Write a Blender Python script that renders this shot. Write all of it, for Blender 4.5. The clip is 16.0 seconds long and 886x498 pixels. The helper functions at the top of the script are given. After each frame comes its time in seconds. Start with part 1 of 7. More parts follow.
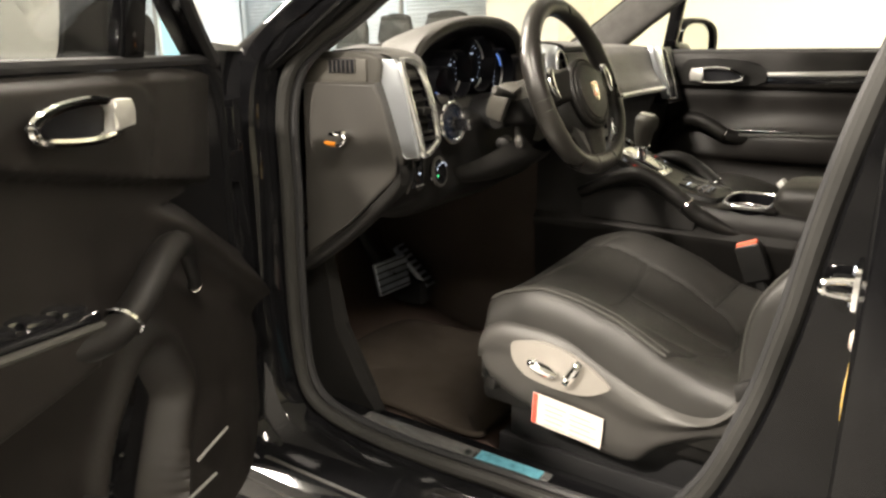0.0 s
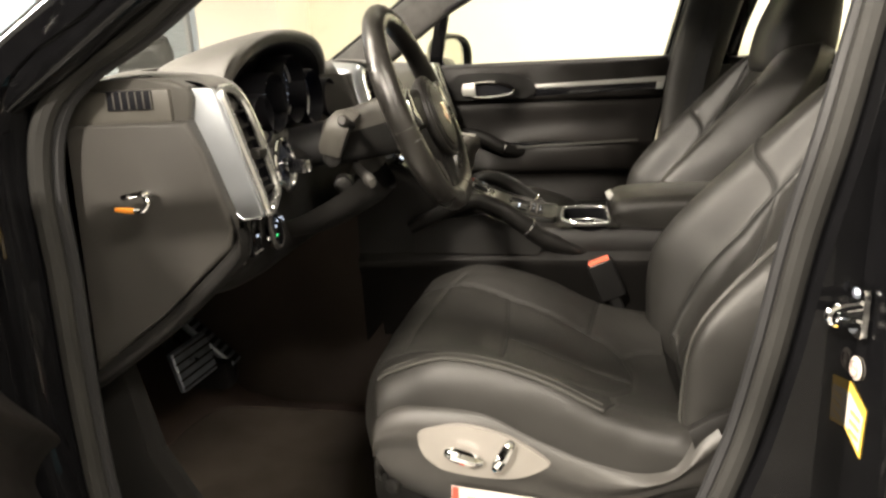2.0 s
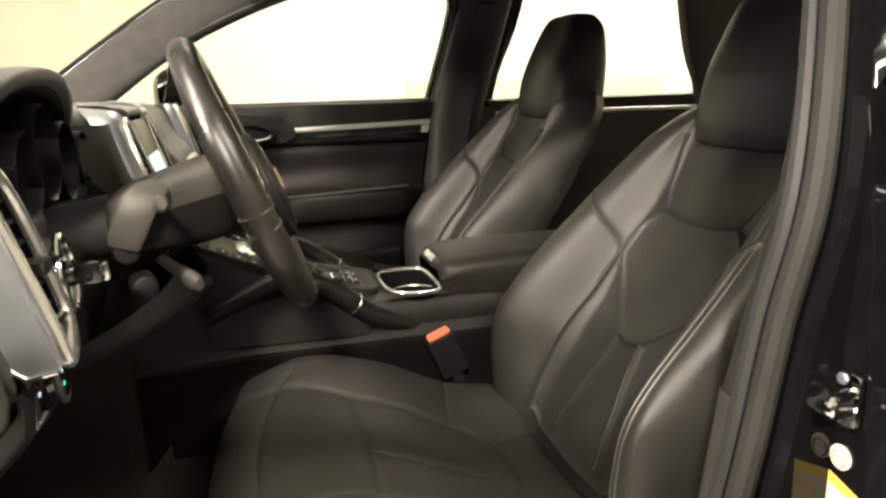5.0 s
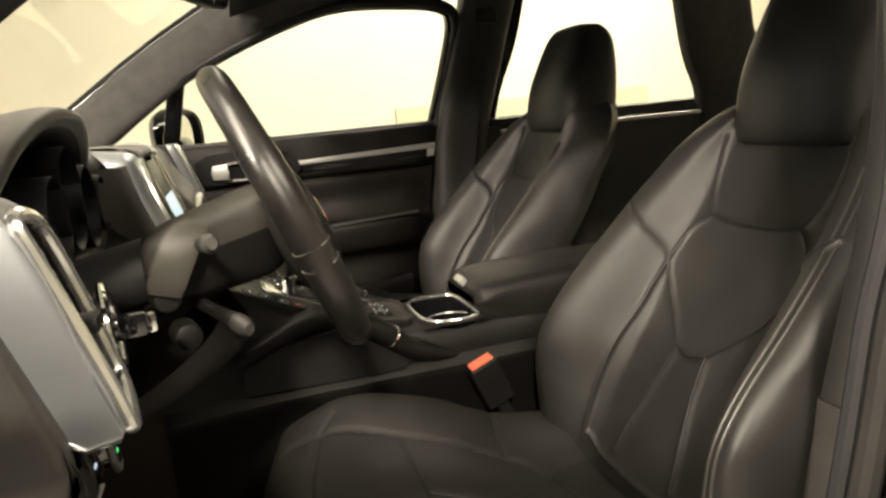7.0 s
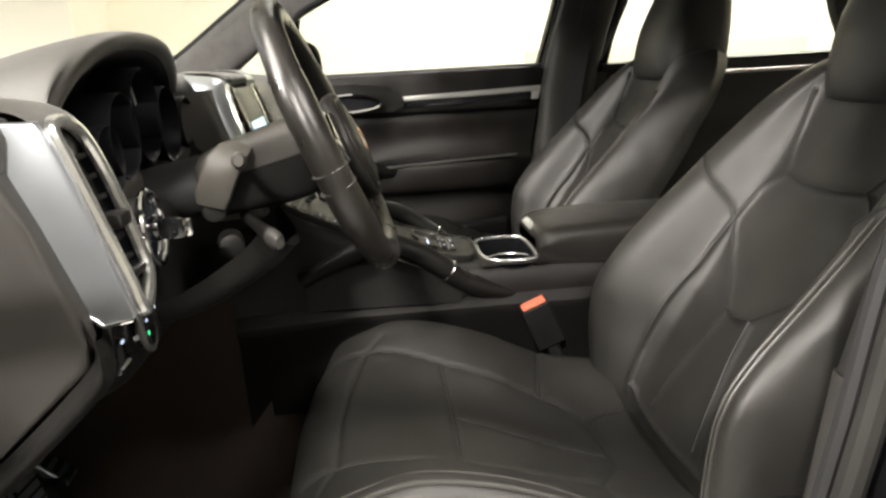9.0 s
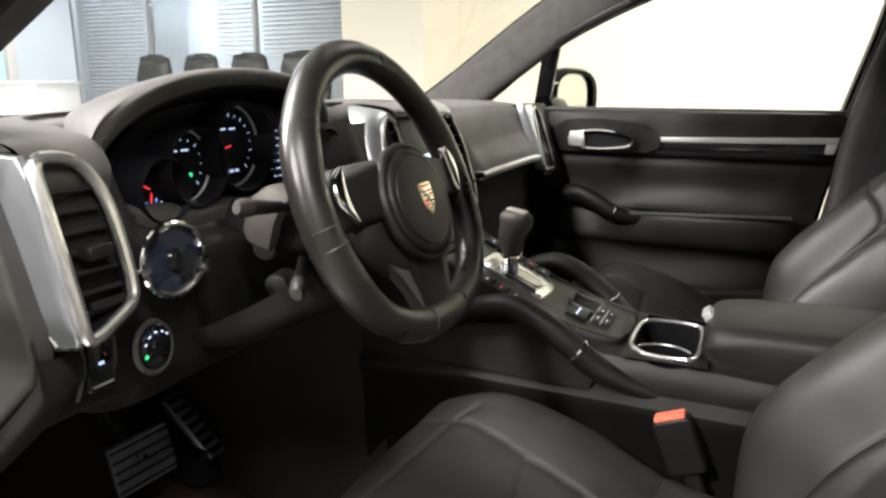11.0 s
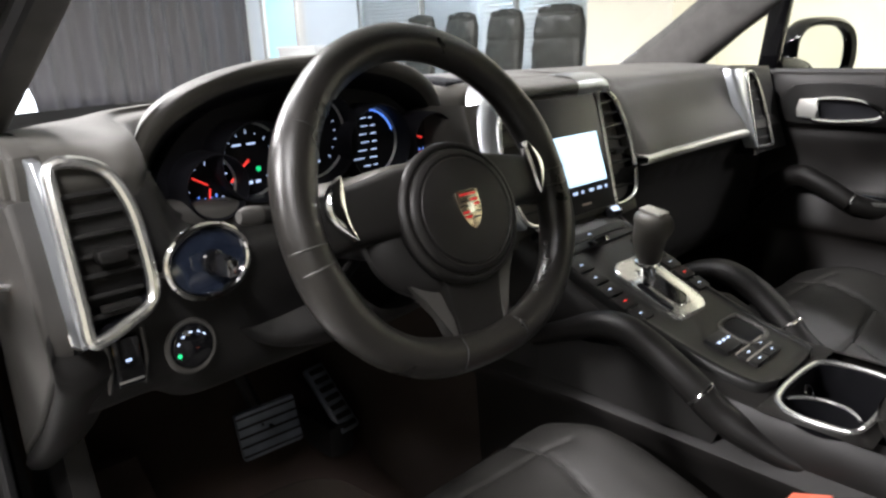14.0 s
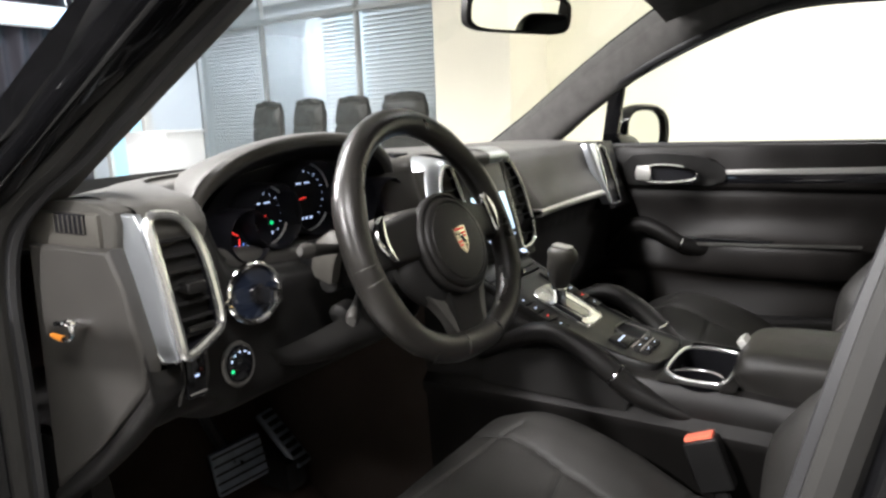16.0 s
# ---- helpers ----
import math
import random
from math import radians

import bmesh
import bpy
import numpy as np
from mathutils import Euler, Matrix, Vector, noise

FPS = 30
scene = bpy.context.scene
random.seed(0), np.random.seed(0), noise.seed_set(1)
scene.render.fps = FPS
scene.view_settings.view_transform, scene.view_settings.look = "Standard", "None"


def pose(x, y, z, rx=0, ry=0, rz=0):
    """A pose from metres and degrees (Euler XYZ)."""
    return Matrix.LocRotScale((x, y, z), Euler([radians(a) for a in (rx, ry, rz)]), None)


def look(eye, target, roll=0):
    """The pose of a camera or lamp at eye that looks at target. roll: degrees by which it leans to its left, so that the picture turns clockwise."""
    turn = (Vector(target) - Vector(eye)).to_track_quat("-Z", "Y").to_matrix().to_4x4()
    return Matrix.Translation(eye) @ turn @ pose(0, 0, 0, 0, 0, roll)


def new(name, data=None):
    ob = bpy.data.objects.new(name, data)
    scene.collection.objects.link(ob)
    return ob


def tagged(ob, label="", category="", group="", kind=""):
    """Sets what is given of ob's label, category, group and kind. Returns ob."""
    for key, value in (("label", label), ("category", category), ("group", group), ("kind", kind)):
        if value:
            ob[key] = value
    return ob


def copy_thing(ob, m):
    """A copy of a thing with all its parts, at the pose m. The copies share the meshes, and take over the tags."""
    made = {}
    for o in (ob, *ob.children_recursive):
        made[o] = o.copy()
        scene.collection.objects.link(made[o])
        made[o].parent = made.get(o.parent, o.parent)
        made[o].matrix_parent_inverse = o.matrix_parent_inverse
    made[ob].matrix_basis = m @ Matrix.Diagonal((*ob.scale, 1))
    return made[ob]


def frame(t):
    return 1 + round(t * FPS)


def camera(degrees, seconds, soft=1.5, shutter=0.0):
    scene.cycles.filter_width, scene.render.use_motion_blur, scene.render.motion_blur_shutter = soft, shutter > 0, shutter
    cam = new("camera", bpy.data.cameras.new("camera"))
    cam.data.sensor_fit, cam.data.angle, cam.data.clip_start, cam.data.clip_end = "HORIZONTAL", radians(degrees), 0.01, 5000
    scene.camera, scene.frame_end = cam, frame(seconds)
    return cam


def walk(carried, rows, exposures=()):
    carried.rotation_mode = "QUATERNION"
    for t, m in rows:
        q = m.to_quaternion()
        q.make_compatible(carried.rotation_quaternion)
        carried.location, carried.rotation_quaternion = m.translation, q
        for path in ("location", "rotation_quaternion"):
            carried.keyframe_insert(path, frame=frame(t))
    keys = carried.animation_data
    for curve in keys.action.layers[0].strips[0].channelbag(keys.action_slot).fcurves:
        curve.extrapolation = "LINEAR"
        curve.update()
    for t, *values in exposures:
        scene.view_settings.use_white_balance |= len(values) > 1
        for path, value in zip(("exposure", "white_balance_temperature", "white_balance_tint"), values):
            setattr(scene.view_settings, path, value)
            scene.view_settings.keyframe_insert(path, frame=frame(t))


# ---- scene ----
cam = camera(64.8, 16.0, soft=2.6)
PATH = [
    (0, (-1.72, -0.512, 1.181), (-0.124, 0.557, 0.625), -0.6),
    (0.5, (-1.659, -0.407, 1.192), (0.071, 0.435, 0.645), 0.8),
    (1, (-1.612, -0.304, 1.183), (0.209, 0.333, 0.657), -0.0),
    (1.5, (-1.597, -0.232, 1.182), (0.277, 0.225, 0.653), -1.5),
    (2, (-1.572, -0.187, 1.181), (0.329, 0.148, 0.66), -2.7),
    (2.5, (-1.498, -0.148, 1.169), (0.41, 0.157, 0.656), -4.1),
    (3, (-1.42, -0.11, 1.174), (0.506, 0.093, 0.676), -3.8),
    (3.5, (-1.388, -0.063, 1.199), (0.546, 0.034, 0.695), -2.8),
    (4, (-1.365, -0.012, 1.207), (0.564, -0.125, 0.691), -0.8),
    (4.5, (-1.346, 0.01, 1.209), (0.544, -0.363, 0.673), -0.3),
    (5, (-1.326, 0.037, 1.215), (0.548, -0.481, 0.746), -1.5),
    (7.5, (-1.246, 0.103, 1.201), (0.629, -0.461, 0.795), -5.8),
    (8, (-1.271, 0.076, 1.196), (0.597, -0.352, 0.624), -5.5),
    (8.5, (-1.307, 0.048, 1.193), (0.578, -0.265, 0.6), -5.1),
    (9, (-1.309, -0.016, 1.191), (0.614, -0.182, 0.667), -3.2),
    (9.5, (-1.285, -0.116, 1.192), (0.639, 0.131, 0.703), -1.9),
    (10, (-1.252, -0.204, 1.199), (0.64, 0.256, 0.743), -0.4),
    (12.5, (-0.922, -0.436, 1.251), (0.521, 0.842, 0.717), -2.8),
    (13, (-0.883, -0.446, 1.253), (0.451, 0.939, 0.703), -3.1),
    (13.5, (-0.876, -0.447, 1.252), (0.402, 0.985, 0.69), -3.3),
    (14, (-0.894, -0.455, 1.253), (0.417, 0.942, 0.68), -2.1),
    (14.5, (-0.932, -0.478, 1.256), (0.401, 0.898, 0.679), -1.5),
    (15, (-0.992, -0.497, 1.262), (0.429, 0.798, 0.709), -0.7),
    (15.5, (-1.094, -0.507, 1.263), (0.423, 0.708, 0.79), -1.1),
    (16, (-1.205, -0.473, 1.256), (0.444, 0.596, 0.888), -2.3),
]
walk(cam, [(t, look(eye, target, roll)) for t, eye, target, roll in PATH], [(0, 0.27, 6700, 13), (3.0, 0.17, 6750, 13), (5.0, 0.10, 6850, 13), (7.5, -0.30, 7100, 12), (8.5, 0.10, 6400, 13), (10.0, 0.10, 6100, 14), (12.5, 0.07, 5750, 17), (16, 0.11, 5800, 15)])

# ---- light ----
world = bpy.data.worlds.new("world")
scene.world = world
world.use_nodes = True
world.node_tree.nodes["Background"].inputs[0].default_value = (0.75, 0.85, 1.0, 1)
world.node_tree.nodes["Background"].inputs[1].default_value = 0.02


def area_lamp(eye, target, w, h, power, colour=(1.0, 0.93, 0.80), spread=180):
    data = bpy.data.lights.new("ceiling_lamp", "AREA")
    data.shape, data.size, data.size_y, data.energy, data.color = "RECTANGLE", w, h, power, colour
    data.spread = radians(spread)
    ob = new("ceiling_lamp", data)
    ob.matrix_world = look(eye, target)
    return ob


CEIL = 3.0
# Places and powers are fitted to the cabin's light and shadows, mostly out of view.
LAMPS = [(-1.8, -1.2), (-3.3, 0.7), (-1.5, 3.0), (-0.7, 1.5), (-0.6, -3.0), (2.2, -0.6), (2.2, -2.4), (2.3, 4.6)]
POWER = [95, 350, 790, 96, 97, 55, 86, 70]
for (lx, ly), p in zip(LAMPS, POWER):
    area_lamp((lx, ly, CEIL - 0.08), (lx, ly + 1e-4, 0), 0.20 if lx < -3 else 0.28, 0.32 if lx < -3 else 1.15, p, spread=146 if ly > 2.5 else 180)
# Added office light, without a fixture.
area_lamp((5.5, 6.6, CEIL - 0.08), (5.5, 6.601, 0), 0.8, 2.4, 150, (0.96, 0.98, 1.0))


# ---- materials ----
def mat(name, col, rough=0.5, metal=0.0, grain=None, var=None, coat=0.0, emit=None, spec=0.5, stretch=None, rvar=0.0, sheen=0.0):
    """grain: (scale, bump strength); var: (scale, share of brightness); stretch: scale of the coordinates per axis."""
    m = bpy.data.materials.new(name)
    m.use_nodes = True
    nt = m.node_tree
    b = nt.nodes["Principled BSDF"]
    b.inputs["Base Color"].default_value = (*col, 1)
    b.inputs["Roughness"].default_value = rough
    b.inputs["Metallic"].default_value = metal
    b.inputs["Coat Weight"].default_value = coat
    b.inputs["Coat Roughness"].default_value = 0.04
    b.inputs["Specular IOR Level"].default_value = spec
    b.inputs["Sheen Weight"].default_value = sheen
    tc = nt.nodes.new("ShaderNodeTexCoord")
    mp = nt.nodes.new("ShaderNodeMapping")
    nt.links.new(tc.outputs["Object"], mp.inputs[0])
    if stretch:
        mp.inputs["Scale"].default_value = stretch
    if var:
        nz = nt.nodes.new("ShaderNodeTexNoise")
        nz.inputs["Scale"].default_value, nz.inputs["Detail"].default_value = var[0], 6
        nt.links.new(mp.outputs[0], nz.inputs["Vector"])
        ramp = nt.nodes.new("ShaderNodeMapRange")
        ramp.inputs["To Min"].default_value, ramp.inputs["To Max"].default_value = 1 - var[1], 1 + var[1]
        ramp.inputs["From Min"].default_value, ramp.inputs["From Max"].default_value = 0.3, 0.7
        nt.links.new(nz.outputs["Fac"], ramp.inputs["Value"])
        mul = nt.nodes.new("ShaderNodeVectorMath")
        mul.operation = "SCALE"
        mul.inputs[0].default_value = col
        nt.links.new(ramp.outputs[0], mul.inputs["Scale"])
        nt.links.new(mul.outputs[0], b.inputs["Base Color"])
        if rvar:
            r2 = nt.nodes.new("ShaderNodeMapRange")
            r2.inputs["From Min"].default_value, r2.inputs["From Max"].default_value = 0.3, 0.7
            r2.inputs["To Min"].default_value, r2.inputs["To Max"].default_value = rough - rvar, rough + rvar
            nt.links.new(nz.outputs["Fac"], r2.inputs["Value"])
            nt.links.new(r2.outputs[0], b.inputs["Roughness"])
    if grain:
        vo = nt.nodes.new("ShaderNodeTexVoronoi") if len(grain) > 2 else nt.nodes.new("ShaderNodeTexNoise")
        vo.inputs["Scale"].default_value = grain[0]
        nt.links.new(mp.outputs[0], vo.inputs["Vector"])
        bp = nt.nodes.new("ShaderNodeBump")
        bp.inputs["Strength"].default_value, bp.inputs["Distance"].default_value = grain[1], 0.001
        nt.links.new(vo.outputs["Distance" if len(grain) > 2 else "Fac"], bp.inputs["Height"])
        nt.links.new(bp.outputs[0], b.inputs["Normal"])
    if emit:
        b.inputs["Emission Color"].default_value = (*emit[0], 1)
        b.inputs["Emission Strength"].default_value = emit[1]
    return m


def glass_mat(name, tint=(1, 1, 1), rough=0.0, gloss=0.6):
    """A thin pane: mostly clear, with mirror gloss that grows at grazing angles."""
    m = bpy.data.materials.new(name)
    m.use_nodes = True
    nt = m.node_tree
    nt.nodes.remove(nt.nodes["Principled BSDF"])
    tr, gl, mx, fr = (nt.nodes.new("ShaderNode" + k) for k in ("BsdfTransparent", "BsdfGlossy", "MixShader", "Fresnel"))
    tr.inputs[0].default_value = (*tint, 1)
    gl.inputs["Roughness"].default_value = rough
    fr.inputs["IOR"].default_value = 1.45
    part_gloss = nt.nodes.new("ShaderNodeMath")
    part_gloss.operation = "MULTIPLY"
    part_gloss.inputs[1].default_value = gloss
    nt.links.new(fr.outputs[0], part_gloss.inputs[0])
    nt.links.new(part_gloss.outputs[0], mx.inputs[0])
    nt.links.new(tr.outputs[0], mx.inputs[1])
    nt.links.new(gl.outputs[0], mx.inputs[2])
    nt.links.new(mx.outputs[0], nt.nodes["Material Output"].inputs[0])
    return m


LEATHER = mat("black_leather", (0.0205, 0.0197, 0.0180), 0.44, spec=0.46, grain=(900, 0.22, 1), var=(9, 0.16), rvar=0.07)
LEATHER_SMOOTH = mat("smooth_black_leather", (0.0075, 0.0069, 0.0064), 0.48, spec=0.25, grain=(700, 0.12, 1), var=(18, 0.15), rvar=0.05)
SEAM = mat("leather_seam", (0.012, 0.012, 0.011), 0.6)
PIPING = mat("leather_piping", (0.045, 0.044, 0.040), 0.4, grain=(900, 0.15, 1))
ARMREST = mat("armrest_leather", (0.012, 0.0111, 0.0098), 0.47, spec=0.32, grain=(900, 0.25, 1), var=(14, 0.18), rvar=0.06)
DASH = mat("dash_leather", (0.043, 0.0405, 0.035), 0.55, spec=0.40, sheen=0.12, grain=(1100, 0.22, 1), var=(10, 0.10), rvar=0.05)
PLASTIC = mat("black_plastic", (0.011, 0.0105, 0.010), 0.50, spec=0.28, grain=(1400, 0.12, 1), var=(20, 0.12))
PLASTIC_GREY = mat("charcoal_plastic", (0.042, 0.040, 0.037), 0.46, grain=(1400, 0.12, 1), var=(20, 0.10))
DECK = mat("satin_black_panel", (0.0075, 0.0073, 0.0072), 0.36, spec=0.3, var=(20, 0.12), rvar=0.05)
END_PLASTIC = mat("end_panel_plastic", (0.035, 0.033, 0.030), 0.48, spec=0.35, grain=(1400, 0.12, 1), var=(14, 0.12), rvar=0.05)
GLOSS = mat("piano_black", (0.006, 0.006, 0.007), 0.08, coat=1.0)
PAINT = mat("black_paint", (0.004, 0.004, 0.0045), 0.07, coat=0.15, spec=0.16, var=(30, 0.2))
CARPET = mat("carpet", (0.085, 0.064, 0.054), 0.95, grain=(1800, 0.8), var=(7, 0.16), spec=0.1)
MAT_VELOUR = mat("mat_velour", (0.040, 0.033, 0.027), 0.95, grain=(1600, 0.8), var=(9, 0.22), spec=0.1)
PILLAR_TRIM = mat("pillar_trim_plastic", (0.022, 0.021, 0.019), 0.55, grain=(1400, 0.12, 1), var=(20, 0.1))
CARPET_DARK = mat("tunnel_carpet", (0.055, 0.044, 0.038), 0.95, grain=(1800, 0.8), var=(7, 0.15), spec=0.1)
RUBBER = mat("rubber_seal", (0.016, 0.0155, 0.0142), 0.68, spec=0.35, grain=(600, 0.1), var=(12, 0.2))
RUBBER_BLACK = mat("black_rubber", (0.012, 0.012, 0.013), 0.6, grain=(500, 0.1))
ALU = mat("brushed_aluminium", (0.66, 0.66, 0.63), 0.38, 0.75, grain=(160, 0.05), var=(90, 0.06), stretch=(1, 8, 1))
SILVER = mat("satin_silver_trim", (0.52, 0.55, 0.585), 0.34, 0.88, grain=(1500, 0.03), var=(40, 0.03))
DOOR_LEATHER = mat("door_leather", (0.0072, 0.0060, 0.0052), 0.50, spec=0.34, grain=(700, 0.14, 1), var=(18, 0.2), rvar=0.06)
WHEEL_LEATHER = mat("wheel_leather", (0.014, 0.013, 0.0115), 0.31, grain=(1000, 0.14, 1), var=(25, 0.15), rvar=0.05)
CHROME = mat("chrome", (0.80, 0.80, 0.80), 0.07, 1.0)
BRIGHT = mat("polished_frame", (0.74, 0.74, 0.73), 0.22, 0.9, var=(30, 0.04))
STEEL = mat("pedal_steel", (0.36, 0.40, 0.48), 0.34, 0.8, var=(40, 0.15), rvar=0.08)
SATIN = mat("satin_silver_plastic", (0.31, 0.29, 0.265), 0.42, 0.35, grain=(900, 0.05), var=(25, 0.05))
FABRIC = mat("headliner_fabric", (0.060, 0.058, 0.055), 0.95, grain=(1500, 0.5), var=(30, 0.15))
BELT = mat("belt_webbing", (0.020, 0.020, 0.021), 0.7, grain=(700, 0.4), var=(80, 0.2))
RED = mat("buckle_red", (0.88, 0.19, 0.11), 0.4)
WHITE_PAPER = mat("label_paper", (0.60, 0.555, 0.50), 0.6, var=(60, 0.04))
LABEL_RED = mat("label_red", (0.65, 0.08, 0.05), 0.6)
LABEL_GREY = mat("label_print", (0.36, 0.28, 0.25), 0.6)
LABEL_YELLOW = mat("label_yellow", (0.85, 0.55, 0.08), 0.5)
ORANGE = mat("orange_plastic", (0.85, 0.30, 0.03), 0.35)
GOLD = mat("badge_gold", (0.80, 0.68, 0.50), 0.25, 1.0)
BADGE_RED = mat("badge_red", (0.40, 0.02, 0.02), 0.25, coat=0.6)
BADGE_BLACK = mat("badge_black", (0.01, 0.01, 0.01), 0.25, coat=0.6)
BLUEFILM = mat("blue_film", (0.10, 0.30, 0.38), 0.15, coat=0.8, var=(70, 0.3))
DIAL = mat("dial_black", (0.006, 0.006, 0.008), 0.5, spec=0.15)
CUP = mat("cup_well_rubber", (0.004, 0.004, 0.005), 0.85, spec=0.08, var=(40, 0.2))
GLOW_WHITE = mat("dial_marks", (0.6, 0.7, 0.9), 0.5, emit=((0.62, 0.75, 1.0), 0.9))
GLOW_BLUE = mat("dial_blue_marks", (0.2, 0.35, 0.8), 0.5, emit=((0.15, 0.33, 1.0), 1.0))
GLOW_RED = mat("dial_needle", (0.8, 0.04, 0.03), 0.5, emit=((1.0, 0.05, 0.03), 1.0))
GLOW_GREEN = mat("green_lamp", (0.05, 0.7, 0.25), 0.5, emit=((0.03, 0.9, 0.25), 0.7))
SCREEN = mat("screen_glow", (0.8, 0.85, 0.9), 0.3, emit=((0.62, 0.86, 1.0), 1.15))
KEYBLUE = mat("lock_dark_glass", (0.015, 0.02, 0.035), 0.06, coat=1.0)
MIRROR = mat("mirror_glass", (0.85, 0.86, 0.86), 0.01, 1.0)
WINDOW = glass_mat("window_glass", (0.95, 0.97, 0.96), gloss=0.18)
SCREEN_GLASS = glass_mat("windscreen_glass", (0.95, 0.97, 0.96), gloss=0.22)
PARTITION = glass_mat("partition_glass", (0.93, 0.95, 0.95))
WALL = mat("cream_wall_paint", (0.82, 0.79, 0.64), 0.85, grain=(220, 0.1), var=(1.3, 0.03))
PILLAR = mat("yellow_cream_paint", (0.74, 0.71, 0.60), 0.85, grain=(220, 0.1), var=(1.6, 0.05))
SHADE_GLOW = mat("lamp_shade", (0.9, 0.9, 0.92), 0.6, emit=((0.92, 0.94, 1.0), 2.5))
WALL_DARK = mat("grey_wall_paint", (0.15, 0.145, 0.14), 0.8, var=(1.2, 0.1))
WALL_LOW = mat("wall_dado_paint", (0.62, 0.62, 0.45), 0.8, grain=(220, 0.1), var=(1.5, 0.03))
WALL_GREY = mat("office_wall_paint", (0.62, 0.645, 0.635), 0.85, var=(1.2, 0.04))
CEILING = mat("ceiling_paint", (0.80, 0.80, 0.77), 0.9, grain=(150, 0.1), var=(1, 0.03))
FLOOR = mat("showroom_floor", (0.24, 0.235, 0.225), 0.16, grain=(40, 0.02), var=(3, 0.06), rvar=0.06)
SHROUD = mat("column_plastic", (0.066, 0.062, 0.054), 0.5, grain=(1400, 0.12, 1), var=(20, 0.08))
CURTAIN = mat("grey_curtain", (0.021, 0.021, 0.030), 0.85, grain=(400, 0.4), var=(6, 0.35), stretch=(1, 1, 0.12))
FRAME_WHITE = mat("white_frame", (0.56, 0.57, 0.56), 0.4, var=(8, 0.03))
SLAT = mat("blind_slat", (0.72, 0.73, 0.71), 0.45, var=(5, 0.05))
CHAIR_LEATHER = mat("green_black_leather", (0.013, 0.016, 0.013), 0.45, grain=(300, 0.3), var=(9, 0.3), rvar=0.08)
LAMP_GLOW = mat("lamp_diffuser", (0.9, 0.9, 0.85), 0.5, emit=((1.0, 0.95, 0.85), 9.0))
CYAN_GLOW = mat("blue_lit_panel", (0.5, 0.8, 0.9), 0.5, emit=((0.27, 0.68, 0.86), 0.85))
STRIP_GLOW = mat("blue_white_light", (0.8, 0.9, 1.0), 0.5, emit=((0.35, 0.65, 1.0), 1.5))
LAMINATE = mat("white_laminate", (0.80, 0.82, 0.84), 0.35, var=(5, 0.03))


# ---- mesh tools ----
def cat(pts, n, closed=False):
    """n points (n + 1 if open) along a smooth curve through pts, even in the parameter."""
    P = [Vector(p) for p in pts]
    m = len(P)
    spans = m if closed else m - 1
    out = []
    for k in range(n if closed else n + 1):
        s = k * spans / n
        i = min(int(s), spans - 1)
        t = s - i
        if closed:
            a, b, c, d = (P[(i + q) % m] for q in (-1, 0, 1, 2))
        else:
            b, c = P[i], P[i + 1]
            a = P[i - 1] if i > 0 else 2 * b - c
            d = P[i + 2] if i + 2 < m else 2 * c - b
        out.append(0.5 * ((2 * b) + (c - a) * t + (2 * a - 5 * b + 4 * c - d) * t * t + (3 * b - a - 3 * c + d) * t ** 3))
    return out


def link_mesh(name, bm, material, smooth=35):
    bmesh.ops.recalc_face_normals(bm, faces=bm.faces)
    me = bpy.data.meshes.new(name)
    bm.to_mesh(me)
    bm.free()
    mats = material if isinstance(material, (list, tuple)) else [material]
    for m in mats:
        me.materials.append(m)
    if smooth:
        for p in me.polygons:
            p.use_smooth = True
        me.set_sharp_from_angle(angle=radians(smooth))
    return me


def part(name, bm, material, parent, label="", smooth=35):
    ob = new(name, link_mesh(name, bm, material, smooth))
    ob.parent = parent
    if parent.type == "EMPTY":
        ob.matrix_parent_inverse = parent.matrix_basis.inverted()
    elif parent.parent is None:
        ob.matrix_parent_inverse = parent.matrix_basis.inverted()
    if label:
        ob["label"] = label
    return ob


def thing(name, loc, label, category, group=""):
    ob = new(name)
    ob.empty_display_size = 0.05
    ob.matrix_basis = Matrix.Translation(loc)
    return tagged(ob, label, category, group)


def solid(name, bm, material, label="", category="", group="", kind="", smooth=35):
    return tagged(new(name, link_mesh(name, bm, material, smooth)), label, category, group, kind)


def box(bm, x0, x1, y0, y1, z0, z1, bev=0.003, seg=2, M=None):
    r = bmesh.ops.create_cube(bm, size=1)
    vs = r["verts"]
    c = Vector(((x0 + x1) / 2, (y0 + y1) / 2, (z0 + z1) / 2))
    d = Vector((abs(x1 - x0), abs(y1 - y0), abs(z1 - z0)))
    for v in vs:
        v.co = Vector((v.co.x * d.x, v.co.y * d.y, v.co.z * d.z)) + c
    if bev:
        es = list({e for v in vs for e in v.link_edges})
        b = bmesh.ops.bevel(bm, geom=es, offset=min(bev, min(d) * 0.45), segments=seg, profile=0.6, affect="EDGES")
        vs = list({v for f in b["faces"] for v in f.verts} | {v for v in vs if v.is_valid})
    if M is not None:
        for v in vs:
            v.co = M @ v.co
    return vs


def grid(bm, rows, wrap=False, cap=False):
    """Faces between rows of points; wrap: each row is a ring; cap: close first and last ring."""
    V = [[bm.verts.new(p) for p in r] for r in rows]
    n = len(V[0])
    for a, b in zip(V, V[1:]):
        for j in range(n if wrap else n - 1):
            k = (j + 1) % n
            bm.faces.new((a[j], a[k], b[k], b[j]))
    if cap:
        bm.faces.new(V[0][::-1])
        bm.faces.new(V[-1])
    return V


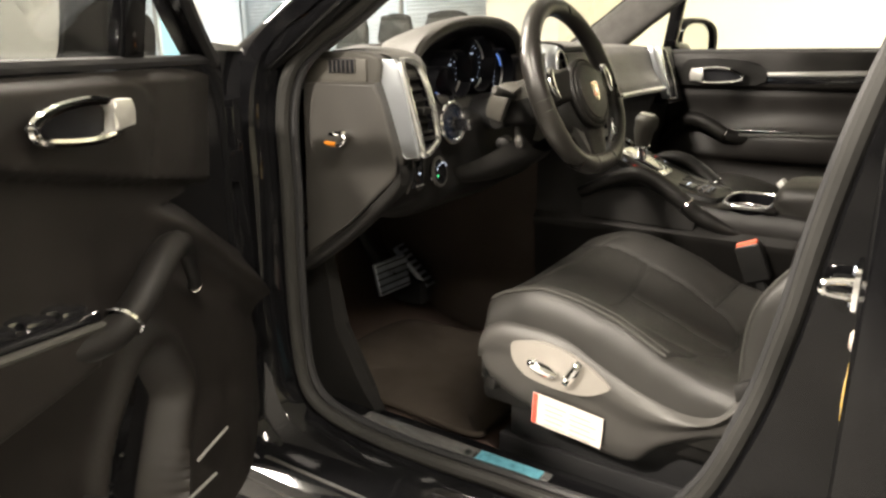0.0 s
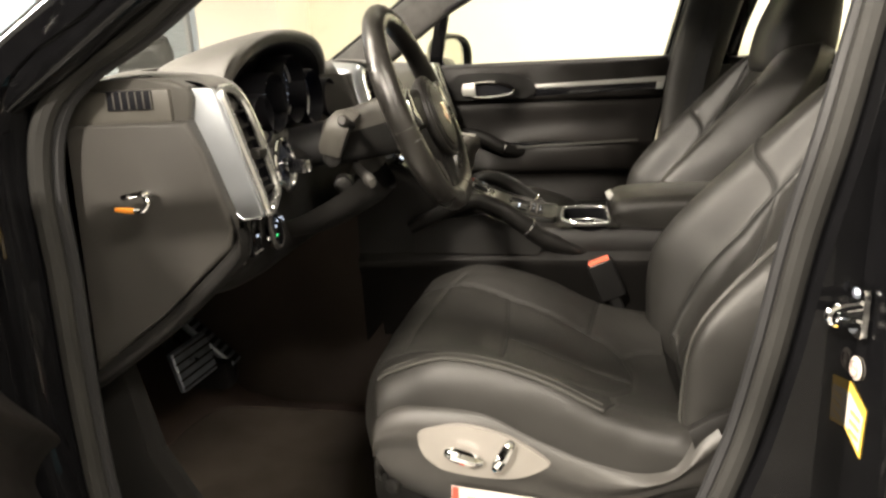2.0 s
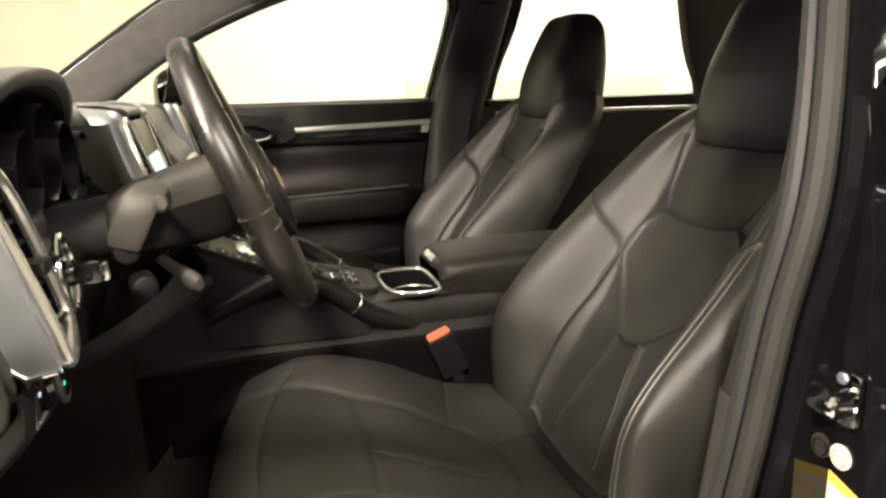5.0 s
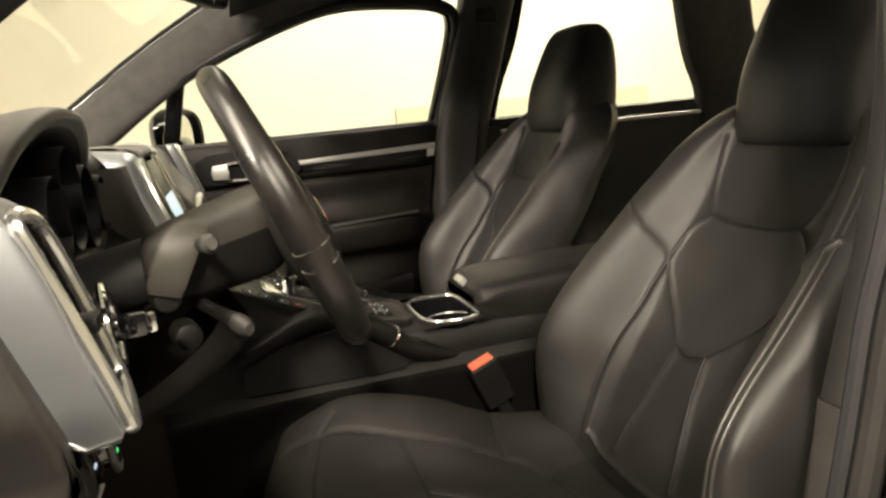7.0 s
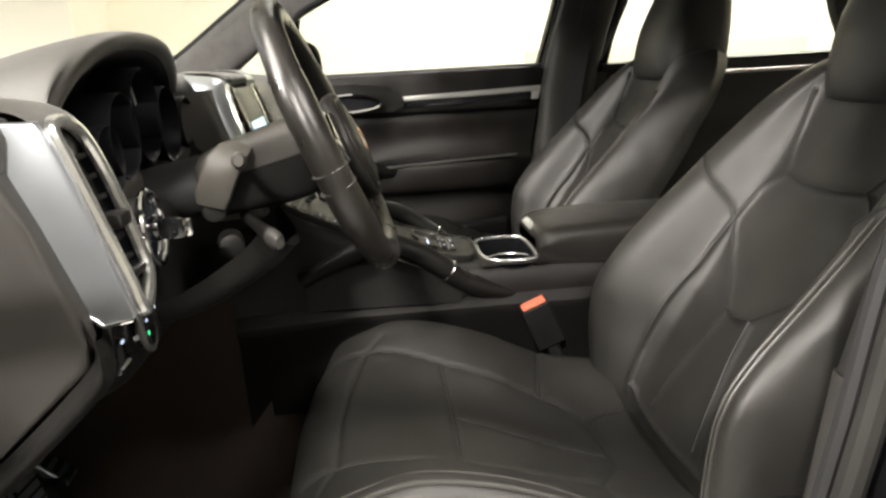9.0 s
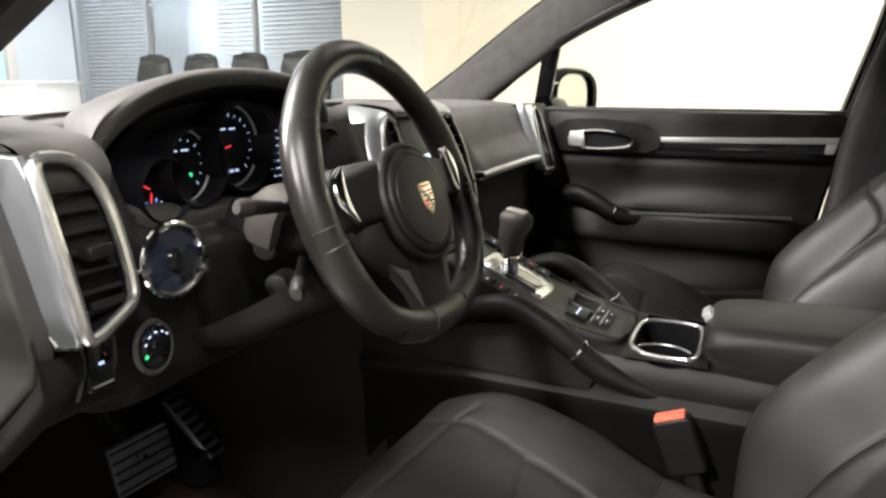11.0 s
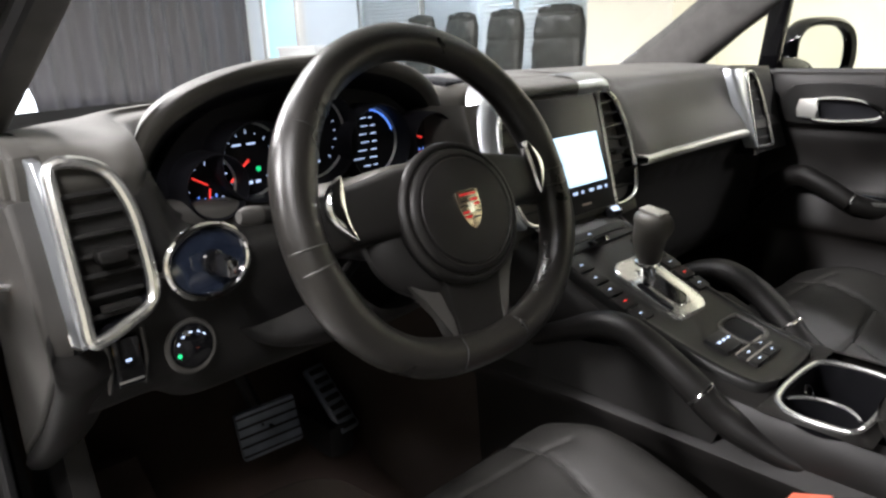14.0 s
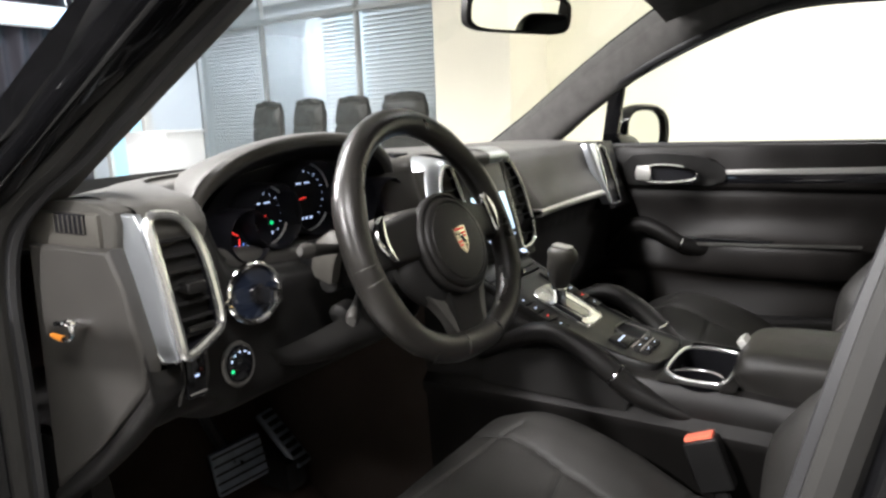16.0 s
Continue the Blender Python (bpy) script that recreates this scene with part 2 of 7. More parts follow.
def frames_along(P, closed):
    n = len(P)
    T = [((P[(i + 1) % n] - P[i - 1]) if closed or 0 < i < n - 1 else (P[1] - P[0] if i == 0 else P[-1] - P[-2])).normalized() for i in range(n)]
    up = Vector((0, 0, 1)) if abs(T[0].z) < 0.9 else Vector((0, 1, 0))
    N = [(up - T[0] * up.dot(T[0])).normalized()]
    for i in range(1, n):
        v = N[-1] - T[i] * N[-1].dot(T[i])
        N.append(v.normalized())
    return T, N, [t.cross(v) for t, v in zip(T, N)]


def tube(bm, P, r, n=8, closed=False, flat=1.0, ends=True):
    """A round or oval rod along P; r a number or one per point; flat: width along the binormal."""
    P = [Vector(p) for p in P]
    T, N, B = frames_along(P, closed)
    R = r if isinstance(r, (list, tuple)) else [r] * len(P)
    rows = [[p + N[i] * math.cos(a) * R[i] + B[i] * math.sin(a) * R[i] * flat for a in [2 * math.pi * k / n for k in range(n)]] for i, p in enumerate(P)]
    if closed:
        rows.append(rows[0])
        V = [[bm.verts.new(p) for p in row] for row in rows[:-1]]
        m = len(V)
        for i in range(m):
            a, b = V[i], V[(i + 1) % m]
            best = min(range(n), key=lambda s: (a[0].co - b[s].co).length) if i == m - 1 else 0
            for j in range(n):
                bm.faces.new((a[j], a[(j + 1) % n], b[(j + 1 + best) % n], b[(j + best) % n]))
    else:
        grid(bm, rows, wrap=True, cap=ends)


def cyl(bm, c, axis, r, h, n=24, bev=0.0, r2=None):
    """A cylinder or cone from c along axis by h, with a rounded front edge."""
    c, ax = Vector(c), Vector(axis).normalized()
    q = Vector((0, 0, 1)).rotation_difference(ax)
    r2 = r if r2 is None else r2
    prof = [(r, 0), (r2, h)] if not bev else [(r, 0), (r2, h - bev), (r2 - 0.3 * bev, h - 0.3 * bev), (r2 - bev, h)]
    rows = [[c + q @ Vector((rr * math.cos(a), rr * math.sin(a), z)) for a in [2 * math.pi * k / n for k in range(n)]] for rr, z in prof]
    grid(bm, rows, wrap=True, cap=True)


def ring(bm, c, axis, r, tube_r, n=32, m=8, sx=1.0, flat=1.0, up=(0, 0, 1)):
    c, ax = Vector(c), Vector(axis).normalized()
    e2 = (Vector(up) - ax * ax.dot(Vector(up))).normalized()
    e1 = e2.cross(ax)
    V = []
    for i in range(n):
        a = 2 * math.pi * i / n
        d = e1 * math.cos(a) * sx + e2 * math.sin(a)
        dn = d.normalized()
        V.append([bm.verts.new(c + d * r + dn * tube_r * math.cos(b) + ax * tube_r * flat * math.sin(b)) for b in [2 * math.pi * k / m for k in range(m)]])
    for i in range(n):
        for j in range(m):
            bm.faces.new((V[i][j], V[(i + 1) % n][j], V[(i + 1) % n][(j + 1) % m], V[i][(j + 1) % m]))


def prism(bm, poly, ext, bev=0.0, seg=2):
    """A solid from a 3D outline pushed along the vector ext; bev rounds the pushed face's edges."""
    P = [Vector(p) for p in poly]
    e = Vector(ext)
    a = [bm.verts.new(p) for p in P]
    b = [bm.verts.new(p + e) for p in P]
    n = len(P)
    bm.faces.new(a[::-1])
    top = bm.faces.new(b)
    for i in range(n):
        bm.faces.new((a[i], a[(i + 1) % n], b[(i + 1) % n], b[i]))
    if bev:
        bmesh.ops.bevel(bm, geom=list(top.edges), offset=bev, segments=seg, profile=0.6, affect="EDGES")


class Surf:
    """A smooth surface through a grid of points; at(u, v) with u along the rows' list and v along each row, both 0 to 1."""

    def __init__(self, rows, wrap=False):
        self.rows, self.wrap = [[Vector(p) for p in r] for r in rows], wrap

    @staticmethod
    def _spline(P, s, closed):
        m = len(P)
        spans = m if closed else m - 1
        x = s * spans
        i = max(0, min(int(x), spans - 1))
        t = x - i
        if closed:
            a, b, c, d = (P[(i + q) % m] for q in (-1, 0, 1, 2))
        else:
            b, c = P[i], P[i + 1]
            a = P[i - 1] if i > 0 else 2 * b - c
            d = P[i + 2] if i + 2 < m else 2 * c - b
        return 0.5 * ((2 * b) + (c - a) * t + (2 * a - 5 * b + 4 * c - d) * t * t + (3 * b - a - 3 * c + d) * t ** 3)

    def at(self, u, v):
        return self._spline([self._spline(r, v, self.wrap) for r in self.rows], u, False)

    def normal(self, u, v, flip=1):
        e = 0.004
        a = self.at(min(u + e, 1), v) - self.at(max(u - e, 0), v)
        b = self.at(u, min(v + e, 1)) - self.at(u, max(v - e, 0))
        n = a.cross(b)
        return n.normalized() * flip if n.length > 1e-9 else Vector((0, 0, 1))

    def line(self, uv, n=24):
        """Points on the surface along a polyline of (u, v)."""
        out = []
        for (a, b), (c, d) in zip(uv, uv[1:]):
            out += [self.at(a + (c - a) * k / n, b + (d - b) * k / n) for k in range(n)]
        return out + [self.at(*uv[-1])]

    def mesh(self, bm, nu, nv, seams=(), depth=0.005, width=0.007, flip=1, lumps=0.0, cap=False):
        """Meshes the surface, pressed in along the seams (lists of points)."""
        pts = [[self.at(i / nu, j / nv) for j in range(nv if self.wrap else nv + 1)] for i in range(nu + 1)]
        if seams or lumps:
            S = np.array([p[:] for s in seams for p in s]) if seams else np.zeros((1, 3)) + 99
            m = len(pts[0])
            N = []
            flat = [p.copy() for r in pts for p in r]
            for i in range(nu + 1):
                N.append([])
                for j in range(m):
                    a = pts[min(i + 1, nu)][j] - pts[max(i - 1, 0)][j]
                    b = pts[i][(j + 1) % m if self.wrap else min(j + 1, m - 1)] - pts[i][j - 1 if self.wrap else max(j - 1, 0)]
                    c = a.cross(b)
                    N[-1].append(c.normalized() * flip if c.length > 1e-12 else Vector((0, 0, 1)))
            for i in range(nu + 1):
                for j in range(m):
                    p = pts[i][j]
                    d = float(np.sqrt(((S - np.array(p[:])) ** 2).sum(1).min()))
                    n = N[i][j]
                    q = -depth * math.exp(-((d / width) ** 2)) - 0.25 * depth * math.exp(-((d / (3.5 * width)) ** 2))
                    if lumps:
                        q += lumps * (noise.noise(p * 9) + 0.5 * noise.noise(p * 23))
                    pts[i][j] = p + n * q
            self.flat, self.norm = np.array([p[:] for p in flat]), [n for r in N for n in r]
        grid(bm, pts, wrap=self.wrap, cap=cap)
        return self

    def sunk(self, seam, depth):
        """The seam's points pressed below the meshed surface."""
        out = []
        for p in seam:
            k = int(((self.flat - np.array(p[:])) ** 2).sum(1).argmin())
            out.append(p - self.norm[k] * depth)
        return out


BM = bmesh.new

# ---- the showroom ----
def slab(name, x0, x1, y0, y1, z0, z1, material, label, category, kind="structure", bev=0.0):
    bm = BM()
    box(bm, x0, x1, y0, y1, z0, z1, bev)
    return solid(name, bm, material, label, category, kind=kind)


slab("floor", -8.1, 9, -6, 10, -0.1, 0.0, FLOOR, "glossy light grey showroom floor", "floor")
slab("ceiling", -8.1, 9, -6, 10, CEIL, CEIL + 0.1, CEILING, "plain white showroom ceiling with lamps", "ceiling")
# Unseen side of the room: wall added, its tone set for bounce and reflections.
slab("wall_west", -8.1, -8.0, -6, 10, 0, CEIL, WALL_DARK, "unseen grey wall added behind the open door, toned for reflections", "wall")
slab("wall_south", -8.0, 9, -5.1, -5.0, 0, CEIL, WALL, "cream painted wall behind the car", "wall")
slab("wall_east", 3.2, 3.35, -5.0, 1.50, 0, CEIL, WALL, "bright cream painted wall beside the car", "wall")
slab("wall_dado", 3.17, 3.2, -2.86, -1.0, 0, 1.215, WALL_LOW, "olive tinted low panel along the wall", "wall")
slab("pillar", 2.66, 3.35, 1.50, 2.04, 0, CEIL, PILLAR, "square cream painted pillar", "pillar")
slab("wall_north", -8.0, 2.9, 6.35, 6.5, 0, CEIL, WALL_GREY, "grey wall behind the curtain", "wall")
slab("wall_office_far", 6.6, 6.7, 1.0, 10, 0, CEIL, WALL_GREY, "pale blue grey office wall", "wall")
slab("wall_office_south", 3.35, 6.6, 1.4, 1.5, 0, CEIL, WALL_GREY, "pale office side wall", "wall")
slab("wall_office_north", 2.9, 6.6, 9.0, 9.1, 0, CEIL, WALL_GREY, "pale blue office end wall", "wall")

# Ceiling lamps: a housing with a glowing diffuser each.
lamp = thing("ceiling_light", (LAMPS[0][0], LAMPS[0][1], CEIL - 0.06), "long white ceiling light with glowing diffuser", "ceiling light", "ceiling lights")
lx, ly = LAMPS[0]
bm = BM()
box(bm, lx - 0.17, lx + 0.17, ly - 0.62, ly + 0.62, CEIL - 0.05, CEIL - 0.001, 0.008)
part("housing", bm, FRAME_WHITE, lamp)
bm = BM()
box(bm, lx - 0.14, lx + 0.14, ly - 0.58, ly + 0.58, CEIL - 0.066, CEIL - 0.05, 0.006)
part("diffuser", bm, LAMP_GLOW, lamp, "glowing white diffuser")
for x, y in LAMPS[1:]:
    copy_thing(lamp, Matrix.Translation((x, y, CEIL - 0.06)) @ Matrix.Diagonal((0.72, 0.28, 1, 1) if x < -3 else (1, 1, 1, 1)))

# The office: a glass front, blinds behind it, and chairs.
BX = 4.6
window_1 = tagged(thing("window_1", (BX, 5.4, 0.5), "white framed glazing with horizontal venetian blinds", "window"), kind="structure")
bm = BM()
for y in (3.15, 4.23, 5.6, 6.72):
    box(bm, BX - 0.03, BX + 0.03, y - 0.018, y + 0.018, 0.1, 2.95, 0.004)
box(bm, BX - 0.03, BX + 0.03, 3.18, 6.69, 2.36, 2.42, 0.004)
box(bm, BX - 0.03, BX + 0.03, 3.18, 6.69, 0.1, 0.5, 0.004)
part("window_frame", bm, FRAME_WHITE, window_1)
for y0, y1 in ((3.18, 4.20), (4.26, 5.57), (5.63, 6.69)):
    bm = BM()
    box(bm, BX - 0.004, BX + 0.004, y0, y1, 0.5, 2.36, 0)
    p = part("pane", bm, PARTITION, window_1)
    p.visible_shadow = False


def slat_mesh(y0, y1):
    bm = BM()
    rows = []
    for y in (y0, y1):
        rows.append([(-0.024, y, 0.004), (-0.010, y, 0.009), (0.010, y, 0.009), (0.024, y, 0.004), (0.024, y, 0.003), (0.010, y, 0.0075), (-0.010, y, 0.0075), (-0.024, y, 0.003)])
    grid(bm, rows, wrap=True, cap=True)
    return link_mesh("slat", bm, SLAT, 50)


for y0, y1, z0 in ((3.20, 4.19, 1.0), (4.27, 4.75, 1.0), (5.66, 6.66, 0.9)):
    blind = tagged(thing("venetian_blind", (BX + 0.06, (y0 + y1) / 2, z0), "lowered white venetian blind with tilted slats", "blind", "office blinds"))
    me = slat_mesh(y0, y1)
    for k in range(int((2.35 - z0) / 0.043)):
        o = new("slat", me)
        o.parent, o.matrix_parent_inverse = blind, blind.matrix_basis.inverted()
        o.matrix_basis = Matrix.Translation((BX + 0.06, 0, z0 + 0.043 * k)) @ pose(0, 0, 0, 0, -40, 0)
    bm = BM()
    box(bm, BX + 0.04, BX + 0.08, y0, y1, 2.34, 2.38, 0.004)
    part("head_rail", bm, FRAME_WHITE, blind)
    for y in (y0 + 0.15, y1 - 0.15):
        bm = BM()
        tube(bm, [(BX + 0.042, y, z0), (BX + 0.042, y, 2.34)], 0.0015, 5)
        part("cord", bm, FRAME_WHITE, blind)

# Blue-lit panel and the glass beside it.
window_2 = tagged(thing("window_2", (2.87, 5.7, 0.3), "tall blue-lit glass panel beside the curtain", "window"), kind="structure")
bm = BM()
box(bm, 2.86, 2.90, 5.42, 5.96, 0.02, 2.9, 0)
part("pane", bm, CYAN_GLOW, window_2, "pale blue glowing glass")
bm = BM()
box(bm, 2.83, 2.91, 5.36, 5.42, 0.0, 2.98, 0.004)
box(bm, 2.83, 2.91, 5.96, 6.02, 0.0, 2.98, 0.004)
part("window_frame", bm, FRAME_WHITE, window_2)


def office_chair():
    cx, cy = 3.85, 3.20
    c = thing("office_chair", (cx, cy, 0.12), "dark green-black leather high-backed office chair", "office chair", "chairs in the office")
    bm = BM()
    rows = []
    for z, w in ((0.66, 0.19), (0.80, 0.235), (1.00, 0.25), (1.20, 0.25), (1.36, 0.245), (1.45, 0.225), (1.485, 0.18), (1.50, 0.11)):
        t = 0.060 if z < 1.4 else 0.040
        rows.append([(cx + t * math.copysign(abs(math.sin(a)) ** 0.7, math.sin(a)) + 0.1 * (z - 0.6), cy + w * math.copysign(abs(math.cos(a)) ** 0.5, math.cos(a)), z) for a in [2 * math.pi * k / 24 for k in range(24)]])
    s = Surf(rows, wrap=True)
    s.mesh(bm, 44, 72, seams=[[s.at(0.70, v) for v in np.linspace(0.5, 1, 60)], [s.at(0.45, v) for v in np.linspace(0.5, 1, 60)]] + [[s.at(u, v) for u in np.linspace(0.70, 0.97, 20)] for v in (0.68, 0.82)], depth=0.014, width=0.014, lumps=0.016, cap=True)
    part("backrest", bm, CHAIR_LEATHER, c)
    bm = BM()
    box(bm, cx - 0.40, cx + 0.07, cy - 0.25, cy + 0.25, 0.54, 0.66, 0.04, 4)
    part("seat", bm, CHAIR_LEATHER, c)
    bm = BM()
    cyl(bm, (cx - 0.17, cy, 0.16), (0, 0, 1), 0.028, 0.39, 16)
    part("column", bm, RUBBER_BLACK, c)
    for k in range(5):
        a = 2 * math.pi * k / 5
        bm = BM()
        tube(bm, [(cx - 0.17, cy, 0.19), (cx - 0.17 + 0.28 * math.cos(a), cy + 0.28 * math.sin(a), 0.13)], [0.025, 0.018], 8)
        part("leg", bm, RUBBER_BLACK, c)
    return c


slab("floor_office", 3.36, 6.6, 1.5, 9.0, 0.0, 0.11, FLOOR, "raised office floor", "floor")
chair = office_chair()
for y in (3.91, 4.47, 5.05):
    copy_thing(chair, Matrix.Translation((4.0, y, 0.12)) @ Matrix.Diagonal((1, 0.82, 1.0, 1)))

cab = thing("cabinet", (2.6, 4.85, 0), "white laminate cabinet before the office", "cabinet")
bm = BM()
box(bm, 2.45, 2.82, 4.55, 5.12, 0.04, 1.22, 0.004)
part("body", bm, LAMINATE, cab)
bm = BM()
box(bm, 2.44, 2.83, 4.54, 5.13, 1.22, 1.245, 0.004)
part("top", bm, LAMINATE, cab)
bm = BM()
box(bm, 2.47, 2.80, 4.57, 5.10, 0.0, 0.04, 0.0)
part("plinth", bm, RUBBER_BLACK, cab)

# A lamp with a white shade stands before the curtain.
lamp2 = thing("floor_lamp", (0.50, 5.75, 0), "slim floor lamp with a glowing white shade", "floor lamp")
bm = BM()
cyl(bm, (0.50, 5.75, 0), (0, 0, 1), 0.13, 0.02, 28, 0.006)
part("base", bm, RUBBER_BLACK, lamp2)
bm = BM()
cyl(bm, (0.50, 5.75, 0.02), (0, 0, 1), 0.012, 0.84, 12)
part("pole", bm, CHROME, lamp2)
bm = BM()
grid(bm, [[(0.50 + r * math.cos(a), 5.75 + r * math.sin(a), z) for a in [2 * math.pi * k / 32 for k in range(32)]] for r, z in ((0.135, 0.80), (0.13, 0.90), (0.105, 1.0), (0.06, 1.07), (0.03, 1.09))], wrap=True, cap=True)
part("shade", bm, SHADE_GLOW, lamp2, "glowing white shade")
bm = BM()
cyl(bm, (0.50, 5.75, 1.09), (0, 0, 1), 0.02, 0.035, 14, 0.008)
part("finial", bm, CHROME, lamp2)

# Blue-white light box on the wall above the curtain's end.
box_light = thing("light_box", (2.3, 6.0, 2.2), "narrow blue-white light box before the curtain", "light box")
bm = BM()
box(bm, 1.92, 2.70, 6.00, 6.05, 2.19, 2.39, 0.01)
part("housing", bm, FRAME_WHITE, box_light)
bm = BM()
box(bm, 1.94, 2.68, 5.99, 6.0, 2.21, 2.37, 0.003)
part("diffuser", bm, STRIP_GLOW, box_light, "glowing blue-white diffuser")
for x in (2.0, 2.62):
    bm = BM()
    tube(bm, [(x, 6.03, 2.38), (x, 6.03, CEIL)], 0.004, 6)
    part("hanger", bm, CHROME, box_light)

# Curtain across the end of the room.
bm = BM()
rows = []
N = 420
for sgn in (1, -1):
    for z in ((0.02, 1.0, 2.0, 2.94) if sgn > 0 else (2.94, 2.0, 1.0, 0.02)):
        rows.append([(-3.4 + 6.15 * i / N, 6.15 + 0.035 * math.sin(i * 0.55 + 1.5 * math.sin(i * 0.071)) + 0.02 * math.sin(i * 0.21) - 0.004 * sgn, z) for i in range(N + 1)])
rows.append(rows[0])
grid(bm, rows)
bmesh.ops.remove_doubles(bm, verts=bm.verts, dist=1e-5)
solid("curtain", bm, CURTAIN, "dark grey floor-length curtain in soft folds", "curtain", smooth=60)
bm = BM()
tube(bm, [(-3.45, 6.15, 2.96), (2.8, 6.15, 2.96)], 0.018, 10)
solid("curtain_rail", bm, FRAME_WHITE, "white curtain rail under the ceiling", "rail", kind="structure")

# ---- the car: shell ----
XC = -0.04
car = thing("car", (XC, -0.3, 0.3), "black five-door off-road car with its driver door open", "car")
SEAL_LOOP = [(0.46, 0.60), (0.463, 0.76), (0.458, 0.93), (0.456, 1.06), (0.436, 1.14), (0.392, 1.19), (0.31, 1.24), (0.14, 1.37), (-0.05, 1.485), (-0.25, 1.55),
             (-0.42, 1.555), (-0.53, 1.50), (-0.535, 1.36), (-0.475, 1.13), (-0.443, 0.98), (-0.42, 0.84), (-0.388, 0.70), (-0.33, 0.55), (-0.24, 0.47), (0.02, 0.455), (0.22, 0.452), (0.375, 0.470), (0.44, 0.51)]


def lean(z):
    """How far the flank leans in above the waist line."""
    return 0.0 if z < 1.12 else 0.30 * (z - 1.12) + 0.12 * (z - 1.12) ** 2


LOOP = cat([(-0.80 + lean(z), y, z) for y, z in SEAL_LOOP], 150, closed=True)
bm = BM()
tube(bm, LOOP, 0.0135, 10, closed=True)
part("door_seal", bm, RUBBER, car, "grey rubber door seal")
bm = BM()
tube(bm, [p + Vector((0.016, 0, 0)) + (Vector((0, -0.02, 0.98)) - Vector((0, p.y, p.z))).normalized() * 0.012 for p in LOOP], 0.009, 8, closed=True)
part("seal_lip", bm, RUBBER_BLACK, car)

# Flank round the driver's opening: one skin from the seal outwards, folded back to the outside.
CY, CZ = 0.0, 0.98
bm = BM()
rows = []
for k, (dx, g) in enumerate(((0.03, 0.0), (0.0, 0.012), (-0.03, 0.018), (-0.055, 0.030), (-0.062, 0.055), (-0.068, 0.075), (-0.10, 0.085), (-0.115, 0.10), (-0.12, 0.14))):
    row = []
    for p in LOOP:
        d = Vector((0, p.y - CY, p.z - CZ)).normalized()
        if p.z > 1.15 and p.y > -0.48 and g > 0.05:
            row.append(p + Vector((-0.062 + 0.02 * (k - 4), 0, 0)) + d * (0.056 - 0.004 * (k - 4)))
            continue
        keep = max(0.0, min(1.0, (-0.25 - p.y) / 0.08)) if p.z < 1.2 else 0.0
        row.append(p + Vector((dx + (max(dx, -0.03) - dx) * keep, 0, 0)) + d * g)
    rows.append(row)
grid(bm, rows, wrap=True)
part("door_aperture", bm, PAINT, car, "glossy black painted door opening")

# Sill with scuff plate.
bm = BM()
rows = []
for y in np.linspace(-0.50, 0.52, 12):
    rows.append([(-0.665, y, 0.40), (-0.70, y, 0.452), (-0.74, y, 0.462), (-0.785, y, 0.458), (-0.80, y, 0.446), (-0.83, y, 0.44), (-0.85, y, 0.425), (-0.90, y, 0.41), (-0.935, y, 0.39), (-0.945, y, 0.34), (-0.93, y, 0.27), (-0.70, y, 0.27)])
grid(bm, rows, wrap=True, cap=True)
part("sill", bm, PAINT, car, "glossy black door sill")
plate = BM()
box(plate, -0.782, -0.738, -0.08, 0.33, 0.461, 0.4655, 0.0015)
sp = part("scuff_plate", plate, BRIGHT, car, "bright brushed metal scuff plate")
bm = BM()
for k in range(7):
    box(bm, -0.767, -0.753, 0.075 - 0.02 * k, 0.087 - 0.02 * k, 0.4655, 0.4663, 0)
part("lettering", bm, BADGE_BLACK, sp)
bm = BM()
box(bm, -0.79, -0.742, -0.065, 0.06, 0.4665, 0.4675, 0.0004)
part("protective_film", bm, BLUEFILM, sp, "blue protective film")
for dx, z in ((0.0, 0.402), (0.03, 0.365)):
    bm = BM()
    tube(bm, [(-0.905 - dx, 0.5, z), (-0.905 - dx, 0.0, z), (-0.905 - dx, -0.6, z)], 0.006, 8)
    part("sill_rubber", bm, RUBBER, car)
bm = BM()
rows = [[(-0.93, y, 0.33), (-0.96, y, 0.30), (-0.965, y, 0.22), (-0.93, y, 0.19), (-0.80, y, 0.19), (-0.80, y, 0.33)] for y in np.linspace(-1.4, 0.95, 6)]
grid(bm, rows, wrap=True, cap=True)
part("rocker_panel", bm, PAINT, car)

# Floor, tunnel, footwell and bulkhead.
bm = BM()
rows = []
for y, z in ((-1.35, 0.45), (-0.5, 0.425), (0.0, 0.42), (0.45, 0.425), (0.56, 0.45), (0.72, 0.58), (0.80, 0.70), (0.82, 1.05)):
    rows.append([(x, y + (0.0 if abs(x - XC) > 0.25 else -0.02), z + (0.11 if abs(x - XC) < 0.13 and y < 0.6 else 0.0)) for x in (-0.72, -0.68, -0.45, -0.24, -0.17, -0.14, XC, 0.06, 0.09, 0.16, 0.40, 0.62, 0.74)])
grid(bm, rows)
bmesh.ops.solidify(bm, geom=bm.faces[:], thickness=0.02)
part("floor_carpet", bm, CARPET, car, "dark brown-black footwell carpet")
bm = BM()
rows = [[(-0.665, y, 0.43 + 0.0 * y) for y in (0.58, 0.45, 0.25)] , [(-0.70, y, z) for y, z in ((0.60, 0.80), (0.46, 0.80), (0.25, 0.46))]]
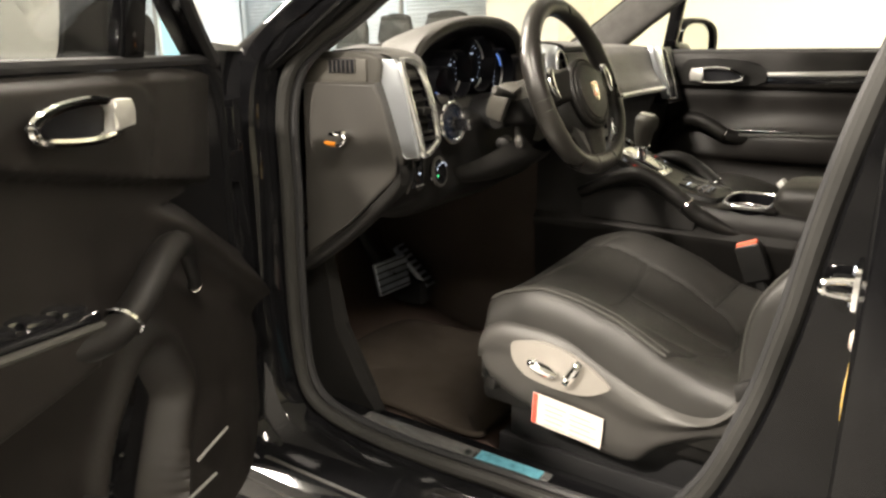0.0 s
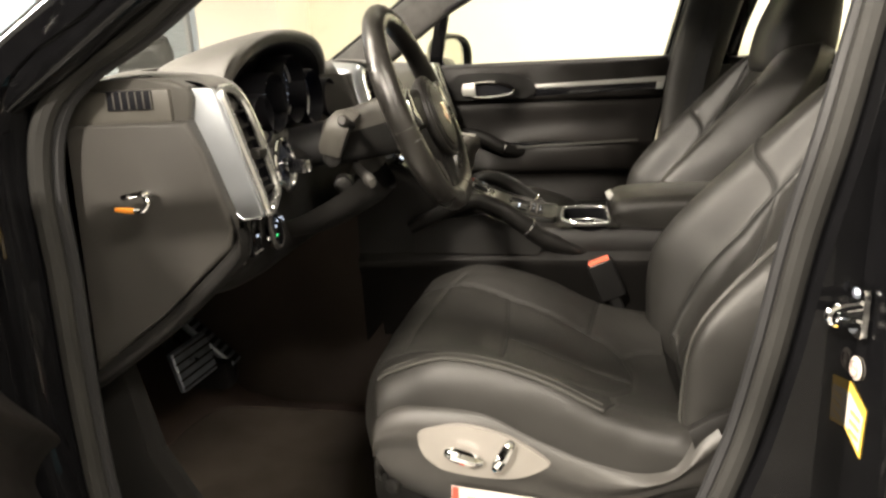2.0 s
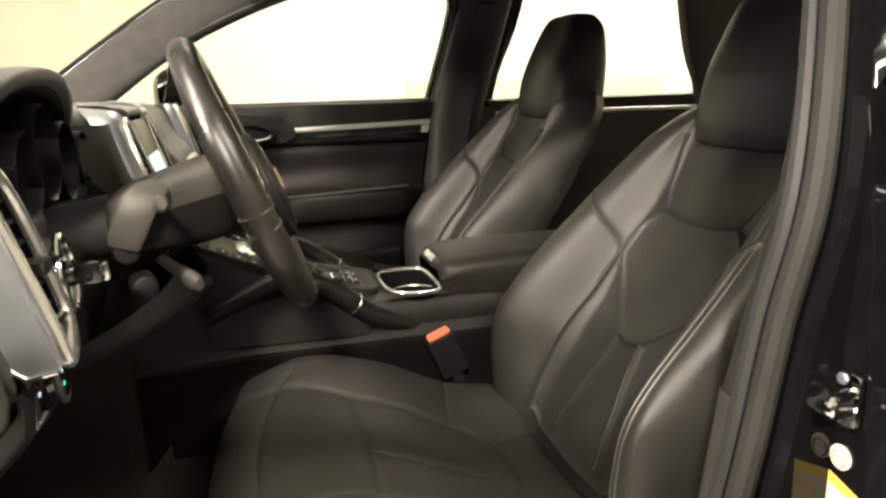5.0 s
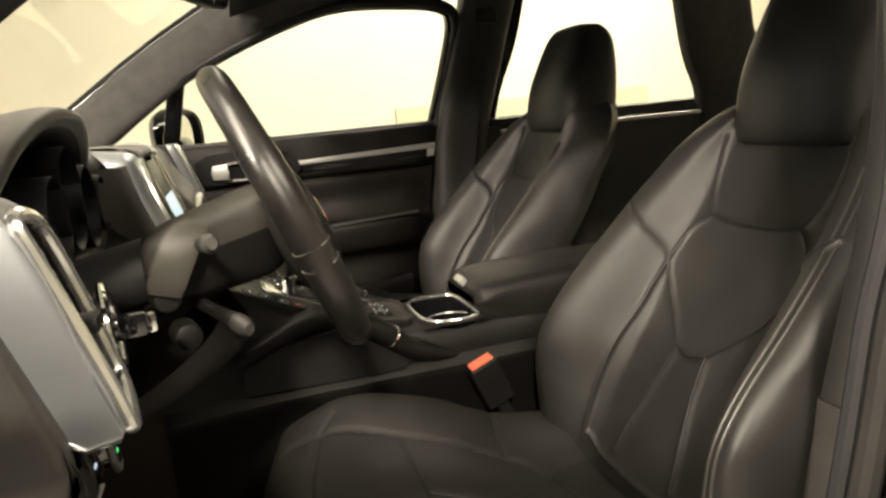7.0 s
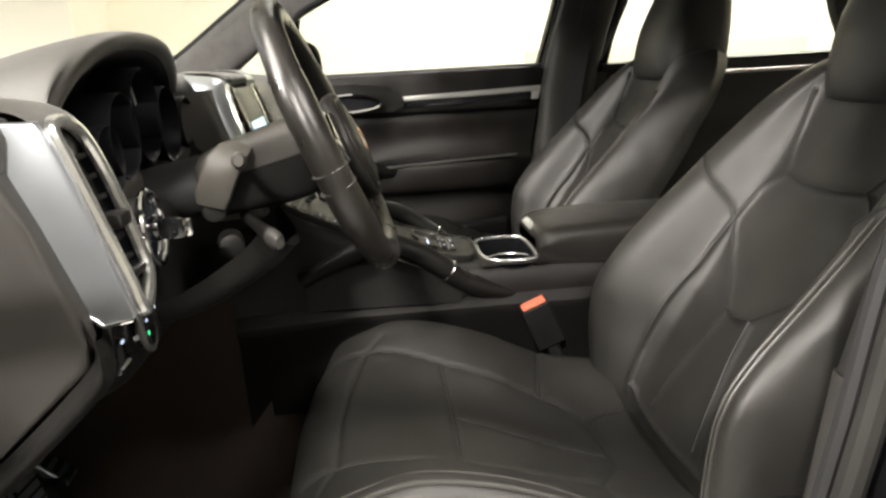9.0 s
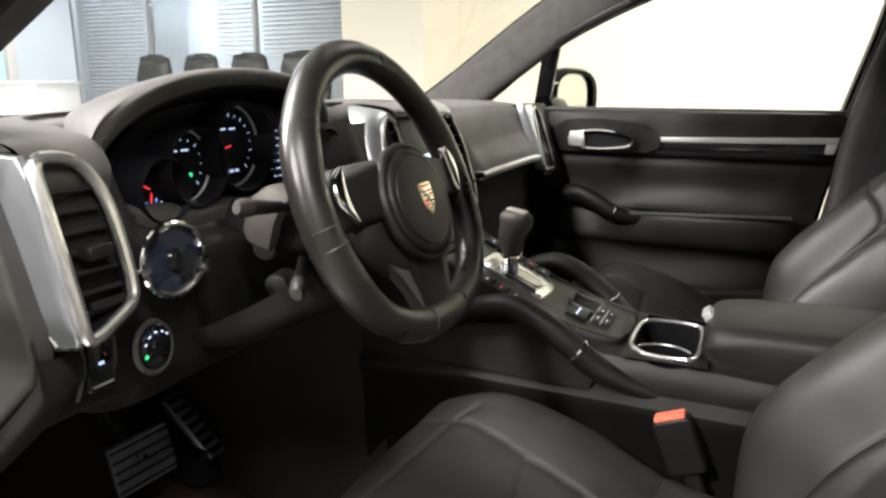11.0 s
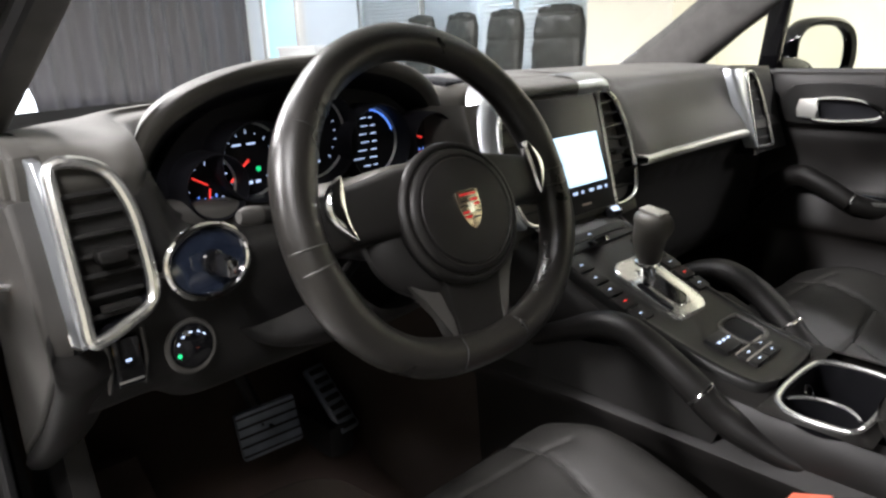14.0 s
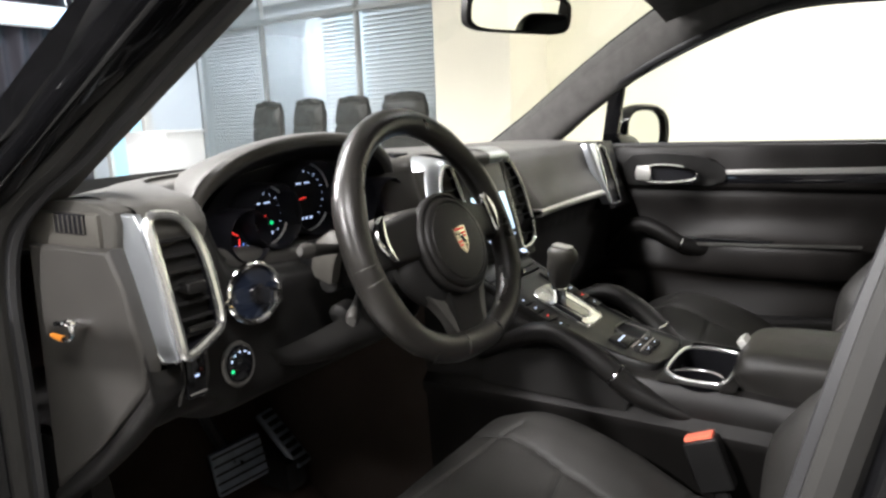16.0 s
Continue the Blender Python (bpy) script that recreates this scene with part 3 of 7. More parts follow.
poly = [(-0.72, 0.70, 0.42), (-0.72, 0.30, 0.42), (-0.72, 0.36, 0.49), (-0.72, 0.43, 0.62), (-0.72, 0.455, 0.82), (-0.72, 0.70, 0.82)]
prism(bm, poly, (0.03, 0, 0), 0.012)
part("kick_panel", bm, PLASTIC, car)
bm = BM()
prism(bm, [(-0.70, 0.46, 0.445), (-0.70, 0.66, 0.60), (-0.70, 0.70, 0.60), (-0.70, 0.70, 0.44)], (0.13, 0, 0), 0.01)
part("foot_rest", bm, CARPET, car)
for sx, x0 in ((1, 0.755), (-1, -0.80)):
    if sx > 0:
        bm = BM()
        box(bm, 0.72, 0.95, -1.4, 0.9, 0.27, 0.46, 0.02)
        part("sill", bm, PLASTIC, car)


def slanted(bm, path, w, d, side=1, rnd=0.35):
    """A pillar: an oval bar along path, w along the car and d across it."""
    P = cat(path, 16)
    rows = []
    for i, p in enumerate(P):
        t = (P[min(i + 1, 16)] - P[max(i - 1, 0)]).normalized()
        across = Vector((1, 0, 0))
        along = t.cross(across).normalized()
        row = []
        for k in range(20):
            a = 2 * math.pi * k / 20
            ca, sa = math.cos(a), math.sin(a)
            row.append(p + along * w * math.copysign(abs(ca) ** 0.6, ca) + across * d * math.copysign(abs(sa) ** 0.6, sa))
        rows.append(row)
    grid(bm, rows, wrap=True, cap=True)


# A-pillars and roof rails. The passenger's is trimmed in dark fabric.
AR = [(0.775, 0.62, 1.09), (0.765, 0.45, 1.20), (0.745, 0.27, 1.325), (0.715, 0.08, 1.44), (0.68, -0.10, 1.52), (0.64, -0.35, 1.585), (0.60, -0.7, 1.62), (0.60, -1.5, 1.60), (0.60, -2.1, 1.55)]
bm = BM()
slanted(bm, AR, 0.062, 0.03)
part("a_pillar_trim", bm, FABRIC, car, "dark grey fabric pillar trim")
bm = BM()
slanted(bm, [(x + 0.055, y + 0.01, z + 0.02) for x, y, z in AR], 0.06, 0.03)
part("a_pillar", bm, PAINT, car)
AL = [(-0.84, 0.66, 1.05), (-0.805, 0.475, 1.175), (-0.765, 0.275, 1.315), (-0.722, 0.0, 1.49), (-0.69, -0.25, 1.585), (-0.68, -0.7, 1.63), (-0.68, -1.5, 1.60), (-0.68, -2.1, 1.55)]
bm = BM()
slanted(bm, AL, 0.04, 0.035)
part("a_pillar", bm, PAINT, car)
bm = BM()
slanted(bm, [(x + 0.06, y - 0.0, z - 0.005) for x, y, z in AL], 0.035, 0.03)
part("a_pillar_trim", bm, FABRIC, car, "dark grey fabric pillar trim")
# Roof with headliner.
bm = BM()
rows = []
for y, z in ((0.02, 1.56), (-0.15, 1.615), (-0.4, 1.655), (-0.8, 1.675), (-1.5, 1.65), (-2.15, 1.60)):
    rows.append([(XC + 0.70 * u, y, z - 0.07 * abs(u) ** 2.5) for u in np.linspace(-1, 1, 13)])
grid(bm, rows)
bmesh.ops.solidify(bm, geom=bm.faces[:], thickness=0.025)
part("roof", bm, PAINT, car)
bm = BM()
rows = []
for y, z in ((0.03, 1.53), (-0.15, 1.58), (-0.4, 1.615), (-0.8, 1.635), (-1.5, 1.61), (-2.1, 1.56)):
    rows.append([(XC + 0.68 * u, y, z - 0.06 * abs(u) ** 2.5) for u in np.linspace(-1, 1, 13)])
grid(bm, rows)
bmesh.ops.solidify(bm, geom=bm.faces[:], thickness=0.012)
part("headliner", bm, FABRIC, car)
# Windscreen.
bm = BM()
rows = []
for t in np.linspace(0, 1, 6):
    rows.append([(XC + (0.80 - 0.12 * t) * u, 0.80 - 0.10 * abs(u) ** 2 * 1.6 - 0.76 * t, 1.12 + 0.45 * t + 0.02 * math.sin(math.pi * t)) for u in np.linspace(-1, 1, 13)])
grid(bm, rows)
bmesh.ops.solidify(bm, geom=bm.faces[:], thickness=0.005)
ws = part("windscreen", bm, SCREEN_GLASS, car, "clear laminated windscreen")
ws.visible_shadow = False
bm = BM()
rows = [[(XC + 0.80 * u, 0.80 - 0.16 * u * u + dy, 1.12 + dz) for dy, dz in ((-0.035, 0.055), (0.0, 0.02), (0.06, 0.0), (0.06, -0.05), (-0.035, -0.05))] for u in np.linspace(-1, 1, 17)]
grid(bm, rows, wrap=True, cap=True)
part("scuttle", bm, RUBBER_BLACK, car)
# Bonnet and wings close the car in front of the screen.
bm = BM()
rows = []
for y, z in ((0.74, 1.10), (1.0, 1.09), (1.4, 1.03), (1.75, 0.93), (1.85, 0.75), (1.86, 0.3)):
    rows.append([(XC + 0.93 * u, y - 0.10 * u * u, z - 0.10 * abs(u) ** 3) for u in np.linspace(-1, 1, 15)])
grid(bm, rows)
bmesh.ops.solidify(bm, geom=bm.faces[:], thickness=0.015)
part("bonnet", bm, PAINT, car)
for s in (-1, 1):
    bm = BM()
    poly = [(XC + s * 0.93, y, z) for y, z in ((0.60, 0.28), (0.60, 1.04), (0.72, 1.04), (1.3, 0.98), (1.72, 0.86), (1.78, 0.35), (1.62, 0.35), (1.58, 0.60), (1.45, 0.72), (1.25, 0.76), (1.05, 0.72), (0.92, 0.60), (0.88, 0.28))]
    prism(bm, poly, (-s * 0.03, 0, 0), 0.01)
    part("front_wing", bm, PAINT, car)
# Firewall below the scuttle.
bm = BM()
box(bm, -0.78, 0.74, 0.82, 0.86, 0.45, 1.12, 0.01)
part("bulkhead", bm, RUBBER_BLACK, car)

# Driver's side, ahead of the door: hinge pillar face with hinges and wiring boot.
bm = BM()
box(bm, -0.90, -0.80, 0.50, 0.62, 0.30, 1.10, 0.02)
part("hinge_pillar", bm, PAINT, car)
for z in (0.70, 0.98):
    bm = BM()
    box(bm, -0.93, -0.88, 0.485, 0.535, z - 0.03, z + 0.03, 0.008)
    cyl(bm, (-0.925, 0.49, z - 0.04), (0, 0, 1), 0.011, 0.08, 14, 0.003)
    part("door_hinge", bm, PAINT, car)

# B-pillar of the driver's side: inner trim, latch face, striker and stickers.
bm = BM()
slanted(bm, [(-0.738, -0.445, 0.46), (-0.738, -0.485, 0.80), (-0.738, -0.548, 1.08), (-0.70, -0.60, 1.30), (-0.64, -0.645, 1.58)], 0.055, 0.03)
part("b_pillar_trim", bm, PILLAR_TRIM, car, "charcoal pillar trim")
bm = BM()
slanted(bm, [(-0.742, -0.415, 0.46), (-0.742, -0.442, 0.66), (-0.742, -0.470, 0.875)], 0.032, 0.028)
part("lower_pillar_cover", bm, PLASTIC_GREY, car)
bm = BM()
box(bm, -0.925, -0.775, -0.62, -0.492, 0.28, 1.12, 0.02)
part("latch_face", bm, PAINT, car)
bm = BM()
slanted(bm, [(-0.86, -0.54, 0.60), (-0.86, -0.555, 1.10), (-0.80, -0.60, 1.34), (-0.73, -0.65, 1.60)], 0.05, 0.03)
part("b_pillar", bm, PAINT, car)
ST = Vector((-0.845, -0.489, 0.915))
bm = BM()
prof = [(-0.012, -0.026), (0.012, -0.026), (0.015, -0.011), (0.015, 0.011), (0.012, 0.026), (-0.012, 0.026), (-0.015, 0.011), (-0.015, -0.011)]
prism(bm, [ST + Vector((p.x, 0, p.y)) for p in cat([(a, b, 0) for a, b in prof], 32, closed=True)], (0, 0.006, 0), 0.002)
strk = part("striker", bm, CHROME, car, "polished steel door striker")
bm = BM()
tube(bm, cat([ST + Vector((-0.008, 0.004, 0.010)), ST + Vector((-0.012, 0.030, 0.007)), ST + Vector((-0.014, 0.036, 0.0)), ST + Vector((-0.012, 0.030, -0.007)), ST + Vector((-0.008, 0.004, -0.010))], 20), 0.0055, 10)
part("loop", bm, CHROME, strk)
for dz in (-0.019, 0.019):
    bm = BM()
    cyl(bm, ST + Vector((0.004, 0.005, dz)), (0, 1, 0), 0.006, 0.004, 6, 0.002)
    part("bolt", bm, STEEL, strk)
bm = BM()
cyl(bm, (-0.842, -0.491, 0.851), (0, 1, 0), 0.0125, 0.002, 24, 0.0005)
bt = part("round_sticker", bm, WHITE_PAPER, car, "round white sticker")
bm = BM()
ring(bm, (-0.842, -0.488, 0.851), (0, 1, 0), 0.0085, 0.0012, 24, 6)
box(bm, -0.847, -0.837, -0.4895, -0.4885, 0.8495, 0.8525, 0)
part("print", bm, LABEL_GREY, bt)
bm = BM()
prism(bm, [(-0.874, -0.4915, 0.818), (-0.828, -0.4915, 0.831), (-0.828, -0.4915, 0.776), (-0.872, -0.4915, 0.763)], (0, 0.001, 0))
yt = part("sticker", bm, LABEL_YELLOW, car, "yellow and white information sticker")
bm = BM()
prism(bm, [(-0.870, -0.4905, 0.808), (-0.831, -0.4905, 0.819), (-0.831, -0.4905, 0.780), (-0.869, -0.4905, 0.769)], (0, 0.0006, 0))
part("print", bm, WHITE_PAPER, yt)
bm = BM()
for k in range(3):
    box(bm, -0.866, -0.842, -0.4899, -0.4893, 0.778 + 0.011 * k, 0.782 + 0.011 * k, 0)
part("print", bm, LABEL_YELLOW, yt)
bm = BM()
prism(bm, [(-0.80, -0.470, 0.815), (-0.782, -0.455, 0.805), (-0.782, -0.455, 0.745), (-0.80, -0.470, 0.750)], (0.001, 0, 0))
part("sticker", bm, WHITE_PAPER, car, "small white tyre sticker")

# Passenger-side pillars and the rear quarter.
bm = BM()
slanted(bm, [(0.745, -0.535, 0.46), (0.745, -0.56, 0.80), (0.74, -0.585, 1.10), (0.70, -0.645, 1.36), (0.64, -0.70, 1.60)], 0.075, 0.04)
part("b_pillar_trim", bm, PILLAR_TRIM, car, "charcoal pillar trim")
bm = BM()
prism(bm, [(0.735, -0.525, 1.13), (0.735, -0.492, 0.90), (0.735, -0.405, 0.45), (0.735, -0.70, 0.45), (0.735, -0.70, 1.13)], (0.075, 0, 0))
part("b_pillar_base", bm, PILLAR_TRIM, car, "dark lower pillar trim")
bm = BM()
prism(bm, [(0.728, -0.533, 1.115), (0.728, -0.508, 0.99), (0.728, -0.492, 0.895), (0.728, -0.570, 0.890), (0.722, -0.592, 0.93), (0.722, -0.605, 1.115)], (0.010, 0, 0), 0.003)
part("b_pillar_panel", bm, PLASTIC_GREY, car, "light charcoal pillar panel")
bm = BM()
slanted(bm, [(0.84, -0.60, 0.46), (0.84, -0.63, 1.12), (0.76, -0.70, 1.42), (0.70, -0.72, 1.60)], 0.10, 0.03)
part("b_pillar", bm, PAINT, car)
bm = BM()
slanted(bm, [(0.80, -1.62, 0.5), (0.79, -1.60, 1.12), (0.74, -1.50, 1.35), (0.66, -1.40, 1.60)], 0.14, 0.04)
part("c_pillar_trim", bm, FABRIC, car)
bm = BM()
slanted(bm, [(-0.86, -1.62, 0.5), (-0.85, -1.60, 1.12), (-0.80, -1.50, 1.35), (-0.72, -1.40, 1.60)], 0.14, 0.04)
part("c_pillar_trim", bm, FABRIC, car)
bm = BM()
rows = [[(XC + (0.86 - 0.22 * max(0.0, (z - 1.05) / 0.55)) * u, y - 0.06 * (1 - u * u), z) for u in np.linspace(-1, 1, 11)] for y, z in ((-2.40, 0.42), (-2.42, 0.75), (-2.40, 1.05), (-2.33, 1.14))]
grid(bm, rows)
bmesh.ops.solidify(bm, geom=bm.faces[:], thickness=0.03)
part("tailgate", bm, PAINT, car)
bm = BM()
rows = [[(XC + (0.80 - 0.16 * t) * u, -2.335 + 0.19 * t - 0.06 * (1 - u * u), 1.14 + 0.45 * t) for u in np.linspace(-1, 1, 9)] for t in (0, 0.5, 1)]
grid(bm, rows)
bmesh.ops.solidify(bm, geom=bm.faces[:], thickness=0.006)
part("rear_screen", bm, WINDOW, car, "clear rear window").visible_shadow = False
bm = BM()
box(bm, XC - 0.88, XC + 0.88, -2.52, -2.38, 0.34, 0.62, 0.04, 3)
part("rear_bumper", bm, PAINT, car)
for s in (-1, 1):
    bm = BM()
    poly = [(XC + s * 0.91, y, z) for y, z in ((-1.42, 0.46), (-1.42, 1.15), (-1.70, 1.17), (-2.30, 1.14), (-2.42, 1.02), (-2.42, 0.45), (-2.28, 0.45), (-2.24, 0.60), (-2.10, 0.74), (-1.85, 0.80), (-1.60, 0.74), (-1.47, 0.60))]
    prism(bm, poly, (-s * 0.05, 0, 0), 0.01)
    part("rear_wing", bm, PAINT, car)
    bm = BM()
    box(bm, XC + s * 0.84 - 0.08, XC + s * 0.84 + 0.08, -2.45, -2.37, 0.86, 1.02, 0.03, 3)
    part("tail_light", bm, BADGE_RED, car)
    bm = BM()
    box(bm, XC + s * 0.70 - 0.13, XC + s * 0.70 + 0.13, 1.70, 1.80, 0.70, 0.84, 0.04, 3)
    part("headlight", bm, CHROME, car)
for s, x in ((1, 0.80), (-1, -0.88)):
    bm = BM()
    rows = []
    for y in (-0.70, -1.0, -1.25, -1.44):
        rows.append([(x - s * 0.02, y, 1.150), (x + s * 0.03, y, 1.155), (x + s * 0.05, y, 1.12), (x + s * 0.05, y, 0.46), (x - s * 0.02, y, 0.46), (x - s * 0.055, y, 0.80), (x - s * 0.03, y, 1.0), (x - s * 0.045, y, 1.10)])
    grid(bm, rows, wrap=True, cap=True)
    rd = part("rear_door", bm, LEATHER if s > 0 else PAINT, car, "dark rear door panel" if s > 0 else "")
    bm = BM()
    tube(bm, [(x - s * 0.046, -0.72, 1.112), (x - s * 0.046, -1.44, 1.109)], 0.006, 8)
    part("trim_strip", bm, ALU, rd)
    bm = BM()
    rows = [[(x + s * 0.02 - s * lean(z), y, z) for y in (-0.74, -1.2, -1.9)] for z in (1.14, 1.3, 1.45, 1.58)]
    grid(bm, rows)
    bmesh.ops.solidify(bm, geom=bm.faces[:], thickness=0.004)
    g = part("rear_window", bm, WINDOW, rd)
    g.visible_shadow = False

# Wheels carry the car.
for x in (XC - 0.80, XC + 0.80):
    for y in (1.25, -1.85):
        bm = BM()
        prof = [(0.24, -0.11), (0.30, -0.125), (0.355, -0.12), (0.372, -0.10), (0.372, 0.10), (0.355, 0.12), (0.30, 0.125), (0.24, 0.11)]
        grid(bm, [[(x + d, y + r * math.cos(a), 0.372 + r * math.sin(a)) for r, d in prof] for a in np.linspace(0, 2 * math.pi, 41)], wrap=True)
        wh = part("wheel", bm, RUBBER_BLACK, car, "black road tyre")
        bm = BM()
        cyl(bm, (x - 0.08, y, 0.372), (1, 0, 0), 0.245, 0.16, 36, 0.02)
        part("rim", bm, ALU, wh)

# ---- front doors: s runs back from the front edge, z up, d towards the cabin ----
def closed_right(s, z, d):
    return Vector((0.78 - d - lean(z), 0.46 - s, z))


OPEN = radians(62)
DOOR_F = Vector((-0.955, 0.431))


def open_left(s, z, d):
    """The driver's door, swung out on its hinges."""
    s += 0.035 * max(0.0, min(s / 0.3, 1.0))
    zz = z + 0.008 + 0.027 * max(0.0, min((1.158 - z) / 0.08, 1.0))
    u = Vector((-math.sin(OPEN), -math.cos(OPEN)))
    n = Vector((math.cos(OPEN), -math.sin(OPEN)))
    q = DOOR_F + u * s + n * (d + lean(z))
    return Vector((q.x, q.y, zz))


def rear_edge(z):
    return 0.86 + 0.124 * (z - 0.5) / 0.65


def step(x, a, b):
    q = max(0.0, min((x - a) / (b - a), 1.0))
    return q * q * (3 - 2 * q)


def arm_top(s):
    return 0.876 + 0.175 * (s - 0.44)


PANEL_GROOVE = cat([(0.60, 1.140, 0), (0.50, 1.142, 0), (0.40, 1.138, 0), (0.30, 1.130, 0), (0.262, 1.118, 0), (0.247, 1.095, 0), (0.252, 1.051, 0), (0.266, 1.014, 0), (0.272, 0.998, 0)], 60)
POCKET_RIM = cat([(0.47, 0.66, 0), (0.44, 0.717, 0), (0.402, 0.757, 0), (0.361, 0.789, 0), (0.325, 0.799, 0), (0.292, 0.788, 0), (0.265, 0.751, 0), (0.246, 0.698, 0), (0.268, 0.65, 0), (0.31, 0.58, 0), (0.34, 0.50, 0)], 60)


def near(path, s, z):
    return min(math.hypot(p.x - s, p.y - z) for p in path)


def driver_relief(s, z):
    """How far the driver's door trim stands proud of the door."""
    crease = min(0.973 + 0.211 * (s - 0.196), 1.045)
    w = step(z, crease - 0.005, crease + 0.005)
    up = 0.030 - 0.058 * step(z, 1.118, 1.166)
    low = 0.010 + 0.012 * step(crease - z, 0.05, 0.22)
    d = low + (up - low) * w
    if z > 0.97:
        d -= 0.0035 * math.exp(-((near(PANEL_GROOVE, s, z) / 0.004) ** 2))
    # leading facet and the fold that runs down to the hinge edge
    fold = 0.156 + 0.22 * (1.122 - z) if z > 0.95 else 0.206 + (z - 0.914) * 1.277
    f = max(0.0, fold - s)
    if z > 0.70:
        d -= 0.26 * f * f / (f + 0.012)
    if z < 0.97:
        q = ((z - 0.914) - (s - 0.206) * 0.783) * 0.787
        fade = step(0.30 - s, 0.0, 0.10) * step(0.965 - z, 0.0, 0.06)
        d += fade * (0.020 * math.exp(-((q / (0.034 if q > 0 else 0.013)) ** 2)) - 0.010 * math.exp(-(((q + 0.045) / 0.022) ** 2)))
    # armrest
    top = arm_top(s)
    d += 0.042 * step(s, 0.425, 0.475) * step(z, 0.812, 0.842) * (1 - step(z, top - 0.003, top + 0.004))
    # arched pocket in the lower trim
    if z < 0.84:
        g = near(POCKET_RIM, s, z)
        inside = z < np.interp(s, (0.24, 0.246, 0.265, 0.292, 0.325, 0.361, 0.402, 0.44, 0.47, 0.48), (0.0, 0.698, 0.751, 0.788, 0.799, 0.789, 0.757, 0.717, 0.66, 0.0)) and s > np.interp(z, (0.50, 0.58, 0.65, 0.70), (0.34, 0.31, 0.268, 0.246))
        d += 0.016 * math.exp(-((g / 0.020) ** 2)) - (0.030 * step(g, 0.0, 0.05) if inside else 0.0)
        d += 0.012 * step(0.66 - z, 0.0, 0.10) * step(s, 0.02, 0.10) * (0.0 if inside else 1.0)
    return d


def build_door(W, label, driver):
    # outer skin and edge
    bm = BM()
    poly = [(0.0, 1.15), (-0.02, 1.0), (-0.01, 0.75), (0.01, 0.50), (0.05, 0.42), (0.80, 0.40), (0.88, 0.55), (0.93, 0.81), (0.96, 0.98), (1.0, 1.15)]
    rows = [[W(s + e * 0.0, z, d) for s, z in poly] for d, e in ((-0.005, 0), (-0.03, 0), (-0.10, 0), (-0.125, 0))]
    rows.append([W(s * 0.96 + 0.02, 0.8 + (z - 0.8) * 0.97, -0.13) for s, z in poly])
    grid(bm, rows, wrap=True, cap=True)
    door = part("door", bm, PAINT, car, label)
    zs = (0.47, 0.53, 0.64, 0.74, 0.80, 0.815, 0.835, 0.875, 0.900, 0.912, 0.96, 1.015, 1.038, 1.046, 1.075, 1.115, 1.145, 1.158, 1.160)
    #      lower panel ---------------- | armrest ------------------- | leather | crease | upper band ----
    dep = {
        0.0: (0.0, 0.018, 0.02, 0.02, 0.02, 0.02, 0.02, 0.02, 0.02, 0.02, 0.02, 0.02, 0.02, 0.02, 0.02, 0.018, 0.010, 0.0, -0.03),
        0.16: (0.0, 0.03, 0.035, 0.03, 0.028, 0.028, 0.028, 0.028, 0.028, 0.028, 0.026, 0.025, 0.02, 0.022, 0.026, 0.024, 0.012, 0.0, -0.03),
        0.23: (0.0, 0.03, 0.030, 0.026, 0.026, 0.028, 0.028, 0.026, 0.026, 0.026, 0.018, 0.018, 0.015, 0.022, 0.028, 0.026, 0.013, 0.0, -0.03),
        0.30: (0.0, 0.045, 0.066, 0.050, 0.028, 0.03, 0.03, 0.022, 0.022, 0.022, 0.010, 0.012, 0.010, 0.022, 0.030, 0.028, 0.014, 0.0, -0.03),
        0.36: (0.0, 0.022, 0.022, 0.020, 0.022, 0.030, 0.031, 0.022, 0.016, 0.012, 0.006, 0.011, 0.009, 0.022, 0.030, 0.028, 0.014, 0.0, -0.03),
        0.42: (0.0, 0.04, 0.05, 0.03, 0.025, 0.032, 0.032, 0.022, 0.012, 0.006, 0.004, 0.010, 0.008, 0.022, 0.030, 0.028, 0.014, 0.0, -0.03),
        0.53: (0.0, 0.04, 0.05, 0.03, 0.025, 0.050, 0.058, 0.058, 0.050, 0.020, 0.004, 0.010, 0.008, 0.022, 0.026, 0.024, 0.012, 0.0, -0.03),
        0.70: (0.0, 0.04, 0.05, 0.03, 0.025, 0.052, 0.062, 0.066, 0.060, 0.030, 0.004, 0.010, 0.008, 0.022, 0.024, 0.022, 0.012, 0.0, -0.03),
        0.90: (0.0, 0.03, 0.035, 0.025, 0.020, 0.044, 0.054, 0.060, 0.056, 0.030, 0.006, 0.010, 0.008, 0.022, 0.024, 0.022, 0.012, 0.0, -0.03),
        0.984: (-0.03, -0.01, 0.0, 0.0, 0.0, 0.01, 0.02, 0.024, 0.020, 0.0, -0.004, 0.0, -0.002, 0.004, 0.004, 0.004, 0.0, -0.01, -0.03),
    }
    bm = BM()
    if driver:
        pts = []
        for i in range(121):
            col = []
            for j in range(141):
                z = 0.445 + 0.715 * j / 140
                s0 = float(np.interp(z, (0.445, 0.47, 0.52, 0.61, 0.69, 0.723, 0.76), (0.12, 0.042, 0.012, 0.010, -0.012, -0.038, -0.012)))
                e = s0 + (rear_edge(z) - s0) * i / 120
                col.append(W(e, z, driver_relief(e, z)))
            pts.append(col)
        grid(bm, pts)
    else:
        S = Surf([[W(s * rear_edge(z) / 0.984 if s > 0.6 else s, z, d) for z, d in zip(zs, ds)] for s, ds in dep.items()])
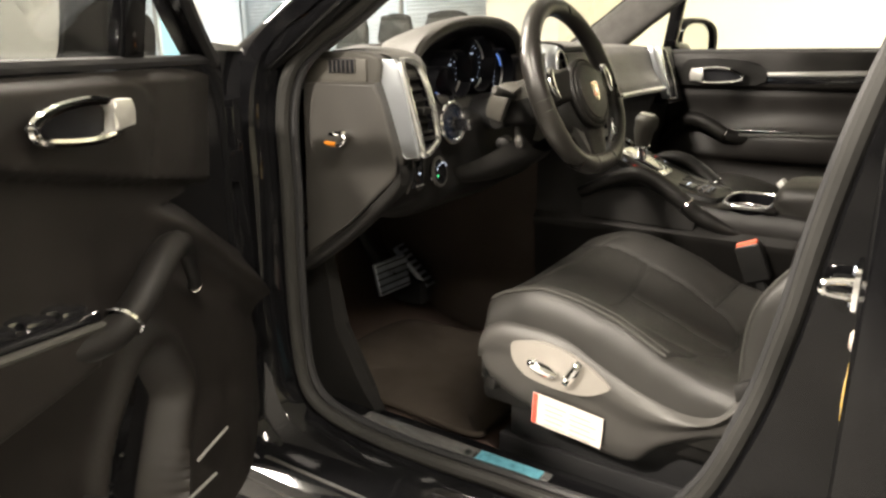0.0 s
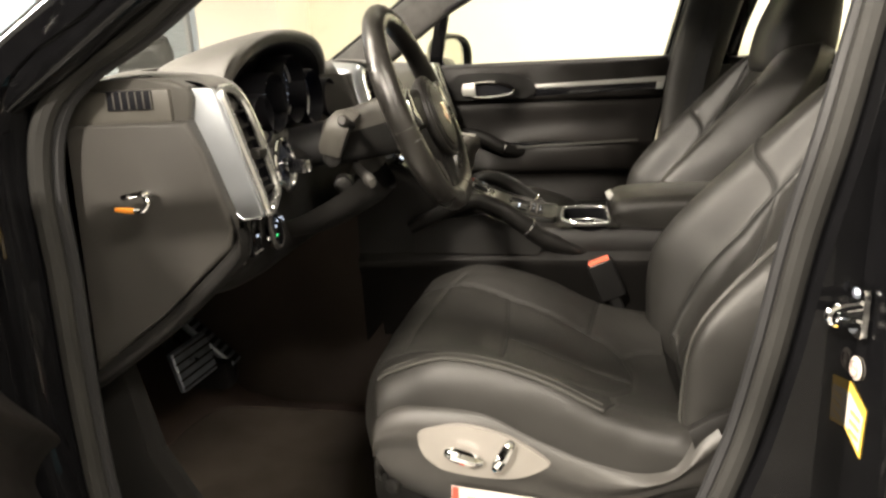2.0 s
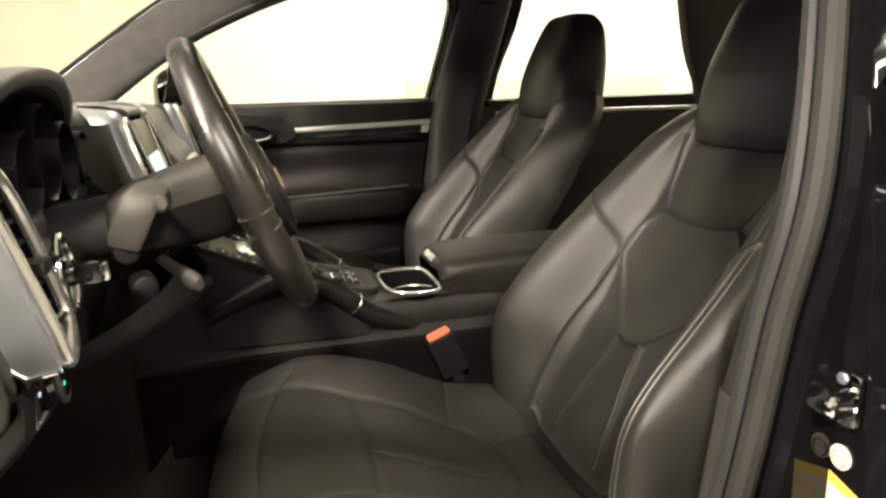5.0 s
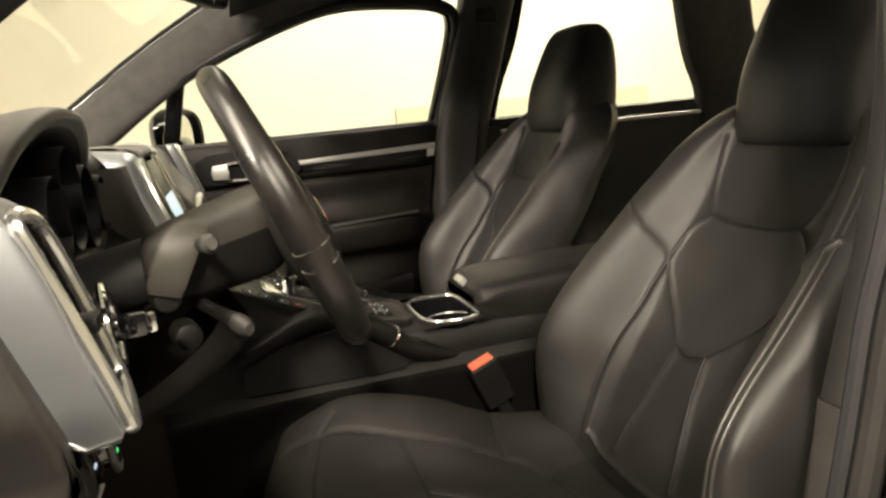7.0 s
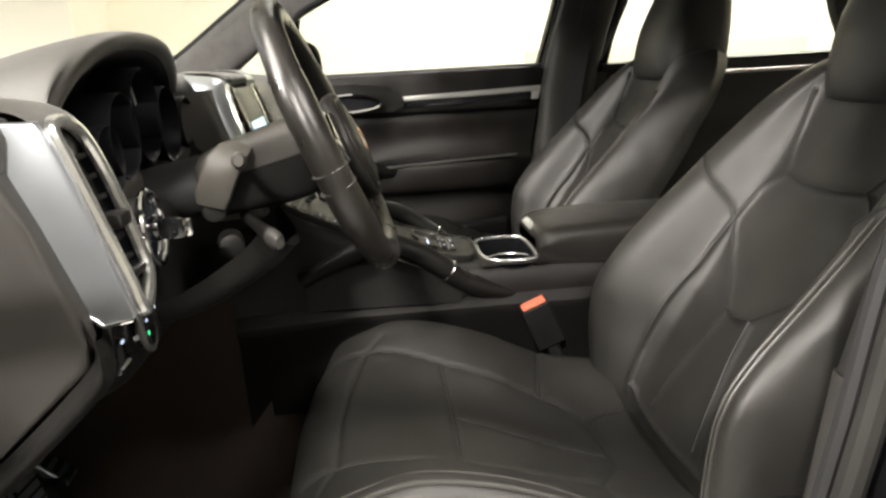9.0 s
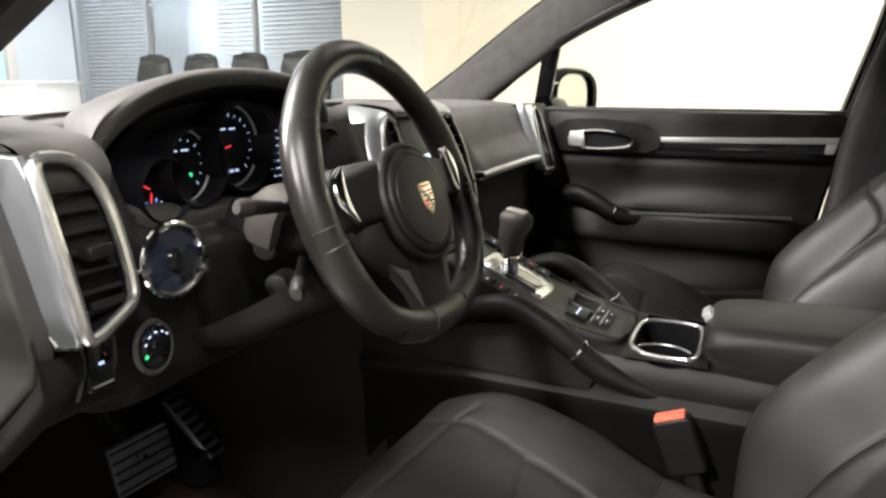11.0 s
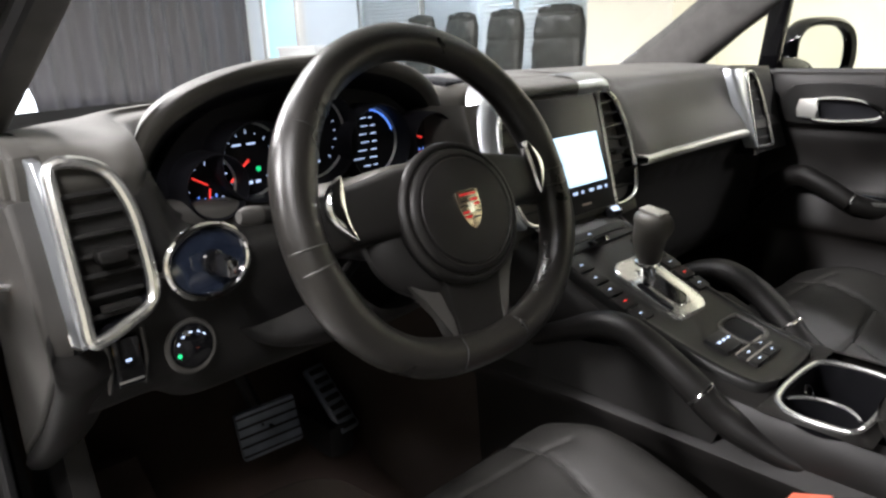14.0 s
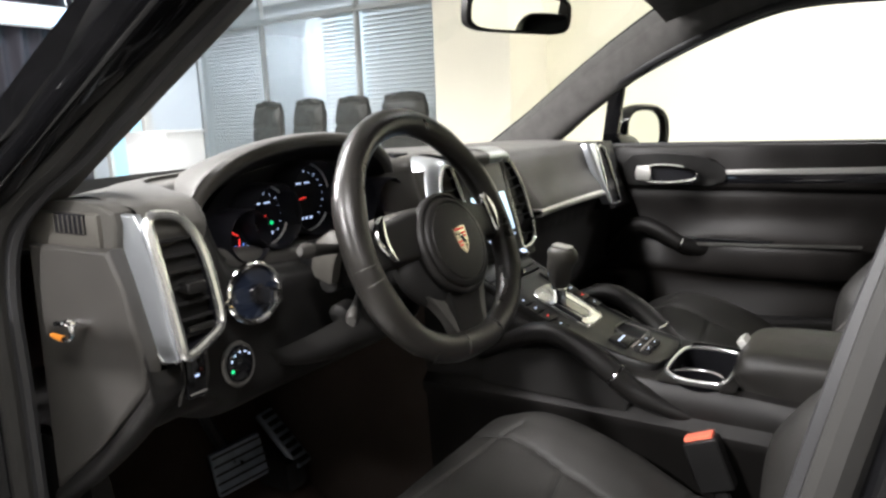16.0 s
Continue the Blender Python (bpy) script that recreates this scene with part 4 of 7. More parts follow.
        # crisp bands: columns follow the given heights with a few steps between them
        grid(bm, [[S.at(i / 60, (j + q / 3) / (len(zs) - 1)) for j in range(len(zs) - 1) for q in range(3)] + [S.at(i / 60, 1)] for i in range(61)])
    part("door_card", bm, DOOR_LEATHER, door, "black leather door trim", smooth=50)
    # window frame
    top = [(0.02, 1.155), (0.12, 1.225), (0.20, 1.285), (0.33, 1.36), (0.52, 1.44), (0.70, 1.49), (0.90, 1.49), (1.0, 1.475), (1.035, 1.44), (1.03, 1.36), (0.985, 1.155)]
    bm = BM()
    tube(bm, cat([W(s, z, -0.03) for s, z in top], 60), 0.020, 8, flat=1.3)
    part("window_frame", bm, PAINT, door, "black window frame")
    bm = BM()
    tube(bm, cat([W(s + 0.0, z - 0.004, -0.008) for s, z in top], 60), 0.011, 8)
    part("frame_seal", bm, RUBBER_BLACK, door)
    bm = BM()
    box(bm, -0.016, 0.016, -0.012, 0.012, 0, 0.17, 0.004)
    for v in bm.verts:
        v.co = W(0.232 + 1.35 * v.co.x + 0.25 * v.co.z, 1.150 + v.co.z, -0.02 + v.co.y)
    part("quarter_bar", bm, PAINT, door)
    bm = BM()
    fp = [bm.verts.new(W(s, z, -0.020)) for s, z in top]
    bq = [bm.verts.new(W(s, z, -0.024)) for s, z in top]
    bm.faces.new(fp)
    bm.faces.new(bq[::-1])
    g = part("window_pane", bm, WINDOW, door, smooth=0)
    g.visible_shadow = False
    bm = BM()
    tube(bm, [W(s, 1.158, -0.012) for s in np.linspace(0.03, 0.985, 12)], 0.008, 8)
    part("waist_seal", bm, RUBBER_BLACK, door)
    # latch plate with chrome ring handle
    if not driver:
        bm = BM()
        loop = cat([(0.285, 1.085, 0), (0.30, 1.125, 0), (0.36, 1.136, 0), (0.45, 1.134, 0), (0.53, 1.120, 0), (0.565, 1.085, 0), (0.55, 1.056, 0), (0.45, 1.050, 0), (0.34, 1.050, 0), (0.295, 1.058, 0)], 60, closed=True)
        prism(bm, [W(p.x, p.y, 0.020) for p in loop], W(0, 1, 0.013) - W(0, 1, 0.0), 0.006)
        part("latch_panel", bm, PLASTIC, door, "matt black latch panel")
    bm = BM()
    prism(bm, [W(p.x, p.y, 0.034) for p in cat([(0.370, 1.078, 0), (0.375, 1.098, 0), (0.42, 1.100, 0), (0.47, 1.092, 0), (0.488, 1.078, 0), (0.47, 1.066, 0), (0.42, 1.062, 0), (0.378, 1.064, 0)], 40, closed=True)], W(0, 1, 0.005) - W(0, 1, 0))
    part("handle_recess", bm, DIAL, door)
    bm = BM()
    P = cat([(0.362, 1.100, 0), (0.40, 1.106, 0), (0.45, 1.102, 0), (0.487, 1.088, 0), (0.494, 1.075, 0), (0.482, 1.066, 0), (0.44, 1.060, 0), (0.40, 1.058, 0), (0.362, 1.062, 0), (0.352, 1.08, 0)], 48, closed=True)
    tube(bm, [W(p.x, p.y, 0.046) for p in P], 0.0055, 8, closed=True)
    part("handle_ring", bm, CHROME, door, "chrome ring round the latch handle")
    bm = BM()
    prism(bm, [W(s, z, 0.040) for s, z in ((0.330, 1.066), (0.327, 1.085), (0.332, 1.104), (0.372, 1.106), (0.368, 1.085), (0.374, 1.062))], W(0, 1, 0.014) - W(0, 1, 0), 0.005)
    part("latch_handle", bm, ALU, door, "satin aluminium latch handle")
    # aluminium strip with dark veneer below it
    bm = BM()
    prism(bm, [W(s, z, 0.020) for s, z in ((0.540, 1.092), (0.75, 1.097), (0.968, 1.103), (0.966, 1.088), (0.75, 1.083), (0.545, 1.080))], W(0, 1, 0.010) - W(0, 1, 0), 0.003)
    part("trim_strip", bm, ALU, door, "brushed aluminium trim strip")
    bm = BM()
    prism(bm, [W(s, z, 0.020) for s, z in ((0.549, 1.079), (0.75, 1.082), (0.940, 1.086), (0.938, 1.064), (0.75, 1.060), (0.553, 1.056))], W(0, 1, 0.006) - W(0, 1, 0), 0.003)
    part("veneer_strip", bm, GLOSS, door, "glossy black trim strip")
    bm = BM()
    prism(bm, [W(s, z, 0.0205) for s, z in ((0.942, 1.087), (0.966, 1.0875), (0.960, 1.064), (0.940, 1.064))], W(0, 1, 0.009) - W(0, 1, 0), 0.003)
    part("strip_end", bm, ALU, door)
    # grab handle arching up from the armrest
    bm = BM()
    if driver:
        arc = cat([W(0.178, 0.812, 0.012), W(0.200, 0.830, 0.030), W(0.236, 0.866, 0.046), W(0.268, 0.902, 0.058), W(0.300, 0.919, 0.066), W(0.335, 0.917, 0.070), W(0.372, 0.897, 0.070), W(0.412, 0.874, 0.066), W(0.452, 0.860, 0.058), W(0.51, 0.862, 0.040)], 44)
        rad = [0.0075 + 0.0095 * step(i, 10, 22) for i in range(45)]
    else:
        arc = cat([W(0.275, 0.812, 0.010), W(0.215, 0.815, 0.028), W(0.232, 0.846, 0.048), W(0.30, 0.915, 0.062), W(0.352, 0.942, 0.068), W(0.405, 0.926, 0.070), W(0.462, 0.895, 0.066), W(0.51, 0.882, 0.050), W(0.56, 0.878, 0.022)], 44)
        rad = [0.016 + 0.003 * math.sin(i * 0.08) for i in range(45)]
    tube(bm, arc, rad, 14, flat=1.25)
    gh = part("grab_handle", bm, LEATHER_SMOOTH, door, "black leather grab handle")
    bm = BM()
    c, t = arc[36 if driver else 33], (arc[34] - arc[32])
    ring(bm, c, t, 0.0195, 0.003, 24, 8)
    part("chrome_collar", bm, CHROME, door)
    if driver:
        bm = BM()
        ring(bm, arc[3], arc[4] - arc[2], 0.0085, 0.002, 18, 6)
        part("chrome_collar", bm, CHROME, door)
    bm = BM()
    if driver:
        tube(bm, [W(e, arm_top(e) - 0.003, 0.058) for e in np.linspace(0.455, 0.88, 12)], 0.0045, 8)
    else:
        prism(bm, [W(s, z, 0.062) for s, z in ((0.500, 0.900), (0.90 * 0.984, 0.915), (0.90 * 0.984, 0.908), (0.500, 0.892))], W(0, 1, 0.006) - W(0, 1, 0), 0.002)
    part("armrest_edge", bm, PIPING, door)
    # switch pods on the armrest
    bm = BM()
    prism(bm, [W(s, arm_top(s) if driver else 0.900, d) for s, d in ((0.445, 0.012), (0.445, 0.050), (0.68, 0.052), (0.70, 0.012))], (0, 0, 0.012), 0.004)
    part("switch_panel", bm, GLOSS, door, "glossy black window switch panel")
    if driver:
        for k in range(2):
            for q in range(3):
                bm = BM()
                c = W(0.475 + 0.05 * q, arm_top(0.475 + 0.05 * q) + 0.011, 0.022 + 0.018 * k)
                box(bm, c.x - 0.013, c.x + 0.013, c.y - 0.009, c.y + 0.009, c.z, c.z + 0.008, 0.003)
                part("window_switch", bm, GLOSS, door)
    # map pocket in the lower part
    bm = BM()
    rows = [[W(s, z, d + 0.035) for s, z, d in ((0.46, 0.50, 0.0), (0.47, 0.60, 0.02), (0.49, 0.68, 0.028), (0.495, 0.70, 0.020), (0.495, 0.70, 0.0))], [W(s, z, d + 0.035) for s, z, d in ((0.66, 0.50, 0.0), (0.66, 0.60, 0.035), (0.66, 0.69, 0.045), (0.66, 0.71, 0.035), (0.66, 0.71, 0.0))], [W(s, z, d + 0.03) for s, z, d in ((0.85, 0.50, 0.0), (0.85, 0.60, 0.02), (0.85, 0.70, 0.028), (0.85, 0.72, 0.02), (0.85, 0.72, 0.0))]]
    Surf(rows).mesh(bm, 16, 16)
    part("map_pocket", bm, PLASTIC, door, "black plastic map pocket")
    for sa, za, sb, zb in ((0.181, 0.588, 0.281, 0.603), (0.228, 0.542, 0.315, 0.567)):
        bm = BM()
        tube(bm, [W(sa, za, 0.044), W(sb, zb, 0.050)], 0.0024, 6)
        part("trim_line", bm, ALU, door)
    if not driver:
        bm = BM()
        tube(bm, cat([W(0.172, 0.974, 0.026), W(0.14, 0.955, 0.030), W(0.067, 0.884, 0.026), W(0.005, 0.80, 0.022), W(-0.008, 0.77, 0.016)], 24), 0.0055, 8, flat=1.6)
        part("flap_edge", bm, LEATHER_SMOOTH, door)
    # mirror on the outside
    if driver:
        C, N, R = Vector((-1.272, 0.467, 1.212)), Vector((-0.85, -0.46, 0.28)).normalized(), Vector((0.476, -0.8795, 0.0))
        U = R.cross(N)
        U = -U if U.z < 0 else U

        def oval(w, h, off, side=0.0):
            return [C + R * (side + w * math.copysign(abs(math.cos(a)) ** 0.6, math.cos(a))) + U * h * math.copysign(abs(math.sin(a)) ** 0.6, math.sin(a)) + N * off for a in [2 * math.pi * k / 36 for k in range(36)]]

        bm = BM()
        V = grid(bm, [oval(0.094, 0.076, -0.004), oval(0.098, 0.080, 0.008), oval(0.104, 0.085, 0.006), oval(0.112, 0.090, -0.03, 0.012), oval(0.112, 0.085, -0.075, 0.040), oval(0.095, 0.065, -0.11, 0.065), oval(0.05, 0.03, -0.13, 0.070)], wrap=True, cap=True)
        part("mirror_housing", bm, PAINT, door, "glossy black mirror housing")
        bm = BM()
        prism(bm, oval(0.094, 0.076, -0.002), N * 0.002)
        part("mirror_glass", bm, MIRROR, door, smooth=0)
        bm = BM()
        tube(bm, [W(0.20, 1.155, -0.03), W(0.20, 1.15, -0.10), C + R * 0.07 - N * 0.08 - U * 0.05], [0.03, 0.022, 0.025], 10)
        part("mirror_arm", bm, PAINT, door)
    else:
        C, N, R = Vector((1.050, 0.195, 1.190)), Vector((-0.50, -0.866, 0.03)).normalized(), Vector((0.866, -0.5, 0.0))
        U = R.cross(N)
        U = -U if U.z < 0 else U

        def oval(w, h, off, side=0.0):
            return [C + R * (side + w * math.copysign(abs(math.cos(a)) ** 0.75, math.cos(a))) + U * h * math.copysign(abs(math.sin(a)) ** 0.75, math.sin(a)) + N * off for a in [2 * math.pi * k / 36 for k in range(36)]]

        bm = BM()
        grid(bm, [oval(0.074, 0.064, -0.010, -0.008), oval(0.078, 0.068, 0.010, -0.008), oval(0.088, 0.076, 0.012, -0.004), oval(0.099, 0.085, -0.005), oval(0.103, 0.088, -0.035), oval(0.094, 0.080, -0.065, 0.01), oval(0.065, 0.055, -0.085, 0.02), oval(0.03, 0.025, -0.095, 0.03)], wrap=True, cap=True)
        part("mirror_housing", bm, PAINT, door, "glossy black mirror housing")
        bm = BM()
        prism(bm, oval(0.075, 0.065, -0.006, -0.008), N * 0.002)
        part("mirror_glass", bm, MIRROR, door, smooth=0)
        bm = BM()
        tube(bm, [W(0.24, 1.165, -0.03), W(0.27, 1.165, -0.08), C - N * 0.06 - U * 0.05], [0.03, 0.022, 0.025], 10)
        part("mirror_arm", bm, PAINT, door)
    return door


build_door(closed_right, "closed passenger door with black leather trim and aluminium strip", False)
build_door(open_left, "open driver door with black leather trim and chrome handle", True)

# Ends of the passenger-side interior ahead of the door.
bm = BM()
prism(bm, [(0.74, 0.46, 0.45), (0.74, 0.80, 0.45), (0.74, 0.80, 1.12), (0.74, 0.40, 1.12), (0.74, 0.40, 0.9)], (0.04, 0, 0), 0.01)
part("kick_panel", bm, PLASTIC, car)


# ---- seats ----
def build_seat():
    seat = thing("front_seat", (-0.455, -0.15, 0.43), "black leather driver seat with electric controls and side bolsters", "car seat", "front seats")
    # cushion: across x, rows along y
    xs = (-0.712, -0.722, -0.715, -0.690, -0.645, -0.585, -0.52, -0.455, -0.39, -0.325, -0.268, -0.225, -0.202, -0.196, -0.205)
    #  per row: y, front drop, insert height, bolster height over it
    spec = [(0.120, 0.600, 0.600, 0.60), (0.128, 0.655, 0.660, 0.60), (0.118, 0.700, 0.708, 0.60), (0.085, 0.728, 0.745, 0.61), (0.035, 0.735, 0.770, 0.62), (-0.03, 0.726, 0.782, 0.62), (-0.10, 0.708, 0.772, 0.61), (-0.17, 0.688, 0.748, 0.60), (-0.24, 0.668, 0.712, 0.59), (-0.30, 0.652, 0.692, 0.58), (-0.37, 0.640, 0.682, 0.58)]
    rows = []
    for y, zi, zb, zs in spec:
        f = (0.0, 0.35, 0.80, 1.0, 0.86, 0.35, 0.05, 0.0, 0.05, 0.35, 0.80, 0.95, 0.75, 0.35, 0.0)
        row = []
        for x, b in zip(xs, f):
            side = x < -0.70 or x > -0.21
            yy = y - (0.05 if y > 0.1 else 0.02 * (y > 0.03)) * (abs(x + 0.455) / 0.26) ** 3
            row.append((x, yy, zs + (zb - zs) * (b * 1.0 if side else 1) if side else zi + (zb - zi) * b))
        rows.append(row)
    C = Surf(rows)

    def uv(x, y):
        v = np.interp(x, xs[1:-1], [i / (len(xs) - 1) for i in range(1, len(xs) - 1)])
        ys = [r[0] for r in spec[1:]][::-1]
        u = np.interp(y, ys, [i / (len(spec) - 1) for i in range(1, len(spec))][::-1])
        return (float(u), float(v))

    def on(*pts, n=70):
        return C.line([uv(*p) for p in pts], n)

    ins_l = -0.585
    seams = [on((-0.285, 0.10), (-0.296, 0.0), (-0.315, -0.09), (-0.323, -0.165), (-0.338, -0.225), (-0.358, -0.268), (-0.388, -0.294), (-0.445, -0.306), (-0.515, -0.298), (-0.568, -0.262), (-0.576, -0.20), (-0.578, -0.10), (ins_l, 0.0), (ins_l, 0.10), n=24),
             on((-0.318, -0.090), (-0.40, -0.094), (-0.48, -0.094), (-0.578, -0.088)), on((-0.428, -0.098), (-0.445, -0.155), (-0.468, -0.225), (-0.478, -0.30)),
             on((-0.216, -0.262), (-0.25, -0.257), (-0.305, -0.245), (-0.345, -0.236)), on((-0.388, -0.294), (-0.364, -0.323), (-0.352, -0.365)), on((-0.692, -0.242), (-0.63, -0.262), (-0.568, -0.262)),
             on((-0.655, 0.092), (-0.585, 0.060), (-0.463, 0.058), (-0.377, 0.050), (-0.297, 0.032), (-0.262, 0.004))]
    bm = BM()
    C.mesh(bm, 170, 170, seams=seams, depth=0.0034, width=0.0034, lumps=0.0020)
    cush = part("cushion", bm, LEATHER, seat, "black leather cushion with stitched panels", smooth=60)
    for s in (on((-0.685, 0.085), (-0.690, 0.0), (-0.690, -0.10), (-0.690, -0.20), (-0.690, -0.242)),):
        bm = BM()
        tube(bm, [p + Vector((-0.004, 0, 0.001)) for p in s], 0.0028, 6)
        part("piping", bm, PIPING, cush)
        bm = BM()
        tube(bm, [p + Vector((0.014, 0, 0.0012)) for p in s], 0.0013, 6)
        part("stitching", bm, PIPING, cush)
    for s in seams[:6]:
        bm = BM()
        tube(bm, C.sunk(s, 0.0040), 0.0020, 6)
        part("seam", bm, SEAM, cush)
    bm = BM()
    box(bm, -0.70, -0.215, -0.40, 0.09, 0.545, 0.63, 0.02)
    part("seat_pan", bm, PLASTIC, seat)
    # side valance with switches
    bm = BM()
    top = [(0.075, 0.655), (0.070, 0.700), (0.035, 0.722), (-0.02, 0.724), (-0.085, 0.716), (-0.15, 0.685), (-0.22, 0.655), (-0.285, 0.640), (-0.335, 0.650), (-0.365, 0.695), (-0.385, 0.715)]
    low = [(0.068, 0.640), (0.055, 0.605), (0.025, 0.585), (-0.04, 0.562), (-0.10, 0.535), (-0.16, 0.524), (-0.21, 0.525), (-0.25, 0.565), (-0.31, 0.600), (-0.38, 0.62), (-0.41, 0.64)]
    rows = []
    for (y0, z0), (y1, z1) in zip(top, low):
        rows.append([(-0.690, y0, z0 - 0.012), (-0.712, y0, z0 - 0.002), (-0.727, y0, z0 - 0.006), (-0.738, y0 * 0.8 + y1 * 0.2, z0 * 0.8 + z1 * 0.2), (-0.732, y0 * 0.62 + y1 * 0.38, z0 * 0.62 + z1 * 0.38), (-0.729, (y0 + y1) / 2, (z0 + z1) / 2), (-0.727, y0 * 0.2 + y1 * 0.8, z0 * 0.2 + z1 * 0.8), (-0.716, y1, z1), (-0.69, y1, z1 + 0.004)])
    V = Surf(rows)
    V.mesh(bm, 50, 24)
    val = part("side_valance", bm, PLASTIC_GREY, seat, "charcoal plastic seat side panel", smooth=60)
    bm = BM()
    P = cat([(0.008, 0.690, 0), (-0.02, 0.703, 0), (-0.06, 0.706, 0), (-0.115, 0.692, 0), (-0.165, 0.662, 0), (-0.168, 0.650, 0), (-0.125, 0.630, 0), (-0.055, 0.632, 0), (-0.008, 0.648, 0)], 48, closed=True)
    prism(bm, [(-0.732, p.x, p.y) for p in P], (-0.008, 0, 0), 0.003)
    sw = part("switch_plate", bm, SATIN, seat, "satin beige-silver switch plate")
    bm = BM()
    tube(bm, cat([(-0.748, -0.032, 0.672), (-0.752, -0.055, 0.667), (-0.748, -0.082, 0.658)], 12), [0.006, 0.008, 0.0095, 0.010, 0.010, 0.010, 0.010, 0.010, 0.010, 0.0095, 0.009, 0.008, 0.006], 10)
    part("seat_switch", bm, CHROME, sw, "chrome cushion switch")
    bm = BM()
    tube(bm, cat([(-0.748, -0.097, 0.646), (-0.752, -0.110, 0.668), (-0.748, -0.122, 0.690)], 12), [0.005, 0.007, 0.0085, 0.009, 0.009, 0.009, 0.009, 0.009, 0.009, 0.0085, 0.008, 0.007, 0.005], 10)
    part("backrest_switch", bm, CHROME, sw, "chrome backrest switch")
    # warning label
    bm = BM()
    prism(bm, [(-0.7345, y, z) for y, z in ((-0.036, 0.611), (-0.163, 0.597), (-0.160, 0.541), (-0.033, 0.553))], (-0.0008, 0, 0))
    lab = part("warning_label", bm, WHITE_PAPER, val, "white paper label with red band")
    bm = BM()
    prism(bm, [(-0.7355, y, z) for y, z in ((-0.037, 0.610), (-0.046, 0.609), (-0.043, 0.553), (-0.034, 0.554))], (-0.0006, 0, 0))
    part("print", bm, LABEL_RED, lab)
    for k in range(5):
        bm = BM()
        for a, b in ((0.058, 0.098 - 0.006 * (k % 2)), (0.104, 0.152 - 0.01 * ((k + 1) % 2))):
            z = 0.598 - 0.0095 * k
            prism(bm, [(-0.7355, -a, z - 0.11 * (a - 0.03)), (-0.7355, -b, z - 0.11 * (b - 0.03)), (-0.7355, -b, z - 0.0026 - 0.11 * (b - 0.03)), (-0.7355, -a, z - 0.0026 - 0.11 * (a - 0.03))], (-0.0006, 0, 0))
        part("print", bm, LABEL_GREY, lab)
    # rails
    for x in (-0.66, -0.25):
        bm = BM()
        box(bm, x - 0.022, x + 0.022, -0.42, 0.06, 0.435, 0.475, 0.004)
        box(bm, x - 0.012, x + 0.012, -0.36, 0.04, 0.475, 0.55, 0.004)
        part("seat_rail", bm, RUBBER_BLACK, seat)
    bm = BM()
    cyl(bm, (-0.70, 0.045, 0.598), (-1, 0.3, 0), 0.012, 0.03, 14, 0.003)
    part("valance_clip", bm, PLASTIC, seat)
    # backrest: rings round the back, rows going up
    #       z     ridge_y  insert_y  back_y   half width
    levels = [(0.600, -0.365, -0.385, -0.50, 0.225), (0.660, -0.352, -0.400, -0.53, 0.240), (0.740, -0.350, -0.440, -0.56, 0.248), (0.810, -0.360, -0.482, -0.59, 0.250), (0.865, -0.392, -0.520, -0.615, 0.250), (0.935, -0.455, -0.556, -0.66, 0.248), (1.000, -0.518, -0.598, -0.70, 0.240), (1.050, -0.566, -0.628, -0.735, 0.230), (1.100, -0.612, -0.655, -0.765, 0.214), (1.140, -0.652, -0.676, -0.785, 0.190), (1.165, -0.690, -0.700, -0.79, 0.160), (1.172, -0.735, -0.735, -0.775, 0.135)]
    rows = []
    for z, yr, yi, yb, w in levels:
        c = -0.452
        rows.append([(c - 0.10, yb, z), (c - w + 0.05, yb + 0.005, z), (c - w - 0.005, yb + 0.05, z), (c - w - 0.012, (yr + yb) / 2, z), (c - w + 0.004, yr - 0.018, z), (c - w + 0.032, yr, z), (c - w + 0.070, yr * 0.80 + yi * 0.20, z), (c - w * 0.55, yr * 0.15 + yi * 0.85, z), (c - w * 0.40, yi, z), (c, yi + 0.004, z), (c + w * 0.40, yi, z), (c + w * 0.55, yr * 0.15 + yi * 0.85, z), (c + w - 0.070, yr * 0.80 + yi * 0.20, z), (c + w - 0.032, yr, z), (c + w - 0.004, yr - 0.018, z), (c + w + 0.012, (yr + yb) / 2, z), (c + w + 0.005, yb + 0.05, z), (c + w - 0.05, yb + 0.005, z), (c + 0.10, yb, z)])
    B = Surf(rows, wrap=True)
    nz = len(levels) - 1

    def bu(z):
        return float(np.interp(z, [q[0] for q in levels], [i / nz for i in range(nz + 1)]))

    def bl(pts, n=50):
        return B.line([(bu(z), k / 19) for z, k in pts], n)

    def kx(z, dx):
        w = float(np.interp(z, [q[0] for q in levels], [q[4] for q in levels]))
        return float(np.interp(dx, (-w + 0.032, -w + 0.07, -0.55 * w, -0.4 * w, 0, 0.4 * w, 0.55 * w, w - 0.07, w - 0.032), range(5, 14)))

    def bx(s, *pts):
        return bl([(z, kx(z, s * dx)) for dx, z in pts])

    seams = [bx(1, (-0.080, 1.004), (-0.04, 0.999), (0.0, 0.998), (0.04, 0.999), (0.080, 1.004)), bx(1, (-0.028, 0.830), (0.0, 0.824), (0.028, 0.830))]
